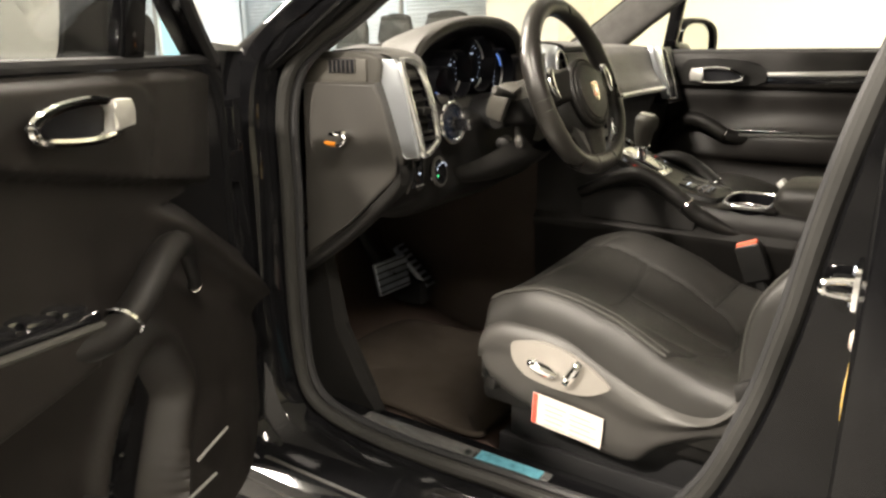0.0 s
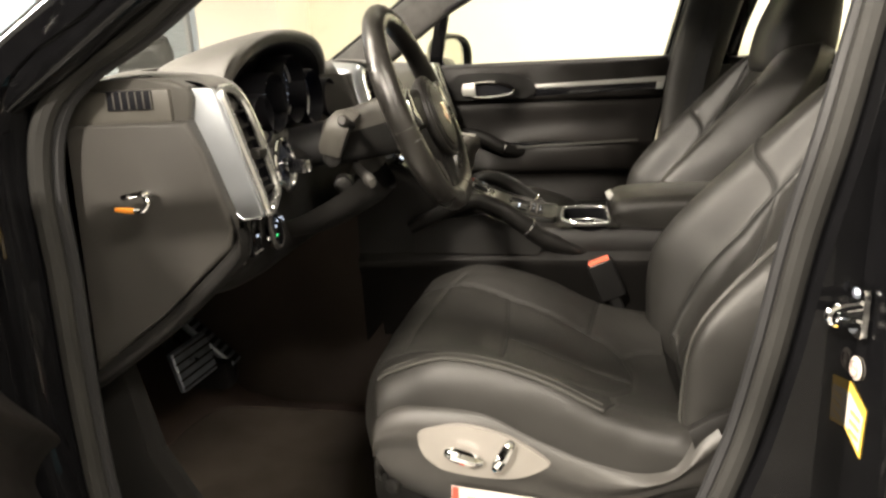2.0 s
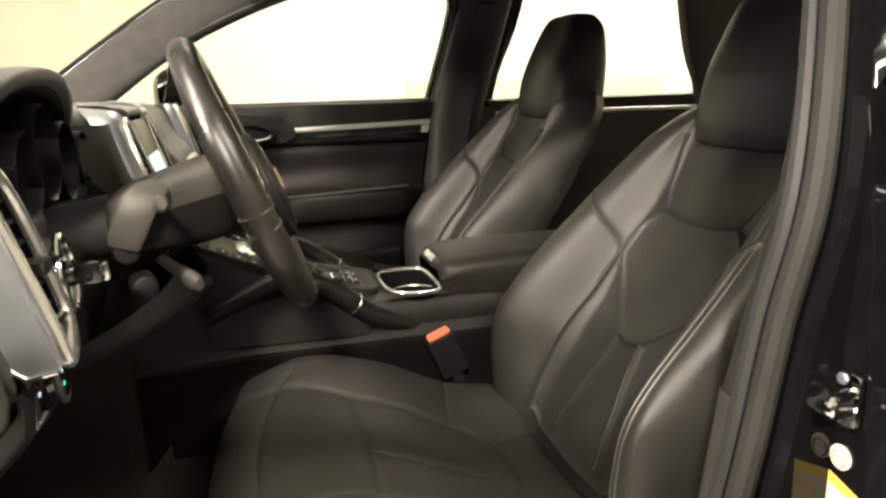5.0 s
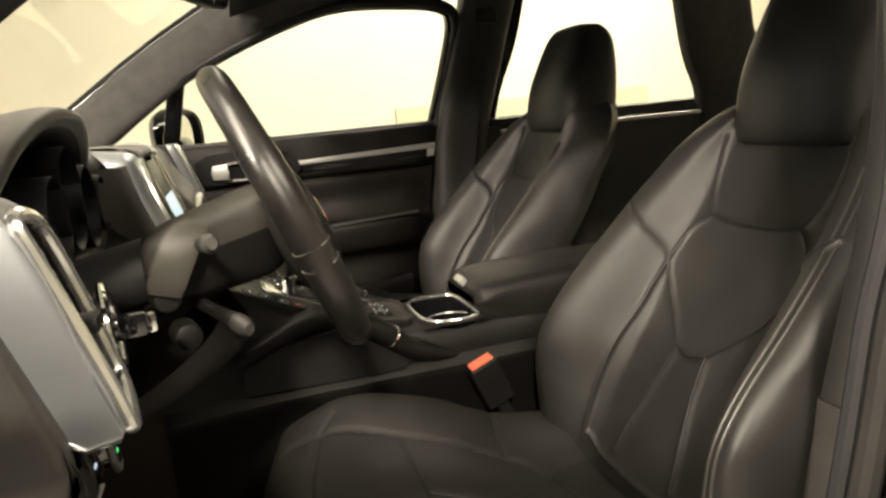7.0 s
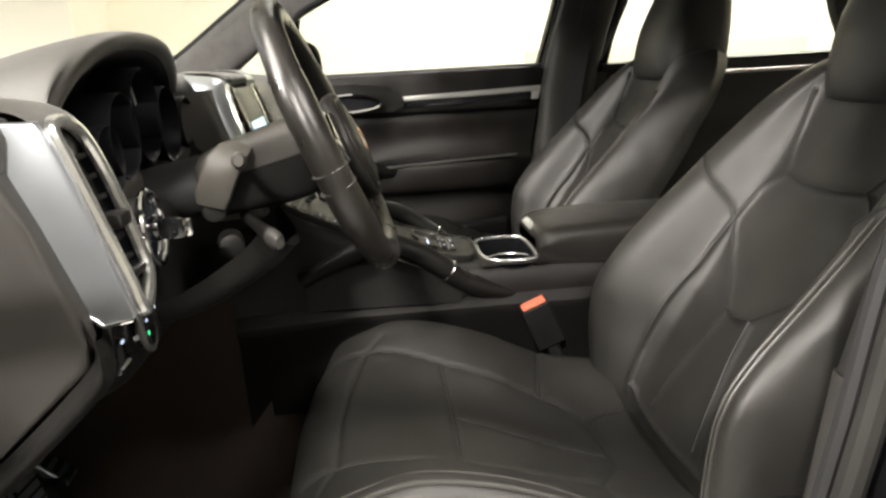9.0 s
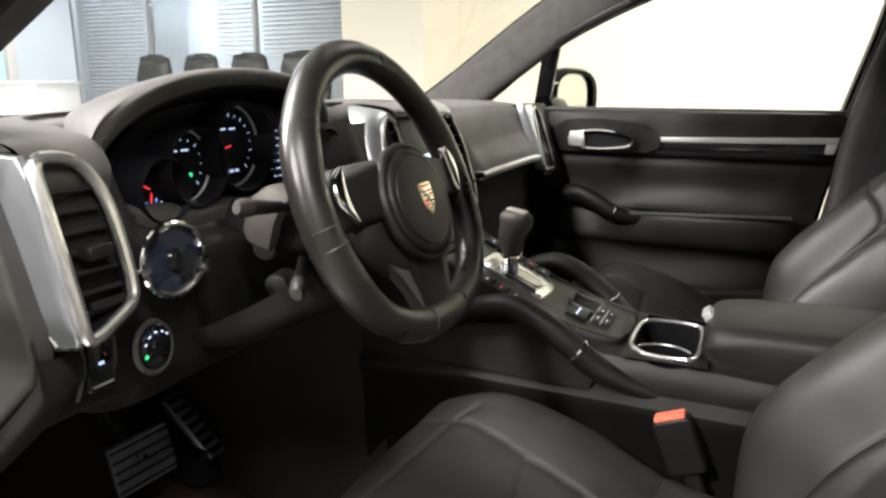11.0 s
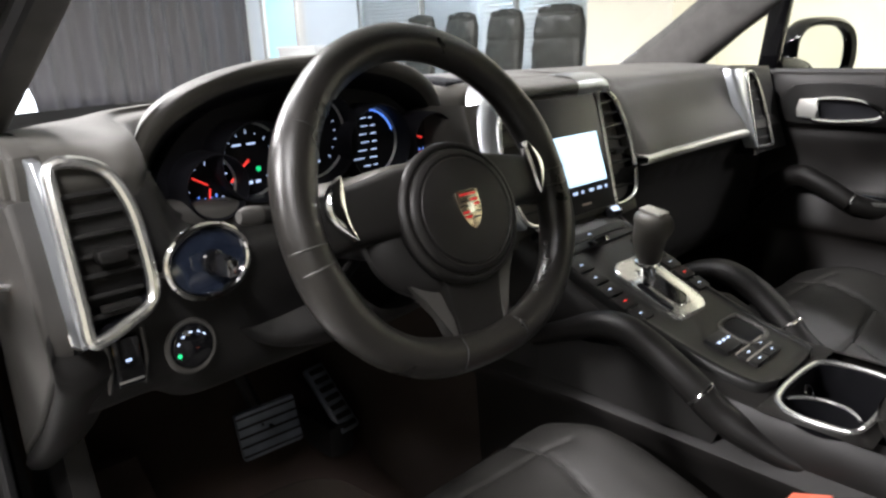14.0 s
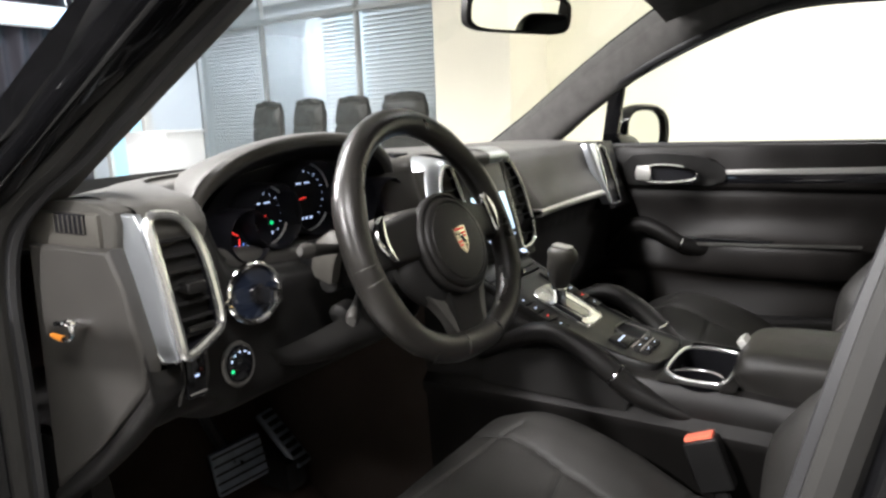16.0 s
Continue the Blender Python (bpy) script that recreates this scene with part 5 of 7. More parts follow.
    for s in (-1, 1):
        seams += [bx(s, (0.080, 1.004), (0.112, 0.976), (0.127, 0.934), (0.135, 0.894), (0.141, 0.843), (0.145, 0.795), (0.145, 0.732), (0.140, 0.66)), bx(s, (0.205, 1.018), (0.157, 0.976), (0.127, 0.934), (0.104, 0.903), (0.066, 0.864), (0.028, 0.830), (0.036, 0.784), (0.050, 0.732), (0.064, 0.67)),
                  bx(s, (0.080, 1.004), (0.108, 1.064), (0.118, 1.118)), bx(s, (0.140, 0.672), (0.10, 0.652), (0.05, 0.650), (0.0, 0.650))]
    bm = BM()
    B.mesh(bm, 230, 420, seams=seams, depth=0.0036, width=0.0040, flip=-1, lumps=0.0016, cap=True)
    back = part("backrest", bm, LEATHER, seat, "black leather backrest with deep bolsters", smooth=60)
    for k in (5.0, 5.35):
        bm = BM()
        tube(bm, [p + Vector((-0.001, 0.0012, 0.0)) for p in bl([(0.64, k), (0.74, k), (0.86, k), (0.95, k), (1.05, k), (1.09, k)])], 0.0022, 6)
        part("piping", bm, PIPING, back)
    for s in seams:
        bm = BM()
        tube(bm, B.sunk(s, 0.0042), 0.0022, 6)
        part("seam", bm, SEAM, back)
    # headrest grown into the backrest
    bm = BM()
    rows = []
    for z, w, yf, yb in ((1.102, 0.100, -0.688, -0.76), (1.106, 0.120, -0.655, -0.79), (1.118, 0.128, -0.643, -0.80), (1.16, 0.131, -0.644, -0.81), (1.22, 0.129, -0.658, -0.815), (1.28, 0.121, -0.684, -0.815), (1.325, 0.108, -0.706, -0.81), (1.352, 0.080, -0.724, -0.795), (1.360, 0.040, -0.745, -0.778)):
        c, m, h = -0.455, (yf + yb) / 2, (yf - yb) / 2
        rows.append([(c + w * math.copysign(abs(math.cos(a)) ** 0.55, math.cos(a)), m + h * math.copysign(abs(math.sin(a)) ** 0.6, math.sin(a)), z) for a in [2 * math.pi * k / 24 for k in range(24)]])
    Hd = Surf(rows, wrap=True)
    Hd.mesh(bm, 40, 72, seams=[], flip=-1, lumps=0.001, cap=True)
    part("headrest", bm, LEATHER, seat, "black leather headrest", smooth=60)
    # reclining joint cover
    bm = BM()
    rows = [[(-0.705, y, z), (-0.722, y, z), (-0.724, y - 0.01, z - 0.03), (-0.70, y - 0.01, z - 0.05)] for y, z in ((-0.35, 0.70), (-0.39, 0.725), (-0.43, 0.73), (-0.48, 0.71))]
    Surf(rows).mesh(bm, 12, 10)
    part("hinge_cover", bm, PLASTIC, seat)
    return seat


driver_seat = build_seat()
passenger_seat = copy_thing(driver_seat, Matrix.Translation((-0.455 + 0.83, -0.15 - 0.03, 0.43 + 0.01)))
passenger_seat["label"] = "black leather passenger seat with side bolsters"
for o in passenger_seat.children_recursive:
    if o.name.split(".")[0] in ("warning_label", "print"):
        bpy.data.objects.remove(o)

# ---- dashboard ----
dash = thing("dashboard", (XC, 0.35, 0.9), "black leather dashboard with aluminium vent surrounds and round dials", "dashboard")
# upper pad: rows along x, profile from the screen to the lower front edge
ROWS = [(-0.724, 0.405, 0.250, 1.175, 1.150), (-0.68, 0.43, 0.250, 1.178, 1.150), (-0.635, 0.45, 0.258, 1.180, 1.152), (-0.595, 0.47, 0.37, 1.183, 1.160), (-0.50, 0.49, 0.40, 1.186, 1.165), (-0.35, 0.535, 0.40, 1.188, 1.165), (-0.24, 0.56, 0.37, 1.190, 1.165), (-0.195, 0.57, 0.285, 1.190, 1.170), (-0.10, 0.58, 0.275, 1.190, 1.176), (0.02, 0.585, 0.272, 1.190, 1.176), (0.140, 0.578, 0.268, 1.188, 1.172), (0.157, 0.576, 0.228, 1.188, 1.150), (0.25, 0.565, 0.225, 1.186, 1.150), (0.42, 0.545, 0.230, 1.184, 1.150), (0.58, 0.515, 0.228, 1.182, 1.150), (0.68, 0.47, 0.225, 1.178, 1.148), (0.745, 0.42, 0.230, 1.170, 1.140)]
rows = []
for x, yw, ye, zt, ze in ROWS:
    right = x > 0.15
    face = [(x, ye - 0.028, 1.105), (x, ye - 0.052, 1.072), (x, ye - 0.062, 1.050)] if right else [(x, ye - 0.004, 1.12), (x, ye - 0.004, 1.09), (x, ye + 0.01, 1.07)]
    rows.append([(x, yw + 0.20, zt - 0.045), (x, yw + 0.05, zt - 0.012), (x, yw, zt), (x, yw * 0.6 + ye * 0.4, zt + 0.004), (x, ye + 0.05, zt - 0.002), (x, ye + 0.012, ze + 0.016), (x, ye - 0.008, ze - 0.008)] + face)
bm = BM()
D = Surf(rows)
D.mesh(bm, 110, 56, seams=[D.line([(0.70, 0.30), (0.70, 0.52), (0.70, 0.72), (0.70, 0.98)], 30)], depth=0.0015, width=0.004)
part("upper_pad", bm, DASH, dash, "grained dark leather dash top", smooth=60)
# lower passenger side: trim strip, glovebox, dark knee area
bm = BM()
rows = []
for x, y in ((0.152, 0.160), (0.30, 0.166), (0.45, 0.168), (0.556, 0.166)):
    rows.append([(x, y + 0.02, 1.056), (x, y - 0.006, 1.054), (x, y - 0.010, 1.047), (x, y - 0.006, 1.040), (x, y + 0.02, 1.038)])
Surf(rows).mesh(bm, 24, 12)
part("trim_strip", bm, ALU, dash, "brushed aluminium strip", smooth=60)
bm = BM()
rows = []
for x, y in ((0.09, 0.165), (0.30, 0.172), (0.50, 0.178), (0.73, 0.182)):
    rows.append([(x, y, 1.042), (x, y + 0.02, 0.99), (x, y + 0.025, 0.90), (x, y + 0.035, 0.83), (x, y + 0.09, 0.78), (x, y + 0.30, 0.77), (x, y + 0.55, 0.80)])
G = Surf(rows)
G.mesh(bm, 40, 40, seams=[G.line([(0.08, 0.12), (0.92, 0.12), (0.95, 0.5), (0.08, 0.5), (0.08, 0.12)], 24)], depth=0.003, width=0.004)
part("glovebox", bm, PLASTIC, dash, "black plastic glovebox", smooth=60)
# lower driver side
bm = BM()
rows = []
for x, k in ((-0.724, 0.0), (-0.70, 0.0), (-0.64, 0.0), (-0.60, 0.012), (-0.52, 0.026), (-0.42, 0.030), (-0.32, 0.026), (-0.23, 0.012), (-0.18, 0.0)):
    b = 0.0 if x < -0.6 else (-0.02 if x < -0.3 else -0.01)
    tp = [(x, 0.262, 1.098 - k), (x, 0.258, 1.085 - k)] if -0.62 < x < -0.2 else [(x, 0.255, 1.150), (x, 0.240, 1.10)]
    rows.append(tp + [(x, 0.229, 1.05 - 0.3 * k), (x, 0.232, 1.00), (x, 0.239, 0.955 + b * 0.5), (x, 0.251, 0.918 + b), (x, 0.282, 0.890 + b), (x, 0.36, 0.860 + b), (x, 0.50, 0.84), (x, 0.75, 0.86)])
L = Surf(rows)
L.mesh(bm, 50, 44, seams=[L.line([(0.30, 0.37), (0.95, 0.37)], 40)], depth=0.002, width=0.004)
low = part("lower_panel", bm, PLASTIC, dash, "dark plastic panel below the dials", smooth=60)
# end panel facing the open door
END = [(0.445, 1.121), (0.273, 1.123), (0.257, 1.081), (0.232, 1.005), (0.230, 0.985), (0.236, 0.958), (0.345, 0.864), (0.462, 0.776)]
bm = BM()
prism(bm, [(-0.735, y, z) for y, z in END], (-0.022, 0, 0), 0.008, 3)
part("end_panel", bm, END_PLASTIC, dash, "charcoal fuse box cover on the dash end")
bm = BM()
rows = []
for y, z in ((0.228, 1.000), (0.222, 0.975), (0.238, 0.945), (0.345, 0.852), (0.470, 0.765)):
    rows.append([(-0.752, y + 0.004, z + 0.006), (-0.757, y, z - 0.004), (-0.750, y, z - 0.016), (-0.73, y, z - 0.020), (-0.70, y + 0.01, z - 0.012)])
Surf(rows).mesh(bm, 30, 14)
part("lower_edge", bm, PLASTIC, dash, smooth=60)
bm = BM()
prism(bm, [(-0.720, y, z) for y, z in ((0.60, 1.10), (0.60, 1.135), (0.455, 1.163), (0.405, 1.174), (0.34, 1.177), (0.295, 1.174), (0.272, 1.164), (0.268, 1.150), (0.275, 1.118))], (-0.026, 0, 0), 0.007, 3)
part("pad_end", bm, DASH, dash)
bm = BM()
box(bm, -0.752, -0.70, 0.294, 0.450, 1.120, 1.163, 0.006)
part("end_vent_surround", bm, SHROUD, dash)
bm = BM()
box(bm, -0.7545, -0.745, 0.317, 0.381, 1.138, 1.162, 0.002)
vent = part("side_window_vent", bm, DIAL, dash, "small slotted side window vent")
for k in range(7):
    bm = BM()
    box(bm, -0.7556, -0.7543, 0.3165 + 0.0103 * k, 0.3182 + 0.0103 * k, 1.139, 1.161, 0.0003)
    part("slat", bm, SHROUD, vent)
# key hook on the end panel
hook = thing("hook", (-0.77, 0.36, 1.03), "small chrome hook with an orange grip on the dash end", "hook")
bm = BM()
tube(bm, cat([(-0.757, 0.330, 1.030), (-0.776, 0.330, 1.036), (-0.780, 0.347, 1.034), (-0.778, 0.362, 1.031)], 18), 0.0042, 10)
tube(bm, cat([(-0.776, 0.334, 1.034), (-0.779, 0.328, 1.024), (-0.779, 0.336, 1.015), (-0.779, 0.350, 1.014)], 18), 0.0036, 10)
part("arm", bm, CHROME, hook)
bm = BM()
tube(bm, [(-0.779, 0.348, 1.014), (-0.779, 0.358, 1.0145), (-0.779, 0.374, 1.016)], [0.0038, 0.0042, 0.003], 10)
part("grip", bm, ORANGE, hook, "orange grip")

# driver's vent: aluminium cheek, chrome loop, louvres
CHEEK = [(0.300, 0.246, 1.163), (0.292, 0.236, 1.145), (0.280, 0.226, 1.118), (0.268, 0.217, 1.082), (0.256, 0.209, 1.045), (0.244, 0.201, 1.016), (0.234, 0.196, 1.000)]
bm = BM()
prism(bm, [(-0.7270, yb, z) for yb, yf, z in CHEEK] + [(-0.7270, 0.222, 0.990), (-0.7270, 0.198, 0.994)] + [(-0.7270, yf, z - 0.002) for yb, yf, z in CHEEK[::-1]], (-0.0085, 0, 0), 0.0022, 3)
cheek = part("vent_cheek", bm, SILVER, dash, "brushed aluminium vent surround")
bm = BM()
tube(bm, [(-0.7355, 0.232, 0.999), (-0.7362, 0.222, 0.9905), (-0.7355, 0.198, 0.9945)], 0.0020, 8)
part("bright_edge", bm, CHROME, cheek)
LOOP_V = [(-0.722, 0.243, 1.156), (-0.700, 0.241, 1.158), (-0.677, 0.239, 1.146), (-0.663, 0.232, 1.115), (-0.659, 0.222, 1.075), (-0.660, 0.212, 1.035), (-0.668, 0.206, 1.018), (-0.692, 0.200, 1.008), (-0.716, 0.196, 1.000), (-0.728, 0.196, 1.002), (-0.728, 0.203, 1.03), (-0.727, 0.220, 1.085), (-0.726, 0.234, 1.13)]
bm = BM()
tube(bm, [p + Vector((0, -0.004, 0)) for p in cat(LOOP_V, 72, closed=True)], 0.0062, 10, closed=True)
loop = part("vent_loop", bm, BRIGHT, dash, "chrome vent frame")
bm = BM()
inner = cat([Vector(p) + (Vector((-0.69, p[1], 1.08)) - Vector(p)) * 0.04 for p in LOOP_V], 48, closed=True)
prism(bm, [p + Vector((0, 0.028, 0)) for p in inner], (0, 0.02, 0))
rows = [[p + Vector((0, dy, 0)) for p in inner] for dy in (0.0, 0.03)]
grid(bm, rows, wrap=True)
part("vent_duct", bm, DIAL, dash)
for k in range(7):
    z = 1.128 - 0.0185 * k
    x0 = -0.722
    x1 = np.interp(z, (1.0, 1.03, 1.08, 1.13, 1.15), (-0.679, -0.667, -0.664, -0.671, -0.690))
    y = np.interp(z, (1.0, 1.15), (0.204, 0.242))
    bm = BM()
    box(bm, x0, x1, y + 0.0, y + 0.022, z - 0.0022, z + 0.0022, 0.001, M=Matrix.Translation((0, y, z)) @ pose(0, 0, 0, -18, 0, 0) @ Matrix.Translation((0, -y, -z)))
    part("louvre", bm, PLASTIC, loop)
bm = BM()
box(bm, -0.705, -0.678, 0.204, 0.224, 1.066, 1.079, 0.004)
part("vent_slider", bm, PLASTIC, loop)
bm = BM()
box(bm, -0.712, -0.675, 0.200, 0.206, 1.022, 1.029, 0.002)
part("vent_wheel", bm, PLASTIC, loop)

# instrument hood: an arch that fades back into the pad
bm = BM()


def arch(y, zt, zb, xl, xr, n=30, p=0.93):
    c, w = (xl + xr) / 2, (xr - xl) / 2
    return [(c - w * math.copysign(abs(math.cos(a)) ** p, math.cos(a)), y, zb + (zt - zb) * abs(math.sin(a)) ** 0.84) for a in np.linspace(0, math.pi, n)]


rows = [arch(0.256, 1.222, 1.118, -0.618, -0.206), arch(0.250, 1.229, 1.122, -0.624, -0.201), arch(0.250, 1.237, 1.128, -0.629, -0.196), arch(0.257, 1.242, 1.134, -0.632, -0.194), arch(0.285, 1.241, 1.142, -0.632, -0.198), arch(0.350, 1.229, 1.155, -0.600, -0.225), arch(0.420, 1.210, 1.172, -0.550, -0.265), arch(0.480, 1.190, 1.176, -0.48, -0.32)]
rows[:4] = [[(x, y + 0.05 * (1 - min(1, (z - 1.10) / 0.13)), z) for x, y, z in r] for r in rows[:4]]
lining = [rows[0], *[[(x, y + 0.05 * (1 - min(1, (z - 1.10) / 0.13)), z) for x, y, z in r] for r in (arch(0.268, 1.212, 1.112, -0.612, -0.210), arch(0.300, 1.198, 1.10, -0.600, -0.214))]]
Surf(rows).mesh(bm, 40, 80)
hood = part("instrument_hood", bm, DASH, dash, "leather hood over the dials", smooth=60)
bm = BM()
Surf(lining).mesh(bm, 12, 80)
part("hood_lining", bm, DIAL, hood, "matt black hood lining", smooth=60)
bm = BM()
prism(bm, [Vector(p) for p in arch(0.305, 1.21, 1.066, -0.612, -0.205, 40)] + [Vector((-0.30, 0.305, 1.066)), Vector((-0.5, 0.305, 1.066))], (0, 0.02, 0))
part("dial_panel", bm, DIAL, dash)
bm = BM()
rows = []
for t in np.linspace(0, 1, 10):
    x = -0.615 + 0.41 * t
    bow = 0.016 * math.cos((t - 0.5) * math.pi)
    rows.append([(x, 0.262, 1.06 - bow), (x, 0.262, 1.088 - bow), (x, 0.275, 1.098 - bow), (x, 0.300, 1.098 - bow)])
Surf(rows).mesh(bm, 30, 12)
part("dial_sill", bm, PLASTIC_GREY, dash, smooth=60)
DIALS = [(-0.556, 1.107, 0.033), (-0.503, 1.128, 0.043), (-0.418, 1.145, 0.052), (-0.327, 1.127, 0.046), (-0.232, 1.122, 0.033)]


def bar(bm, c, a, l, w, y=0.285, h=0.0006):
    d, n = Vector((math.cos(a), 0, math.sin(a))), Vector((-math.sin(a), 0, math.cos(a)))
    q = Vector((c[0], y, c[1]))
    prism(bm, [q - n * w / 2, q + d * l - n * w / 2, q + d * l + n * w / 2, q + n * w / 2], (0, -h, 0))


for i, (x, z, r) in enumerate(DIALS):
    bm = BM()
    cyl(bm, (x, 0.306, z), (0, -1, 0), r, 0.019, 40)
    d = part("dial", bm, DIAL, dash, "round black dial")
    bm = BM()
    ring(bm, (x, 0.285, z), (0, -1, 0), r, 0.0016, 40, 6)
    part("dial_rim", bm, ALU, d)
    bm = BM()
    grid(bm, [[(x + rr * math.cos(a), yy, z + rr * math.sin(a)) for a in [2 * math.pi * k / 40 for k in range(40)]] for rr, yy in ((r + 0.001, 0.300), (r + 0.001, 0.260), (r + 0.003, 0.257), (r + 0.0045, 0.260), (r + 0.0045, 0.304))], wrap=True)
    part("dial_tube", bm, DIAL, d, "black tube round the dial")
    n = (9, 13, 17, 0, 9)[i]
    bm = BM()
    for k in range(n):
        a = radians(225 - 270 * k / (n - 1)) if n else 0
        bar(bm, (x + (r - 0.0055) * math.cos(a) * 0.8, z + (r - 0.0055) * math.sin(a) * 0.8), a, 0.0022 if k % 2 else 0.0042, 0.0008, 0.2866)
    if n:
        part("dial_marks", bm, GLOW_WHITE, d)
    if i != 3:
        bm = BM()
        bar(bm, (x, z), radians((150, 222, 190, 0, 160)[i]), r * (0.62 if i != 1 else 0.78), 0.0017 if i != 1 else 0.0026, 0.2855)
        if i in (0, 4):
            bar(bm, (x, z - r * 0.55), radians((82, 0, 0, 0, 200)[i]), r * 0.42, 0.0016, 0.2855)
        part("needle", bm, GLOW_RED, d)
    bm = BM()
    if i == 3:
        for k, (w, off) in enumerate(((0.020, 0.0), (0.026, 0.002), (0.034, 0.0), (0.030, 0.003), (0.034, 0.0), (0.046, -0.004), (0.026, 0.004))):
            zz = z + 0.032 - 0.0105 * k
            bar(bm, (x - w / 2 + off, zz), 0, w * 0.42, 0.0013, 0.2866)
            bar(bm, (x + w * 0.12 + off, zz), 0, w * 0.26, 0.0015, 0.2866)
    elif i in (1, 2):
        for q in range(3):
            bar(bm, (x - 0.013 + 0.010 * q, z - r * 0.62), 0, 0.006, 0.0034, 0.2866)
        for q in range(2):
            bar(bm, (x - 0.018 + 0.018 * q, z + r * 0.42), 0, 0.011, 0.0022, 0.2866)
    else:
        for q in range(4):
            bar(bm, (x - 0.012 + 0.007 * q, z - r * 0.55 + 0.0012 * (q - 1.5) ** 2), radians(90), 0.004, 0.0016, 0.2866)
    part("display_marks", bm, GLOW_BLUE if i in (0, 4) else GLOW_WHITE, d)
    if i == 3:
        bm = BM()
        tube(bm, [(x + 0.042 * math.cos(a), 0.2862, z + 0.042 * math.sin(a)) for a in np.linspace(0.3, 2.6, 30)], 0.0012, 5)
        part("blue_arc", bm, GLOW_BLUE, d)
    if i == 1:
        bm = BM()
        cyl(bm, (x + 0.012, 0.2868, z - 0.012), (0, -1, 0), 0.0030, 0.0008, 16)
        part("green_lamp", bm, GLOW_GREEN, d)

# ignition lock, light switch, parking brake button
bm = BM()
ring(bm, (-0.598, 0.214, 1.043), (0.12, -1, 0.1), 0.037, 0.0042, 44, 10, sx=1.27)
ign = part("lock_ring", bm, CHROME, dash, "oval chrome ring round the ignition lock")
bm = BM()
rows = []
ax = Vector((0.12, -1, 0.1)).normalized()
e2 = (Vector((0, 0, 1)) - ax * ax.z).normalized()
e1 = e2.cross(ax)
for f, dpt in ((1.0, 0.0), (0.92, -0.004), (0.6, -0.010), (0.3, -0.012), (0.05, -0.012)):
    rows.append([Vector((-0.598, 0.216, 1.043)) + e1 * 0.047 * f * math.cos(a) + e2 * 0.036 * f * math.sin(a) + ax * dpt for a in [2 * math.pi * k / 36 for k in range(36)]])
grid(bm, rows, wrap=True, cap=True)
part("lock_dish", bm, KEYBLUE, ign, "glossy blue-black dish")
bm = BM()
cyl(bm, Vector((-0.594, 0.222, 1.040)), ax, 0.0135, 0.014, 20, 0.003)
part("lock_barrel", bm, GLOSS, ign)
bm = BM()
box(bm, -0.006, 0.006, -0.022, 0.0, -0.011, 0.011, 0.004, M=Matrix.Translation((-0.592, 0.208, 1.040)) @ pose(0, 0, 0, 0, 0, 7))
key = part("key", bm, GLOSS, ign, "black key bow with chrome end")
bm = BM()
box(bm, -0.0065, 0.0065, -0.030, -0.021, -0.009, 0.009, 0.003, M=Matrix.Translation((-0.592, 0.208, 1.040)) @ pose(0, 0, 0, 0, 0, 7))
part("key_end", bm, CHROME, ign)
bm = BM()
box(bm, -0.655, -0.640, 0.206, 0.216, 1.040, 1.046, 0.002)
part("bridge", bm, CHROME, ign)
bm = BM()
ring(bm, (-0.624, 0.228, 0.952), (0.14, -1, 0.12), 0.0270, 0.0032, 36, 8)
sw = part("light_switch_ring", bm, PLASTIC_GREY, dash, "round light switch bezel")
bm = BM()
cyl(bm, (-0.624, 0.238, 0.951), (0.14, -1, 0.12), 0.0245, 0.014, 32, 0.004)
part("light_switch", bm, GLOSS, sw, "black rotary light switch")
bm = BM()
for k, a in enumerate((150, 120, 90, 60, 35)):
    bar(bm, (-0.624 + 0.017 * math.cos(radians(a)), 0.953 + 0.017 * math.sin(radians(a))), radians(a + 90), 0.0034, 0.0016, 0.2215)
part("switch_marks", bm, GLOW_WHITE, sw)
bm = BM()
cyl(bm, (-0.640, 0.2222, 0.947), (0, -1, 0), 0.0024, 0.0016, 14)
part("switch_lamp", bm, GLOW_GREEN, sw)
bm = BM()
box(bm, -0.702, -0.674, 0.229, 0.248, 0.930, 0.982, 0.003)
pb = part("parking_brake_button", bm, GLOSS, dash, "black parking brake button")
bm = BM()
box(bm, -0.691, -0.685, 0.2282, 0.2289, 0.9565, 0.9595, 0)
part("button_mark", bm, GLOW_WHITE, pb)
for x in (-0.706, -0.670):
    bm = BM()
    tube(bm, [(x, 0.231, 0.988), (x + 0.001, 0.232, 0.955), (x, 0.245, 0.922)], 0.0022, 8)
    part("button_bezel", bm, PLASTIC_GREY, pb)
bm = BM()
box(bm, -0.700, -0.676, 0.2275, 0.231, 0.935, 0.937, 0.0005)
part("button_line", bm, ALU, pb)

# centre stack: two tall vents with bowed outer edges flank the screen
def ys(z):
    return 0.168 + (z - 1.0) * 0.32


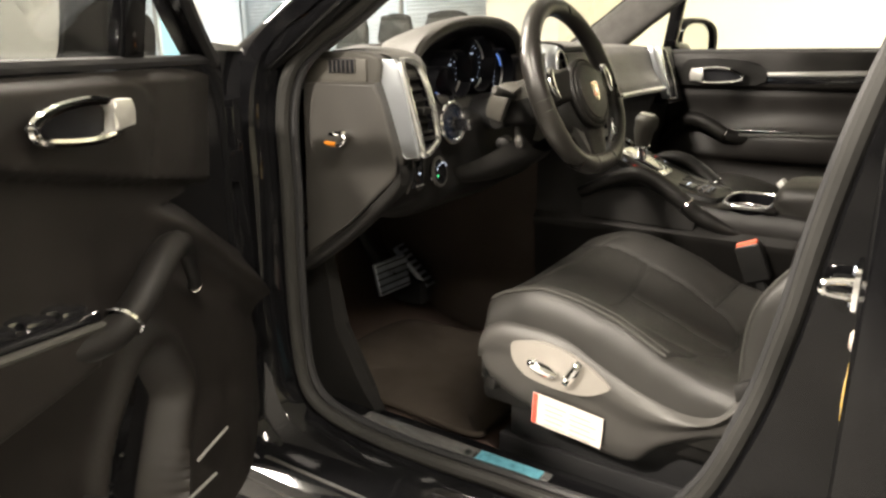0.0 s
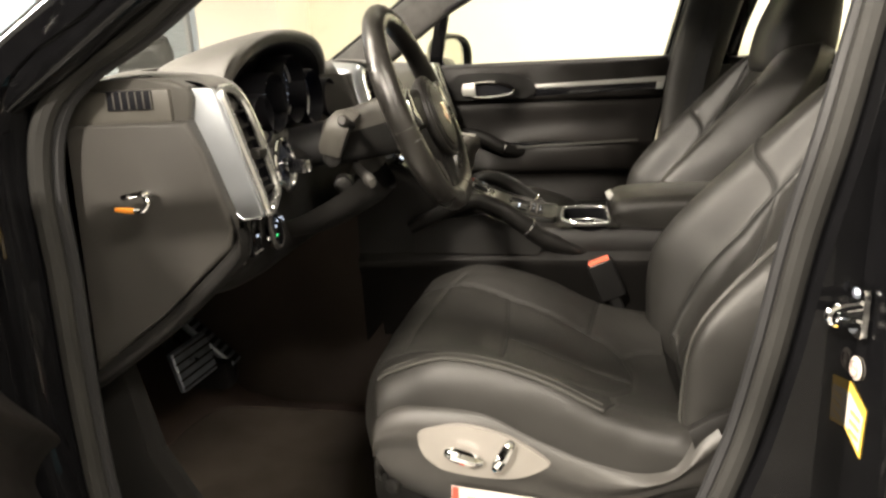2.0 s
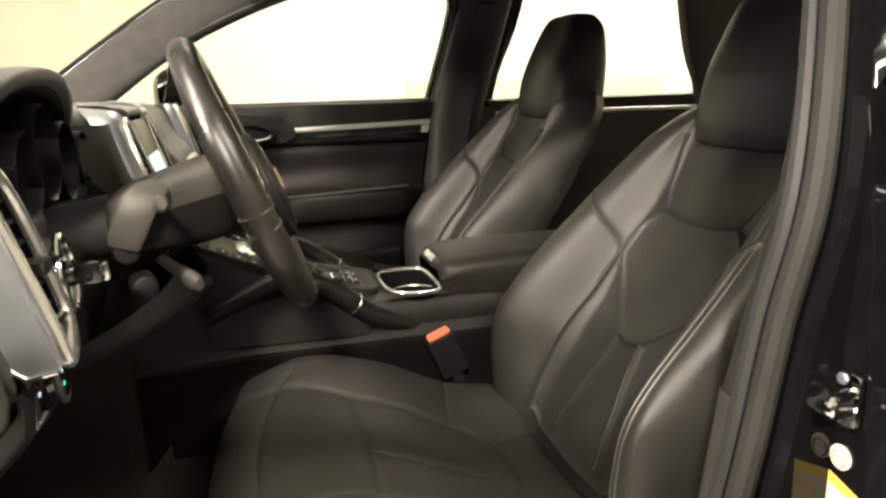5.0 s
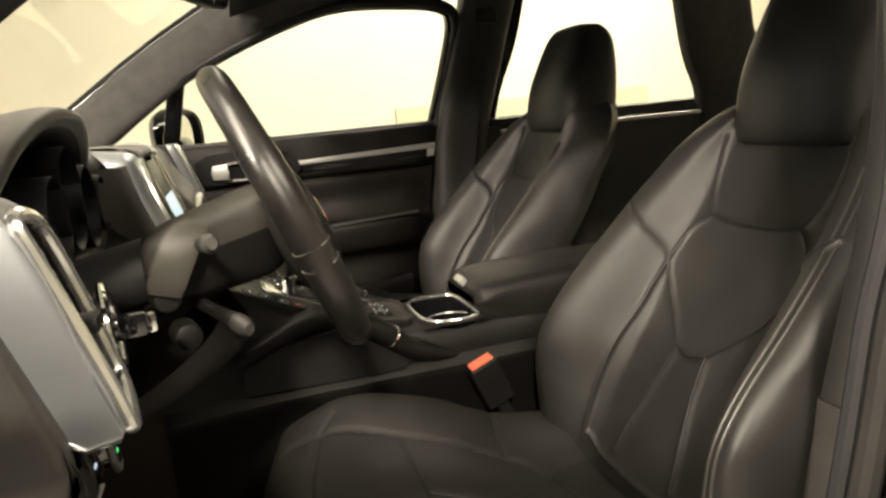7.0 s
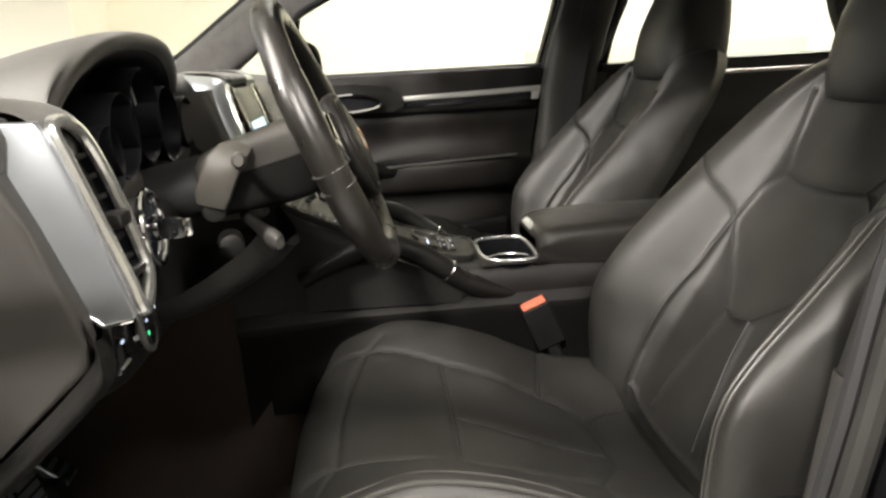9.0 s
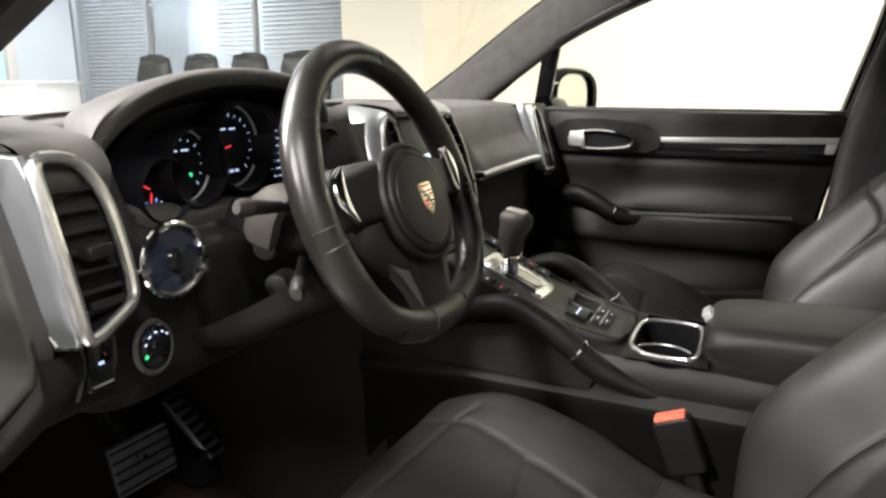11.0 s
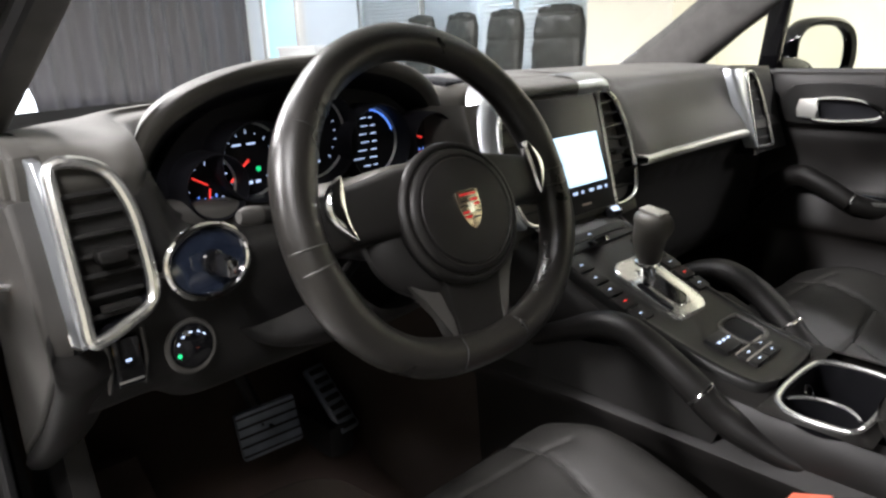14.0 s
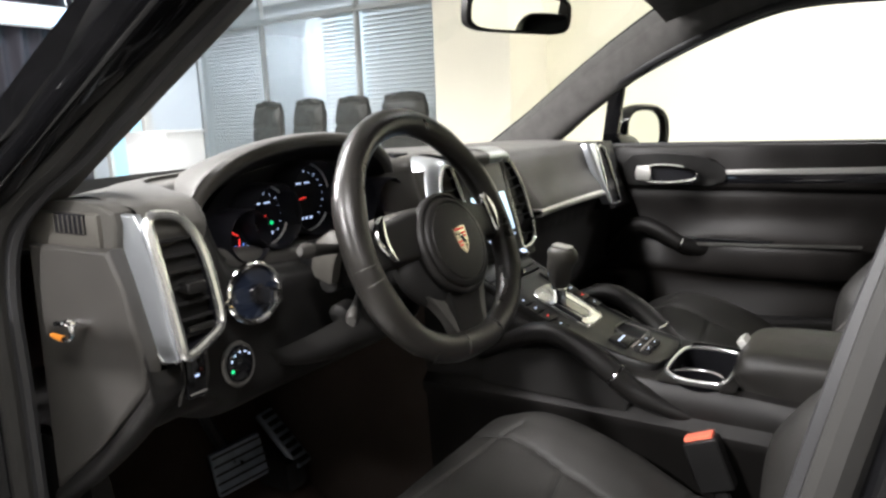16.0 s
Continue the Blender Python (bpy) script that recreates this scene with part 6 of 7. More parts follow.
SX = -0.008
bm = BM()
rows = []
for z in (0.965, 1.0, 1.06, 1.12, 1.165):
    rows.append([(SX - 0.225, 0.300, z), (SX - 0.190, ys(z) + 0.03, z), (SX - 0.172, ys(z) + 0.010, z), (SX, ys(z) + 0.006, z), (SX + 0.150, ys(z) + 0.010, z), (SX + 0.160, ys(z) + 0.03, z), (SX + 0.165, 0.290, z)])
Surf(rows).mesh(bm, 20, 30)
part("centre_panel", bm, DASH, dash, smooth=60)
for m in (-1, 1):
    # outline, counted outwards from the middle of the stack
    P = [(0.097, 1.158), (0.108, 1.167), (0.126, 1.165), (0.148, 1.140), (0.160, 1.095), (0.160, 1.050), (0.150, 1.012), (0.138, 0.996), (0.112, 0.988), (0.086, 0.986), (0.080, 0.993), (0.086, 1.05), (0.092, 1.11)]
    C = cat([(SX + m * x, ys(z) - 0.006, z) for x, z in P], 78, closed=True)
    bm = BM()
    tube(bm, C, 0.0042, 10, closed=True)
    fr = part("centre_vent_loop", bm, BRIGHT, dash, "chrome frame of a tall centre vent")
    bm = BM()
    prism(bm, [p + Vector((0, 0.016, 0)) for p in C], (0, 0.008, 0))
    grid(bm, [C, [p + Vector((0, 0.018, 0)) for p in C]], wrap=True)
    part("vent_duct", bm, DIAL, fr)
    for k in range(8):
        z = 1.146 - 0.0195 * k
        xi = float(np.interp(z, (0.99, 1.05, 1.11, 1.16), (0.082, 0.087, 0.093, 0.098))) + 0.003
        xo = float(np.interp(z, (0.99, 1.01, 1.05, 1.095, 1.14, 1.165), (0.118, 0.148, 0.159, 0.159, 0.147, 0.124))) - 0.003
        bm = BM()
        box(bm, SX + m * (xi if m > 0 else xo), SX + m * (xo if m > 0 else xi), ys(z) - 0.003, ys(z) + 0.012, z - 0.002, z + 0.002, 0.001, M=Matrix.Translation((0, ys(z), z)) @ pose(0, 0, 0, -20, 0, 0) @ Matrix.Translation((0, -ys(z), -z)))
        part("louvre", bm, PLASTIC, fr)
    bm = BM()
    box(bm, SX + m * 0.126 - 0.013, SX + m * 0.126 + 0.013, ys(1.065) - 0.006, ys(1.065) + 0.008, 1.060, 1.071, 0.003)
    part("vent_slider", bm, PLASTIC, fr)
    # silver shoulder: wide beside the driver's vent, a short cap over the other
    bm = BM()
    rows = []
    if m < 0:
        outer = [(0.086, 1.179), (0.108, 1.183), (0.138, 1.181), (0.166, 1.162), (0.181, 1.115), (0.180, 1.06), (0.166, 1.012), (0.150, 0.988)]
        inner = [(0.092, 1.163), (0.107, 1.171), (0.128, 1.169), (0.152, 1.143), (0.164, 1.097), (0.164, 1.050), (0.154, 1.010), (0.140, 0.994)]
        for (xo, zo), (xi, zi) in zip(outer, inner):
            back = 0.050 if zi > 1.15 else 0.034
            rows.append([(SX - xo, ys(zo) + back, zo + (0.005 if zi > 1.15 else 0)), (SX - xo, ys(zo) + 0.012, zo), (SX - xo * 0.6 - xi * 0.4, ys(zo) - 0.002, zo * 0.6 + zi * 0.4), (SX - xi, ys(zi) - 0.005, zi)])
    else:
        for x in np.linspace(0.044, 0.128, 8):
            e = max(0.0, (x - 0.105) / 0.023)
            rows.append([(SX + x, 0.272, 1.1935), (SX + x, 0.240, 1.192), (SX + x, 0.219, 1.186 - 0.004 * e), (SX + x, 0.2105, 1.177 - 0.005 * e), (SX + x, ys(1.162) - 0.007, 1.163 - 0.003 * e)])
    Surf(rows).mesh(bm, 40, 14)
    part("centre_vent_cheek", bm, SILVER, dash, "satin silver vent surround", smooth=60)
bm = BM()
box(bm, SX - 0.086, SX + 0.086, 0.0, 0.020, -0.012, 0.172, 0.004, M=Matrix.Translation((0, 0.160, 1.000)) @ pose(0, 0, 0, -17.7, 0, 0))
disp = part("display_housing", bm, DECK, dash, "satin black infotainment screen housing")
MS = Matrix.Translation((0, 0.160, 1.000)) @ pose(0, 0, 0, -17.7, 0, 0)
bm = BM()
box(bm, SX - 0.067, SX + 0.067, -0.0012, 0.0, 0.032, 0.110, 0.0, M=MS)
part("display", bm, SCREEN, disp, "lit white screen")
bm = BM()
for k in range(7):
    box(bm, SX - 0.068 + 0.021 * k, SX - 0.068 + 0.021 * k + (0.010 if k % 3 else 0.005), -0.0012, 0.0, 0.019, 0.0235, 0.0, M=MS)
part("display_icons", bm, GLOW_WHITE, disp)
bm = BM()
box(bm, SX - 0.010, SX + 0.012, -0.001, 0.0, 0.000, 0.003, 0.0, M=MS)
part("print", bm, LABEL_GREY, disp)
# passenger's end vent: a slanted silver frame with louvres
ye = lambda z: 0.145 + 0.32 * (z - 1.0)
P = [(0.606, 1.150), (0.616, 1.164), (0.636, 1.165), (0.654, 1.150), (0.662, 1.115), (0.664, 1.06), (0.662, 1.020), (0.652, 1.013), (0.592, 1.015), (0.584, 1.024), (0.592, 1.07)]
bm = BM()
C = cat([(x, ye(z), z) for x, z in P], 66, closed=True)
tube(bm, C, 0.0042, 10, closed=True)
fr = part("end_vent_loop", bm, BRIGHT, dash, "silver frame of the passenger end vent")
bm = BM()
prism(bm, [p + Vector((0, 0.016, 0)) for p in C], (0, 0.010, 0))
grid(bm, [C, [p + Vector((0, 0.018, 0)) for p in C]], wrap=True)
part("vent_duct", bm, DIAL, fr)
for k in range(7):
    z = 1.148 - 0.0195 * k
    bm = BM()
    xa = float(np.interp(z, (1.015, 1.03, 1.07, 1.15), (0.590, 0.586, 0.592, 0.606)))
    xb = float(np.interp(z, (1.013, 1.06, 1.115, 1.15), (0.660, 0.664, 0.662, 0.654)))
    box(bm, xa + 0.003, xb - 0.003, ye(z) + 0.001, ye(z) + 0.014, z - 0.002, z + 0.002, 0.001, M=Matrix.Translation((0, ye(z), z)) @ pose(0, 0, 0, -20, 0, 0) @ Matrix.Translation((0, -ye(z), -z)))
    part("louvre", bm, PLASTIC, fr)
bm = BM()
rows = []
for x0, x1, z in ((0.562, 0.610, 1.175), (0.560, 0.604, 1.162), (0.561, 0.600, 1.140), (0.565, 0.594, 1.10), (0.570, 0.589, 1.06), (0.576, 0.583, 1.026), (0.580, 0.585, 1.014)):
    rows.append([(x0 - 0.004, ye(z) + 0.022, z), (x0, ye(z) + 0.005, z), (x0 * 0.6 + x1 * 0.4, ye(z) - 0.003, z), (x1, ye(z) - 0.001, z)])
Surf(rows).mesh(bm, 30, 12)
part("end_vent_cheek", bm, SILVER, dash, "satin silver vent surround", smooth=60)
bm = BM()
prism(bm, [(x, ye(z) + 0.006, z) for x, z in ((0.60, 1.174), (0.745, 1.174), (0.745, 1.0), (0.58, 1.0))], (0, 0.09, 0), 0.006)
part("end_filler", bm, PLASTIC, dash)
# speaker and demister grille in the pad: a row of slots that runs back beside the hood
for k in range(8):
    bm = BM()
    c = Vector((-0.150 + 0.012 * k, 0.300 + 0.025 * k, 1.1915))
    box(bm, -0.030, 0.030, -0.0055, 0.0055, -0.003, 0.003, 0.002, M=Matrix.Translation(c) @ pose(0, 0, 0, 0, 0, 12))
    part("demister_slat", bm, DIAL, dash)
# leather brow over the screen
bm = BM()
rows = []
for x in np.linspace(SX - 0.100, SX + 0.094, 8):
    rows.append([(x, 0.30, 1.192), (x, 0.255, 1.190), (x, 0.226, 1.186), (x, 0.2135, 1.181), (x, 0.2115, 1.174), (x, 0.217, 1.169), (x, 0.25, 1.166)])
Surf(rows).mesh(bm, 16, 30)
part("screen_brow", bm, DASH, dash, "leather brow over the screen", smooth=60)

# ---- steering wheel ----
WC, TILT = Vector((-0.428, 0.037, 1.099)), radians(21.5)
E1, E2, EN = Vector((1, 0, 0)), Vector((0, math.sin(TILT), math.cos(TILT))), Vector((0, -math.cos(TILT), math.sin(TILT)))


def wp(a, b, h=0.0):
    return WC + E1 * a + E2 * b + EN * h


def rim_r(a):
    """The rim's radius: a circle, flattened at the bottom."""
    return 0.1655 - 0.018 * max(0.0, -math.sin(a)) ** 5


wheel = thing("steering_wheel", WC, "black leather three-spoke steering wheel with a crest badge", "steering wheel")
bm = BM()
RA = [2 * math.pi * k / 128 for k in range(128)]
# thicker where the thumbs rest at ten and two
tube(bm, [wp(rim_r(a) * math.cos(a), rim_r(a) * math.sin(a)) for a in RA], [0.0172 + 0.0022 * math.exp(-((abs(math.cos(a)) - 0.93) / 0.10) ** 2) for a in RA], 16, closed=True, flat=1.10)
rimob = part("rim", bm, WHEEL_LEATHER, wheel, "leather wrapped rim")
for deg in (184, 190.5, -4, 2.5, 33, 147, 254, 286):
    a = radians(deg)
    bm = BM()
    bright = abs(math.cos(a)) > 0.95
    ring(bm, wp(rim_r(a) * math.cos(a), rim_r(a) * math.sin(a)), E1 * -math.sin(a) + E2 * math.cos(a), 0.0192 if bright else 0.0182, 0.0011 if bright else 0.0008, 24, 6)
    part("rim_joint", bm, PIPING if bright else SEAM, rimob)
HA, HB = -0.002, -0.0145
# side spokes: flat leather wings that widen towards the hub
for sd in (-1, 1):
    bm = BM()
    rows = []
    for a, zt, zb, h in ((0.030, 0.040, -0.030, 0.020), (0.055, 0.041, -0.027, 0.021), (0.085, 0.037, -0.023, 0.018), (0.115, 0.033, -0.022, 0.013), (0.135, 0.031, -0.024, 0.010), (0.152, 0.033, -0.028, 0.008), (0.163, 0.036, -0.032, 0.004)):
        n = 12
        rows.append([wp(sd * a, zb + (zt - zb) * (0.5 - 0.5 * math.cos(math.pi * q / n)), h - 0.022 * (abs(2 * q / n - 1)) ** 4) for q in range(n + 1)] + [wp(sd * a, zt - 0.004, -0.012), wp(sd * a, zb + 0.004, -0.012)])
    Surf(rows, wrap=True).mesh(bm, 30, 60, cap=True)
    part("spoke", bm, LEATHER_SMOOTH, wheel, "black side spoke", smooth=60)
# cover behind the hub, and the forked lower spoke
bm = BM()
rows = []
for f, h in ((0.35, -0.030), (0.80, -0.026), (1.0, -0.016), (1.02, -0.006), (0.95, 0.004), (0.80, 0.010), (0.5, 0.012), (0.05, 0.012)):
    rows.append([wp(HA + 0.098 * f * math.copysign(abs(math.cos(a)) ** 0.8, math.cos(a)), -0.024 + 0.066 * f * math.sin(a), h) for a in [2 * math.pi * k / 48 for k in range(48)]])
grid(bm, rows, wrap=True, cap=True)
part("hub_back_cover", bm, PLASTIC, wheel, "dark plastic cover behind the hub")
bm = BM()
rows = []
for b, w, h in ((-0.066, 0.040, 0.010), (-0.085, 0.036, 0.008), (-0.105, 0.033, 0.004), (-0.125, 0.031, 0.002), (-0.146, 0.033, 0.0)):
    rows.append([wp(HA + w * q, b, h + d) for q, d in ((-1, -0.010), (-1, 0.001), (-0.86, 0.004), (0, 0.005), (0.86, 0.004), (1, 0.001), (1, -0.010), (0, -0.013))])
Surf(rows, wrap=True).mesh(bm, 14, 40, cap=True)
part("lower_spoke", bm, LEATHER_SMOOTH, wheel, "black lower spoke", smooth=60)
for sd in (-1, 1):
    bm = BM()
    prism(bm, [wp(HA + sd * a, b, -0.010) for a, b in ((0.074, -0.068), (0.060, -0.084), (0.046, -0.105), (0.038, -0.134), (0.031, -0.140), (0.033, -0.110), (0.038, -0.086), (0.044, -0.072))], EN * 0.014, 0.003)
    part("spoke_insert", bm, PLASTIC_GREY, wheel, "grey plastic spoke insert")
# airbag cover: a raised disc with an outer gap and an inner groove
bm = BM()
rows = []
for f, h in ((0.92, 0.004), (1.0, 0.012), (1.02, 0.0215), (1.0, 0.0245), (0.965, 0.0262), (0.94, 0.0262), (0.925, 0.0235), (0.905, 0.0235), (0.89, 0.0275), (0.86, 0.0295), (0.80, 0.0305), (0.785, 0.0292), (0.765, 0.0292), (0.75, 0.0312), (0.6, 0.0330), (0.3, 0.0342), (0.05, 0.0345)):
    rows.append([wp(HA + 0.0735 * f * math.cos(a), HB + 0.0685 * f * math.sin(a), h) for a in [2 * math.pi * k / 64 for k in range(64)]])
grid(bm, rows, wrap=True, cap=True)
hub = part("airbag_cover", bm, LEATHER_SMOOTH, wheel, "round black airbag cover with a groove", smooth=50)


# crest: gold shield with red and black fields
def shield(f, h):
    return [wp(HA + 0.0145 * f * x, 0.0190 * f * y + HB, h) for x, y in ((-1, 0.92), (-0.5, 1.0), (0, 0.93), (0.5, 1.0), (1, 0.92), (0.98, 0.1), (0.82, -0.4), (0.45, -0.8), (0, -1.05), (-0.45, -0.8), (-0.82, -0.4), (-0.98, 0.1))]


bm = BM()
prism(bm, shield(1.0, 0.0340), EN * 0.0024, 0.0007)
part("crest", bm, GOLD, hub, "small gold, red and black shield")
for (x0, x1, y0, y1), m in (((0.12, 0.80, 0.12, 0.26), BADGE_RED), ((0.12, 0.80, 0.36, 0.50), BADGE_RED), ((-0.80, -0.12, -0.22, -0.08), BADGE_RED), ((-0.70, -0.12, -0.46, -0.32), BADGE_RED), ((-0.80, -0.12, 0.36, 0.46), BADGE_BLACK), ((-0.80, -0.12, 0.12, 0.22), BADGE_BLACK), ((0.15, 0.75, -0.24, -0.14), BADGE_BLACK), ((0.12, 0.55, -0.52, -0.42), BADGE_BLACK), ((-0.75, 0.75, 0.68, 0.82), BADGE_RED), ((-0.22, 0.22, -0.20, 0.30), CHROME)):
    bm = BM()
    prism(bm, [wp(HA + 0.0145 * x, 0.0190 * y + HB, 0.0364) for x, y in ((x0, y0), (x1, y0), (x1, y1), (x0, y1))], EN * (0.0005 if m is not CHROME else 0.0010))
    part("crest_field", bm, m, hub)
# chrome shift paddles: slim blades on the spokes beside the rim
for sd in (-1, 1):
    bm = BM()
    rows = []
    for t in np.linspace(0, 1, 12):
        w = 0.0014 + 0.0100 * math.sin(math.pi * t ** 0.8) ** 0.8
        c = (sd * (0.124 + 0.010 * math.sin(math.pi * t)), 0.042 - 0.058 * t)
        rows.append([wp(c[0] + sd * w * math.cos(q), c[1], 0.0135 + 0.0065 * math.sin(q)) for q in np.linspace(0, 2 * math.pi, 12, endpoint=False)])
    Surf(rows, wrap=True).mesh(bm, 24, 24, cap=True)
    part("shift_button", bm, CHROME, wheel, "chrome shift button")
# column shroud and stalks
bm = BM()
rows = []
for y, cz, w, h in ((0.050, 1.096, 0.044, 0.046), (0.065, 1.096, 0.056, 0.056), (0.10, 1.088, 0.060, 0.056), (0.15, 1.076, 0.062, 0.050), (0.185, 1.066, 0.060, 0.046), (0.195, 1.062, 0.050, 0.036)):
    rows.append((y, cz, w, h))


def shell(a0, a1, f):
    bm = BM()
    Surf([[(-0.432 + f * w * math.copysign(abs(math.cos(a)) ** 0.32, math.cos(a)), y, cz + f * h * math.copysign(abs(math.sin(a)) ** 0.38, math.sin(a)) * (0.75 if math.sin(a) > 0 else 1)) for a in np.linspace(a0, a1, 41)] for y, cz, w, h in rows]).mesh(bm, 24, 120)
    bmesh.ops.solidify(bm, geom=bm.faces[:], thickness=0.003)
    return bm


# The upper half's lighter colour carries the light that falls on it.
part("column_shroud", shell(0.0, math.pi, 1.0), SHROUD, wheel, "upper column cover, lightened in colour as if lit", smooth=60)
part("column_lower_cover", shell(math.pi - 0.12, 2 * math.pi + 0.12, 0.97), PLASTIC, wheel, "black lower column cover", smooth=60)
bm = BM()
cyl(bm, (-0.432, 0.19, 1.06), (0, 1, -0.2), 0.036, 0.09, 28)
part("column_tube", bm, RUBBER_BLACK, wheel)
bm = BM()
rows = []
for y, z, w in ((0.10, 0.985, 0.06), (0.13, 0.960, 0.10), (0.20, 0.925, 0.13), (0.27, 0.910, 0.13)):
    rows.append([(-0.432 - w, y + 0.02, z + 0.03), (-0.432 - w * 0.7, y, z), (-0.432, y - 0.008, z - 0.008), (-0.432 + w * 0.7, y, z), (-0.432 + w, y + 0.02, z + 0.03)])
Surf(rows).mesh(bm, 16, 24)
part("knee_cover", bm, PLASTIC, dash, smooth=60)
for tip, root, r, lab in (((-0.595, 0.122, 1.104), (-0.49, 0.140, 1.088), 0.0085, "indicator_stalk"), ((-0.535, 0.105, 1.006), (-0.46, 0.150, 1.022), 0.010, "cruise_stalk"), ((-0.25, 0.12, 1.09), (-0.37, 0.14, 1.08), 0.0085, "wiper_stalk")):
    bm = BM()
    a, b = Vector(tip), Vector(root)
    tube(bm, [b, b + (a - b) * 0.4, b + (a - b) * 0.8, a], [r * 0.75, r * 0.8, r, r * 1.05], 12, flat=0.75)
    st = part(lab, bm, PLASTIC, wheel, "black column stalk")
    bm = BM()
    d = (a - b).normalized()
    tube(bm, [a - d * 0.012, a + d * 0.004, a + d * 0.012], [r * 1.12, r * 1.12, r * 0.7], 12, flat=0.8)
    part("stalk_end", bm, PLASTIC_GREY, st)
bm = BM()
rows = []
for x, y, z, w, d in ((-0.478, 0.135, 1.112, 0.010, 0.008), (-0.500, 0.142, 1.108, 0.017, 0.010), (-0.514, 0.152, 1.096, 0.018, 0.010), (-0.514, 0.162, 1.076, 0.018, 0.010), (-0.508, 0.172, 1.056, 0.018, 0.010), (-0.504, 0.176, 1.044, 0.015, 0.008)):
    rows.append([(x + d * sx, y + w * sy, z + 0.3 * w * sy) for sx, sy in ((-1, -0.8), (-0.8, -1), (0.8, -1), (1, -0.8), (1, 0.8), (0.8, 1), (-0.8, 1), (-1, 0.8))])
grid(bm, rows, wrap=True, cap=True)
part("column_lever", bm, SHROUD, wheel, "flat charcoal column paddle", smooth=50)
for y, z in ((0.182, 1.038), (0.168, 0.994)):
    bm = BM()
    cyl(bm, (-0.470, y, z), (-1, -0.25, 0.0), 0.015, 0.034, 20, 0.005)
    part("stalk_socket", bm, PLASTIC, wheel, "round black stalk socket")

# ---- centre console ----
con = thing("centre_console", (XC, -0.1, 0.5), "black centre console with gear lever and grab handles", "centre console")


def zc(y):
    return float(np.interp(y, (-0.62, -0.30, -0.19, -0.15, -0.05, 0.06, 0.13, 0.20), (0.82, 0.838, 0.840, 0.842, 0.868, 0.918, 0.955, 1.00)))


bm = BM()
rows = []
for y in np.linspace(-0.66, 0.24, 24):
    z = zc(y)
    hw = 0.128 if y < 0.05 else 0.128 + 0.01 * (y - 0.05) / 0.15
    rows.append([(XC - hw + 0.012, y, 0.52), (XC - hw, y, 0.745), (XC - hw - 0.012, y, 0.760), (XC - hw - 0.012, y, 0.775), (XC - hw + 0.004, y, 0.79), (XC - hw + 0.004, y, z - 0.022), (XC - hw + 0.016, y, z - 0.005), (XC - hw + 0.03, y, z - 0.002), (XC, y, z - 0.001), (XC + hw - 0.03, y, z - 0.002), (XC + hw - 0.016, y, z - 0.005), (XC + hw - 0.004, y, z - 0.022), (XC + hw - 0.004, y, 0.79), (XC + hw + 0.012, y, 0.765), (XC + hw, y, 0.745), (XC + hw - 0.012, y, 0.52)])
grid(bm, rows, wrap=False)
cut = [f for f in bm.faces if f.calc_center_median().z > 0.8 and -0.30 < f.calc_center_median().y < -0.185 and abs(f.calc_center_median().x - XC) < 0.10]
bmesh.ops.delete(bm, geom=cut, context="FACES")
part("console_body", bm, LEATHER_SMOOTH, con, "black leather covered console", smooth=40)
for s in (-1, 1):
    bm = BM()
    prism(bm, [(XC + s * 0.132, y, z) for y, z in ((-0.66, 0.43), (-0.66, 0.60), (0.20, 0.60), (0.21, 0.96), (0.60, 1.0), (0.80, 1.0), (0.80, 0.60), (0.60, 0.43))], (-s * 0.03, 0, 0), 0.01)
    part("tunnel_trim", bm, CARPET_DARK, con, "dark carpeted tunnel side")
bm = BM()
rows = []
for y, w in ((-0.178, 0.045), (-0.172, 0.066), (-0.155, 0.076), (-0.10, 0.081), (0.0, 0.088), (0.08, 0.096), (0.13, 0.10), (0.15, 0.10)):
    z = zc(y) + 0.006
    rows.append([(XC - w - 0.010, y, z - 0.02), (XC - w - 0.006, y, z + 0.001), (XC - w + 0.002, y, z + 0.004), (XC - w + 0.010, y, z), (XC, y, z - 0.001), (XC + w - 0.010, y, z), (XC + w - 0.002, y, z + 0.004), (XC + w + 0.006, y, z + 0.001), (XC + w + 0.010, y, z - 0.02)])
Surf(rows).mesh(bm, 40, 36)
part("control_panel", bm, DECK, con, "raised black switch panel", smooth=60)


def on_deck(x, y, h=0.0):
    e = 0.01
    n = Vector((0, zc(y - e) - zc(y + e), 2 * e)).normalized()
    return Vector((x, y, zc(y) + 0.006)) + n * h


def deck_box(bm, x0, x1, y0, y1, h, bev=0.0015, h0=-0.004):
    c = on_deck((x0 + x1) / 2, (y0 + y1) / 2)
    e = 0.01
    yy = (y0 + y1) / 2
    ang = math.degrees(math.atan2(zc(yy + e) - zc(yy - e), 2 * e))
    L = (y1 - y0) / 2 / math.cos(radians(ang))
    box(bm, -(x1 - x0) / 2, (x1 - x0) / 2, -L, L, h0, h, bev, M=Matrix.Translation(c) @ pose(0, 0, 0, ang, 0, 0))


def deck_pad(x0, x1, y0, y1, r, h):
    """A rounded outline lying on the deck."""
    out = []
    for cx, cy, a0 in ((x1 - r, y1 - r, 0), (x0 + r, y1 - r, 90), (x0 + r, y0 + r, 180), (x1 - r, y0 + r, 270)):
        for k in range(7):
            a = radians(a0 + 15 * k)
            out.append(on_deck(cx + r * math.cos(a), cy + r * math.sin(a), h))
    return out


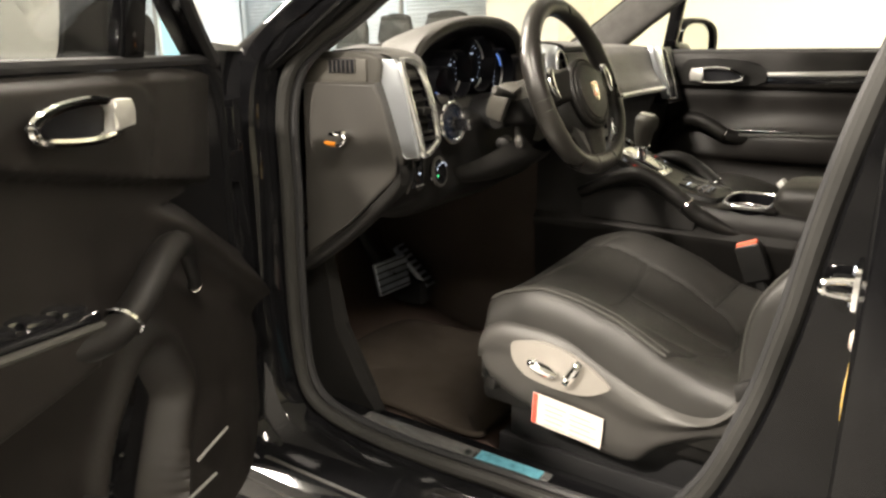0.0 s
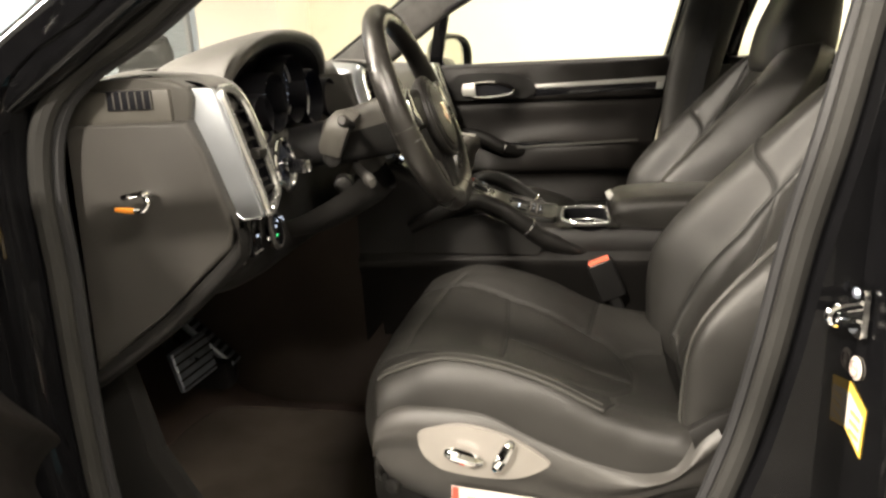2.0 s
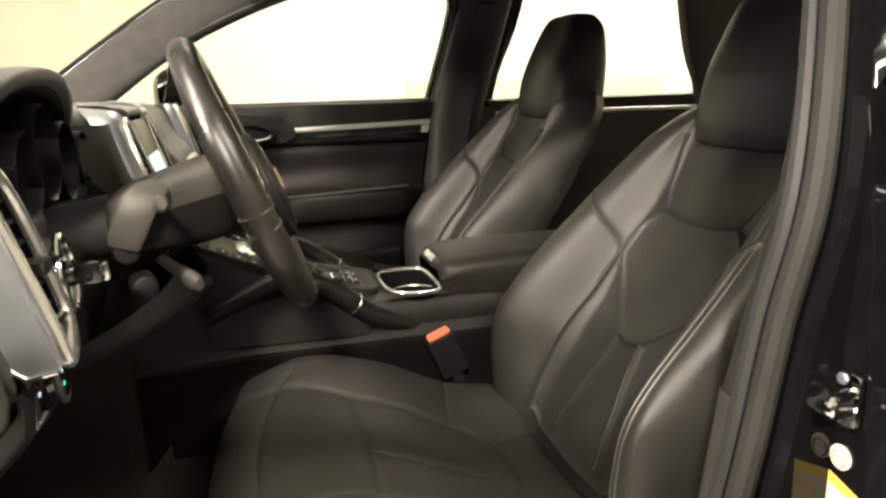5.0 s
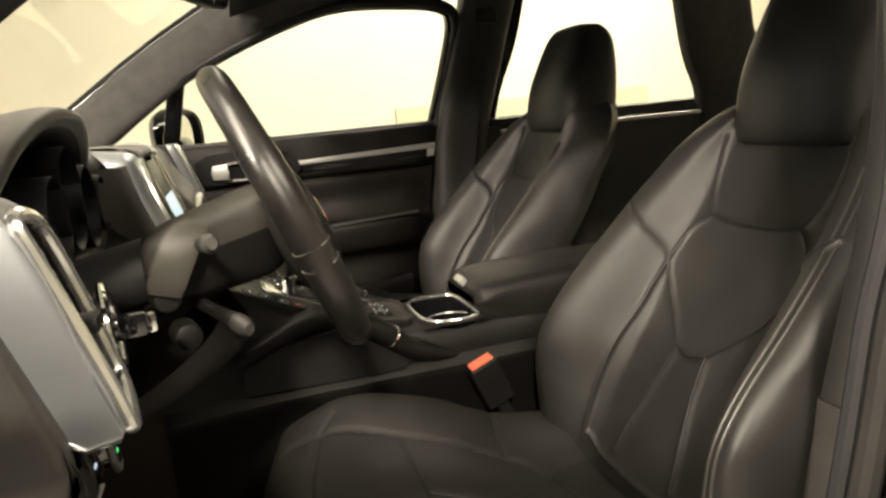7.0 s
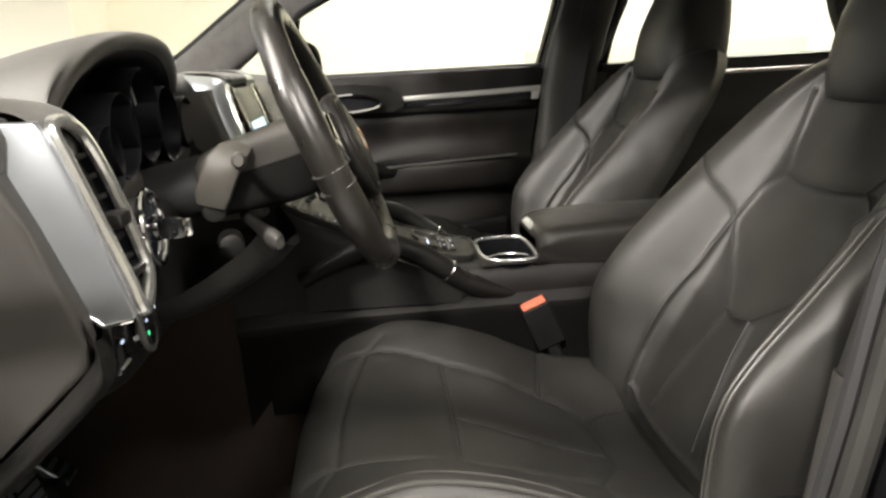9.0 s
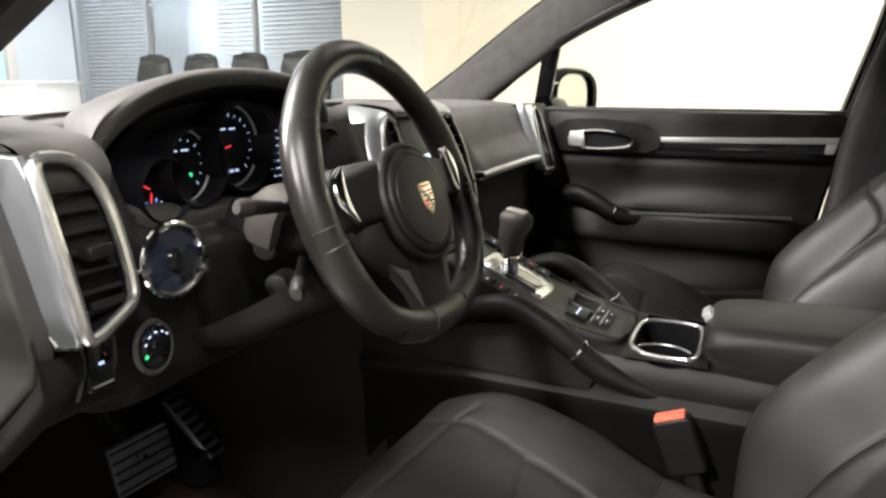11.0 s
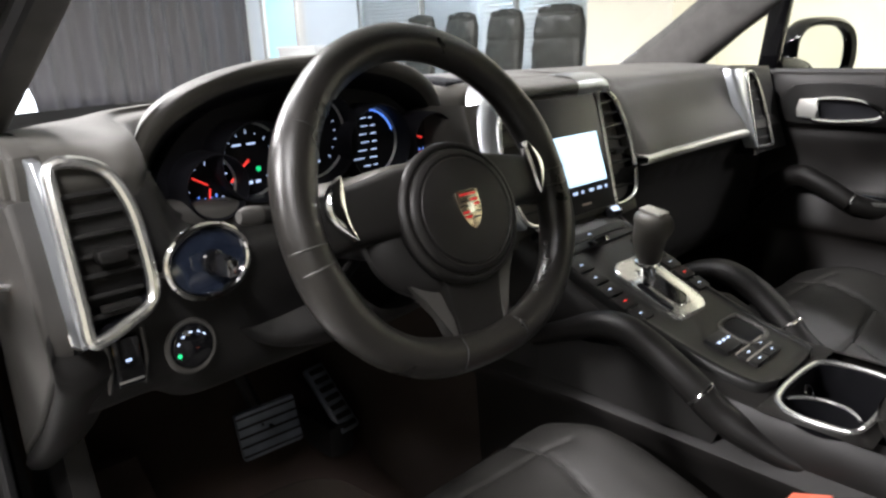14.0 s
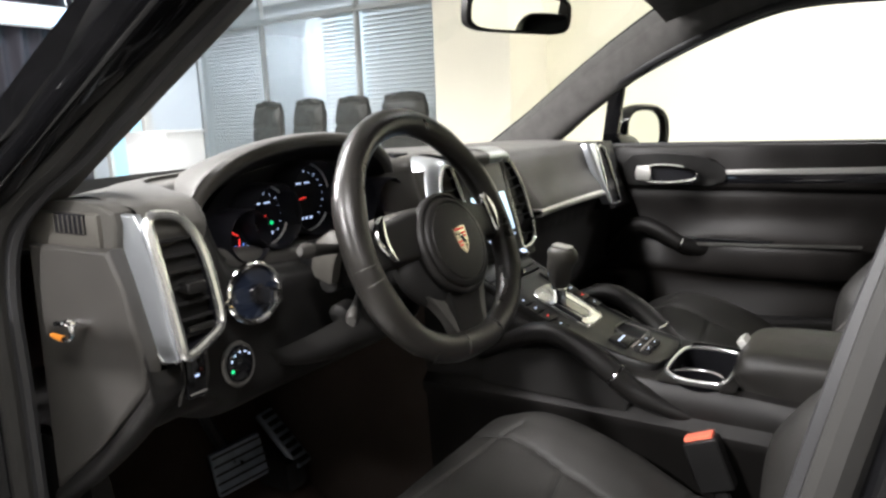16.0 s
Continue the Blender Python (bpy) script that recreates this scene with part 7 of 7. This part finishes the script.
# gear gate, boot slot and lever
bm = BM()
prism(bm, deck_pad(-0.080, 0.010, -0.042, 0.068, 0.018, -0.003), (0, 0, 0.011), 0.004, 3)
gate = part("gear_gate", bm, BRIGHT, con, "polished aluminium gear gate")
bm = BM()
prism(bm, deck_pad(-0.052, -0.020, -0.022, 0.048, 0.012, 0.006), (0, 0, 0.0030), 0.0)
part("gate_slot", bm, GLOSS, gate, "dark gear gate inset")
bm = BM()
tube(bm, deck_pad(-0.054, -0.018, -0.024, 0.050, 0.013, 0.0075), 0.0018, 6, closed=True)
part("slot_rim", bm, CHROME, gate)
bm = BM()
deck_box(bm, -0.075, -0.064, -0.022, 0.030, 0.0092, 0.0004, 0.003)
part("gate_scale", bm, DIAL, gate)
bm = BM()
base = on_deck(-0.050, 0.025)
topk = Vector((-0.066, 0.018, 1.026))
ax = (topk - base).normalized()
cyl(bm, base, ax, 0.011, 0.045, 20)
part("lever_shaft", bm, CHROME, con, "chrome lever shaft")
bm = BM()
ring(bm, base + ax * 0.040, ax, 0.0150, 0.0035, 24, 8)
part("lever_collar", bm, CHROME, con)
bm = BM()
rows = []
e1 = Vector((1, 0, 0))
e2 = ax.cross(e1).normalized()
for t, w, d in ((0.040, 0.014, 0.015), (0.055, 0.018, 0.020), (0.075, 0.020, 0.023), (0.092, 0.022, 0.027), (0.105, 0.021, 0.028), (0.114, 0.016, 0.022), (0.118, 0.006, 0.010)):
    rows.append([base + ax * t + e1 * w * math.cos(a) + e2 * (d * math.sin(a) - 0.006 * (t > 0.08)) for a in [2 * math.pi * k / 24 for k in range(24)]])
Surf(rows, wrap=True).mesh(bm, 24, 40, cap=True)
lev = part("gear_knob", bm, SHROUD, con, "dark grey leather gear knob", smooth=60)
bm = BM()
box(bm, -0.012, 0.012, -0.022, 0.010, 0.0, 0.003, 0.001, M=Matrix.Translation(base + ax * 0.117) @ pose(0, 0, 0, 10, 0, 0))
part("knob_cap", bm, ALU, lev)
# switches beside and behind the gate
for x0, x1, y0, y1, n in ((-0.137, -0.100, -0.015, 0.105, 5), (0.026, 0.058, -0.015, 0.105, 5), (-0.135, 0.050, 0.112, 0.140, 2)):
    for k in range(n):
        a, b = y0 + (y1 - y0) * k / n, y0 + (y1 - y0) * (k + 0.86) / n
        bm = BM()
        deck_box(bm, x0, x1, a, b, 0.0045)
        o = part("switch", bm, PLASTIC, con, "small black push switch")
        bm = BM()
        c0 = (x0 + x1) / 2
        deck_box(bm, c0 - 0.004, c0 + 0.002, (a + b) / 2 - 0.0008, (a + b) / 2 + 0.0008, 0.0052, 0.0, 0.003)
        part("switch_mark", bm, GLOW_RED if k == 1 and n > 2 else GLOW_WHITE, o)
for x0 in (-0.150, 0.030):
    bm = BM()
    deck_box(bm, x0 + 0.008, x0 + 0.034, 0.146, 0.160, 0.012, 0.0015)
    o = part("temperature_display", bm, GLOSS, con)
    bm = BM()
    deck_box(bm, x0 + 0.012, x0 + 0.030, 0.149, 0.157, 0.0126, 0.0, 0.011)
    part("lit_digits", bm, GLOW_WHITE, o)
bm = BM()
deck_box(bm, -0.086, -0.044, -0.112, -0.078, 0.006, 0.003)
o = part("rocker_switch", bm, DECK, con, "glossy black chassis rocker switch")
bm = BM()
for k in range(3):
    deck_box(bm, -0.080 + 0.012 * k, -0.073 + 0.012 * k, -0.096, -0.093, 0.0066, 0.0, 0.005)
part("switch_mark", bm, GLOW_WHITE, o)
bm = BM()
deck_box(bm, -0.036, 0.014, -0.116, -0.074, 0.003, 0.002)
o = part("storage_tray", bm, DIAL, con, "small dark tray")
bm = BM()
P = cat([on_deck(x, y, 0.004) for x, y in ((-0.038, -0.118), (-0.034, -0.076), (0.012, -0.072), (0.018, -0.082), (0.014, -0.118))], 30, closed=True)
tube(bm, P, 0.003, 8, closed=True)
part("tray_rim", bm, PLASTIC_GREY, o)
for k in range(2):
    for q in range(2):
        bm = BM()
        deck_box(bm, -0.076 + 0.037 * q, -0.042 + 0.037 * q, -0.146 + 0.0145 * k, -0.134 + 0.0145 * k, 0.005)
        o = part("switch", bm, PLASTIC, con)
        bm = BM()
        deck_box(bm, -0.062 + 0.037 * q, -0.056 + 0.037 * q, -0.1407 + 0.0145 * k, -0.1393 + 0.0145 * k, 0.0056, 0.0, 0.004)
        part("switch_mark", bm, GLOW_WHITE, o)
for k in range(2):
    bm = BM()
    deck_box(bm, -0.077, -0.004, -0.1335 + 0.0145 * k, -0.1320 + 0.0145 * k, 0.0052, 0.0, 0.002)
    part("key_divider", bm, SATIN, con)
bm = BM()
cyl(bm, on_deck(-0.045, 0.115), (0, 0.5, 0.87), 0.022, 0.008, 24, 0.002)
part("volume_knob", bm, GLOSS, con)
# grab handles either side
for s in (-1, 1):
    xx = XC + s * 0.139
    bm = BM()
    P = cat([(xx - s * 0.005, 0.125, 0.845), (xx, 0.06, 0.876), (xx + s * 0.004, 0.015, 0.897), (xx + s * 0.004, -0.025, 0.900), (xx + s * 0.002, -0.07, 0.880), (xx - s * 0.004, -0.115, 0.848), (xx - s * 0.010, -0.145, 0.822), (xx - s * 0.016, -0.19, 0.800), (xx - s * 0.024, -0.24, 0.785), (xx - s * 0.045, -0.285, 0.775)], 40)
    tube(bm, P, [0.0135 + 0.0055 * math.sin(math.pi * i / 40) - 0.011 * max(0, (i - 29) / 11) for i in range(41)], 14, flat=1.1)
    gh = part("grab_handle", bm, LEATHER_SMOOTH, con, "black leather grab handle")
    bm = BM()
    ring(bm, P[23], P[24] - P[22], 0.0185, 0.003, 24, 8)
    part("chrome_collar", bm, CHROME, gh)
    bm = BM()
    prism(bm, [(xx - s * 0.004, y, z) for y, z in ((0.12, 0.835), (0.05, 0.862), (-0.03, 0.872), (-0.10, 0.840), (-0.15, 0.812), (-0.14, 0.785), (0.12, 0.790))], (-s * 0.012, 0, 0), 0.004)
    part("handle_web", bm, PLASTIC, con)
# cup holder
cup_out = cat([(-0.148, -0.205, 0.847), (-0.120, -0.190, 0.847), (-0.050, -0.188, 0.847), (-0.006, -0.196, 0.847), (0.006, -0.225, 0.847), (0.004, -0.262, 0.847), (-0.012, -0.282, 0.847), (-0.08, -0.286, 0.847), (-0.145, -0.282, 0.847), (-0.158, -0.262, 0.847), (-0.158, -0.225, 0.847)], 66, closed=True)
bm = BM()
tube(bm, cup_out, 0.0038, 10, closed=True)
cup = part("cup_holder_ring", bm, BRIGHT, con, "chrome ring of the twin cup holder")
bm = BM()
c = Vector((-0.077, -0.237, 0.847))
rows = [[c + (p - c) * f + Vector((0, 0, dz)) for p in cup_out] for f, dz in ((0.98, 0.001), (0.95, -0.006), (0.94, -0.070), (0.5, -0.072), (0.05, -0.072))]
V = grid(bm, rows, wrap=True)
bm.faces.new(V[-1])
part("cup_holder_well", bm, CUP, cup)
bm = BM()
rows = [[c + (p - c) * f + Vector((0, 0, dz)) for p in [Vector((-0.166, -0.182, 0.845)) + Vector((0.182 * a, -0.118 * b, 0)) for a, b in [(0, i / 12) for i in range(12)] + [(i / 12, 1) for i in range(12)] + [(1, 1 - i / 12) for i in range(12)] + [(1 - i / 12, 0) for i in range(12)]]] for f, dz in ((1.0, -0.003),)]
inner = [min(cup_out, key=lambda q: (math.atan2(q.y - c.y, q.x - c.x) - math.atan2(p.y - c.y, p.x - c.x)) ** 2) for p in rows[0]]
grid(bm, [rows[0], [p + Vector((0, 0, -0.001)) for p in inner]], wrap=True)
part("cup_holder_plate", bm, LEATHER_SMOOTH, cup)
bm = BM()
tube(bm, [Vector((-0.130 + 0.040 * math.cos(a), -0.236 + 0.042 * math.sin(a), 0.841)) for a in np.linspace(-1.15, 1.15, 25)], 0.0022, 8)
part("cup_rim", bm, BRIGHT, cup)
bm = BM()
rows = [[Vector((-0.130 + r * math.cos(a), -0.236 + (r + 0.002) * math.sin(a), z)) for a in np.linspace(-1.2, 1.2, 25)] for r, z in ((0.037, 0.780), (0.0385, 0.840), (0.043, 0.840), (0.048, 0.780))]
grid(bm, rows)
part("cup_divider", bm, CUP, cup)
bm = BM()
ring(bm, (-0.046, -0.199, 0.822), (0, -1, 0.5), 0.009, 0.0018, 18, 6)
part("power_socket", bm, CHROME, cup)
# armrest lid
bm = BM()
rows = []
for y, zt, zb, w in ((-0.288, 0.868, 0.848, 0.074), (-0.294, 0.880, 0.838, 0.086), (-0.312, 0.890, 0.826, 0.094), (-0.36, 0.895, 0.812, 0.097), (-0.45, 0.897, 0.806, 0.098), (-0.56, 0.897, 0.806, 0.098), (-0.64, 0.893, 0.808, 0.096), (-0.655, 0.875, 0.82, 0.086)):
    rows.append([(XC - w, y, zt - 0.022), (XC - w + 0.012, y, zt - 0.006), (XC - w + 0.035, y, zt), (XC, y, zt + 0.003), (XC + w - 0.035, y, zt), (XC + w - 0.012, y, zt - 0.006), (XC + w, y, zt - 0.022), (XC + w - 0.002, y, zb + 0.02), (XC + w - 0.012, y, zb), (XC, y, zb - 0.002), (XC - w + 0.012, y, zb), (XC - w + 0.002, y, zb + 0.02)])
Surf(rows, wrap=True).mesh(bm, 40, 60, cap=True)
lid = part("armrest", bm, ARMREST, con, "black leather armrest lid", smooth=60)
bm = BM()
box(bm, -0.060, -0.022, -0.014, 0.0, -0.014, 0.014, 0.003, M=Matrix.Translation((0, -0.289, 0.874)) @ pose(0, 0, 0, -38, 0, 0))
part("lid_catch", bm, ALU, lid, "silver lid catch")

# ---- pedals, mat, buckle, mirror ----
brake = thing("brake_pedal", (-0.40, 0.56, 0.60), "ribbed steel brake pedal", "pedal")
PB = Matrix.Translation((-0.391, 0.533, 0.626)) @ pose(0, 0, 0, 0, 0, -9) @ pose(0, 0, 0, 78, 0, 0) @ pose(0, 0, 0, 0, 0, 3)
bm = BM()
box(bm, -0.054, 0.054, -0.042, 0.042, -0.012, 0.004, 0.009, 3, M=PB)
pl = part("pedal_plate", bm, STEEL, brake)
for k in range(5):
    bm = BM()
    box(bm, -0.054, 0.054, -0.0345 + 0.0165 * k, -0.0305 + 0.0165 * k, 0.004, 0.0065, 0.001, M=PB)
    part("rubber_rib", bm, RUBBER_BLACK, pl)
bm = BM()
tube(bm, cat([(-0.392, 0.548, 0.630), (-0.392, 0.62, 0.70), (-0.40, 0.68, 0.85), (-0.40, 0.70, 0.95)], 12), 0.012, 8)
part("pedal_arm", bm, RUBBER_BLACK, brake)
gas = thing("accelerator_pedal", (-0.24, 0.58, 0.56), "tall ribbed steel accelerator pedal", "pedal")
PG = Matrix.Translation((-0.232, 0.580, 0.602)) @ pose(0, 0, 0, 45, 0, 0) @ pose(0, 0, 0, 0, 0, 4)
bm = BM()
box(bm, -0.022, 0.022, -0.072, 0.072, -0.012, 0.004, 0.007, 3, M=PG)
pl = part("pedal_plate", bm, STEEL, gas)
for k in range(7):
    bm = BM()
    box(bm, -0.016, 0.016, -0.066 + 0.0198 * k, -0.055 + 0.0198 * k, 0.004, 0.007, 0.002, M=PG)
    part("rubber_pad", bm, RUBBER_BLACK, pl)
bm = BM()
box(bm, -0.275, -0.215, 0.53, 0.66, 0.50, 0.57, 0.02)
part("pedal_base", bm, RUBBER_BLACK, gas)

bm = BM()
rows = []
out = cat([(-0.664, 0.130, 0.432), (-0.655, 0.30, 0.432), (-0.65, 0.47, 0.440), (-0.60, 0.555, 0.462), (-0.45, 0.575, 0.468), (-0.30, 0.555, 0.462), (-0.24, 0.46, 0.440), (-0.24, 0.20, 0.432), (-0.30, 0.115, 0.432), (-0.45, 0.11, 0.432), (-0.60, 0.112, 0.432)], 66, closed=True)
c = Vector((-0.45, 0.33, 0.434))
rows = [[c + (p - c) * f + Vector((0, 0, dz)) for p in out] for f, dz in ((1.0, 0.0), (1.0, 0.006), (0.985, 0.010), (0.97, 0.007), (0.6, 0.006), (0.2, 0.006))]
grid(bm, rows, wrap=True, cap=True)
solid("floor_mat", bm, MAT_VELOUR, "dark velour floor mat with bound edge", "floor mat")

buckle = thing("seat_belt_buckle", (-0.205, -0.31, 0.64), "black seat belt buckle with a red release button", "seat belt buckle")
MB = Matrix.Translation((-0.203, -0.257, 0.788)) @ pose(0, 0, 0, -22, 0, 0)
bm = BM()
box(bm, -0.014, 0.014, -0.026, 0.026, -0.090, -0.010, 0.006, 3, M=MB)
part("buckle_body", bm, DECK, buckle)
bm = BM()
box(bm, -0.011, 0.011, -0.021, 0.021, -0.010, -0.004, 0.002, 2, M=MB)
part("release_button", bm, RED, buckle, "red release button")
bm = BM()
tube(bm, cat([(-0.203, -0.288, 0.712), (-0.205, -0.305, 0.67), (-0.207, -0.325, 0.61), (-0.206, -0.33, 0.55)], 12), 0.012, 8, flat=0.5)
part("buckle_stalk", bm, DECK, buckle)

mirror = thing("rear_view_mirror", (-0.04, 0.13, 1.46), "black rear-view mirror below the roof", "mirror")
MM = Matrix.Translation((-0.045, 0.10, 1.432)) @ pose(0, 0, 0, 8, 0, -22)
bm = BM()
rows = []
for y, f in ((-0.004, 0.94), (-0.008, 1.0), (0.008, 1.0), (0.022, 0.85), (0.030, 0.5)):
    rows.append([MM @ Vector((0.122 * f * math.copysign(abs(math.cos(a)) ** 0.4, math.cos(a)), y, 0.034 * f * math.copysign(abs(math.sin(a)) ** 0.5, math.sin(a)))) for a in [2 * math.pi * k / 32 for k in range(32)]])
grid(bm, rows, wrap=True, cap=True)
part("mirror_shell", bm, PLASTIC, mirror)
bm = BM()
prism(bm, [MM @ Vector((0.112 * math.copysign(abs(math.cos(a)) ** 0.4, math.cos(a)), -0.0065, 0.0285 * math.copysign(abs(math.sin(a)) ** 0.5, math.sin(a)))) for a in [2 * math.pi * k / 32 for k in range(32)]], MM.to_3x3() @ Vector((0, -0.002, 0)))
part("mirror_glass", bm, MIRROR, mirror, smooth=0)
bm = BM()
tube(bm, [(-0.045, 0.12, 1.44), (-0.042, 0.16, 1.485), (-0.04, 0.19, 1.515)], 0.012, 10)
part("mirror_foot", bm, PLASTIC, mirror)

# Passenger's belt hanging on the pillar.
belt = thing("seat_belt", (0.70, -0.58, 0.50), "black webbing seat belt hanging on the pillar", "seat belt")
bm = BM()
P = cat([(0.640, -0.655, 1.44), (0.672, -0.628, 1.28), (0.694, -0.590, 1.08), (0.699, -0.562, 0.82), (0.699, -0.540, 0.52)], 24)
rows = [[p + Vector((0.001, 0.023, 0)), p + Vector((0.001, -0.023, 0)), p + Vector((-0.001, -0.023, 0)), p + Vector((-0.001, 0.023, 0))] for p in P]
grid(bm, rows, wrap=True, cap=True)
part("webbing", bm, BELT, belt)
bm = BM()
box(bm, 0.630, 0.665, -0.685, -0.625, 1.42, 1.46, 0.008, 3)
part("guide", bm, PLASTIC, belt)
bm = BM()
box(bm, 0.688, 0.700, -0.585, -0.520, 0.93, 0.955, 0.004)
part("tongue", bm, CHROME, belt)
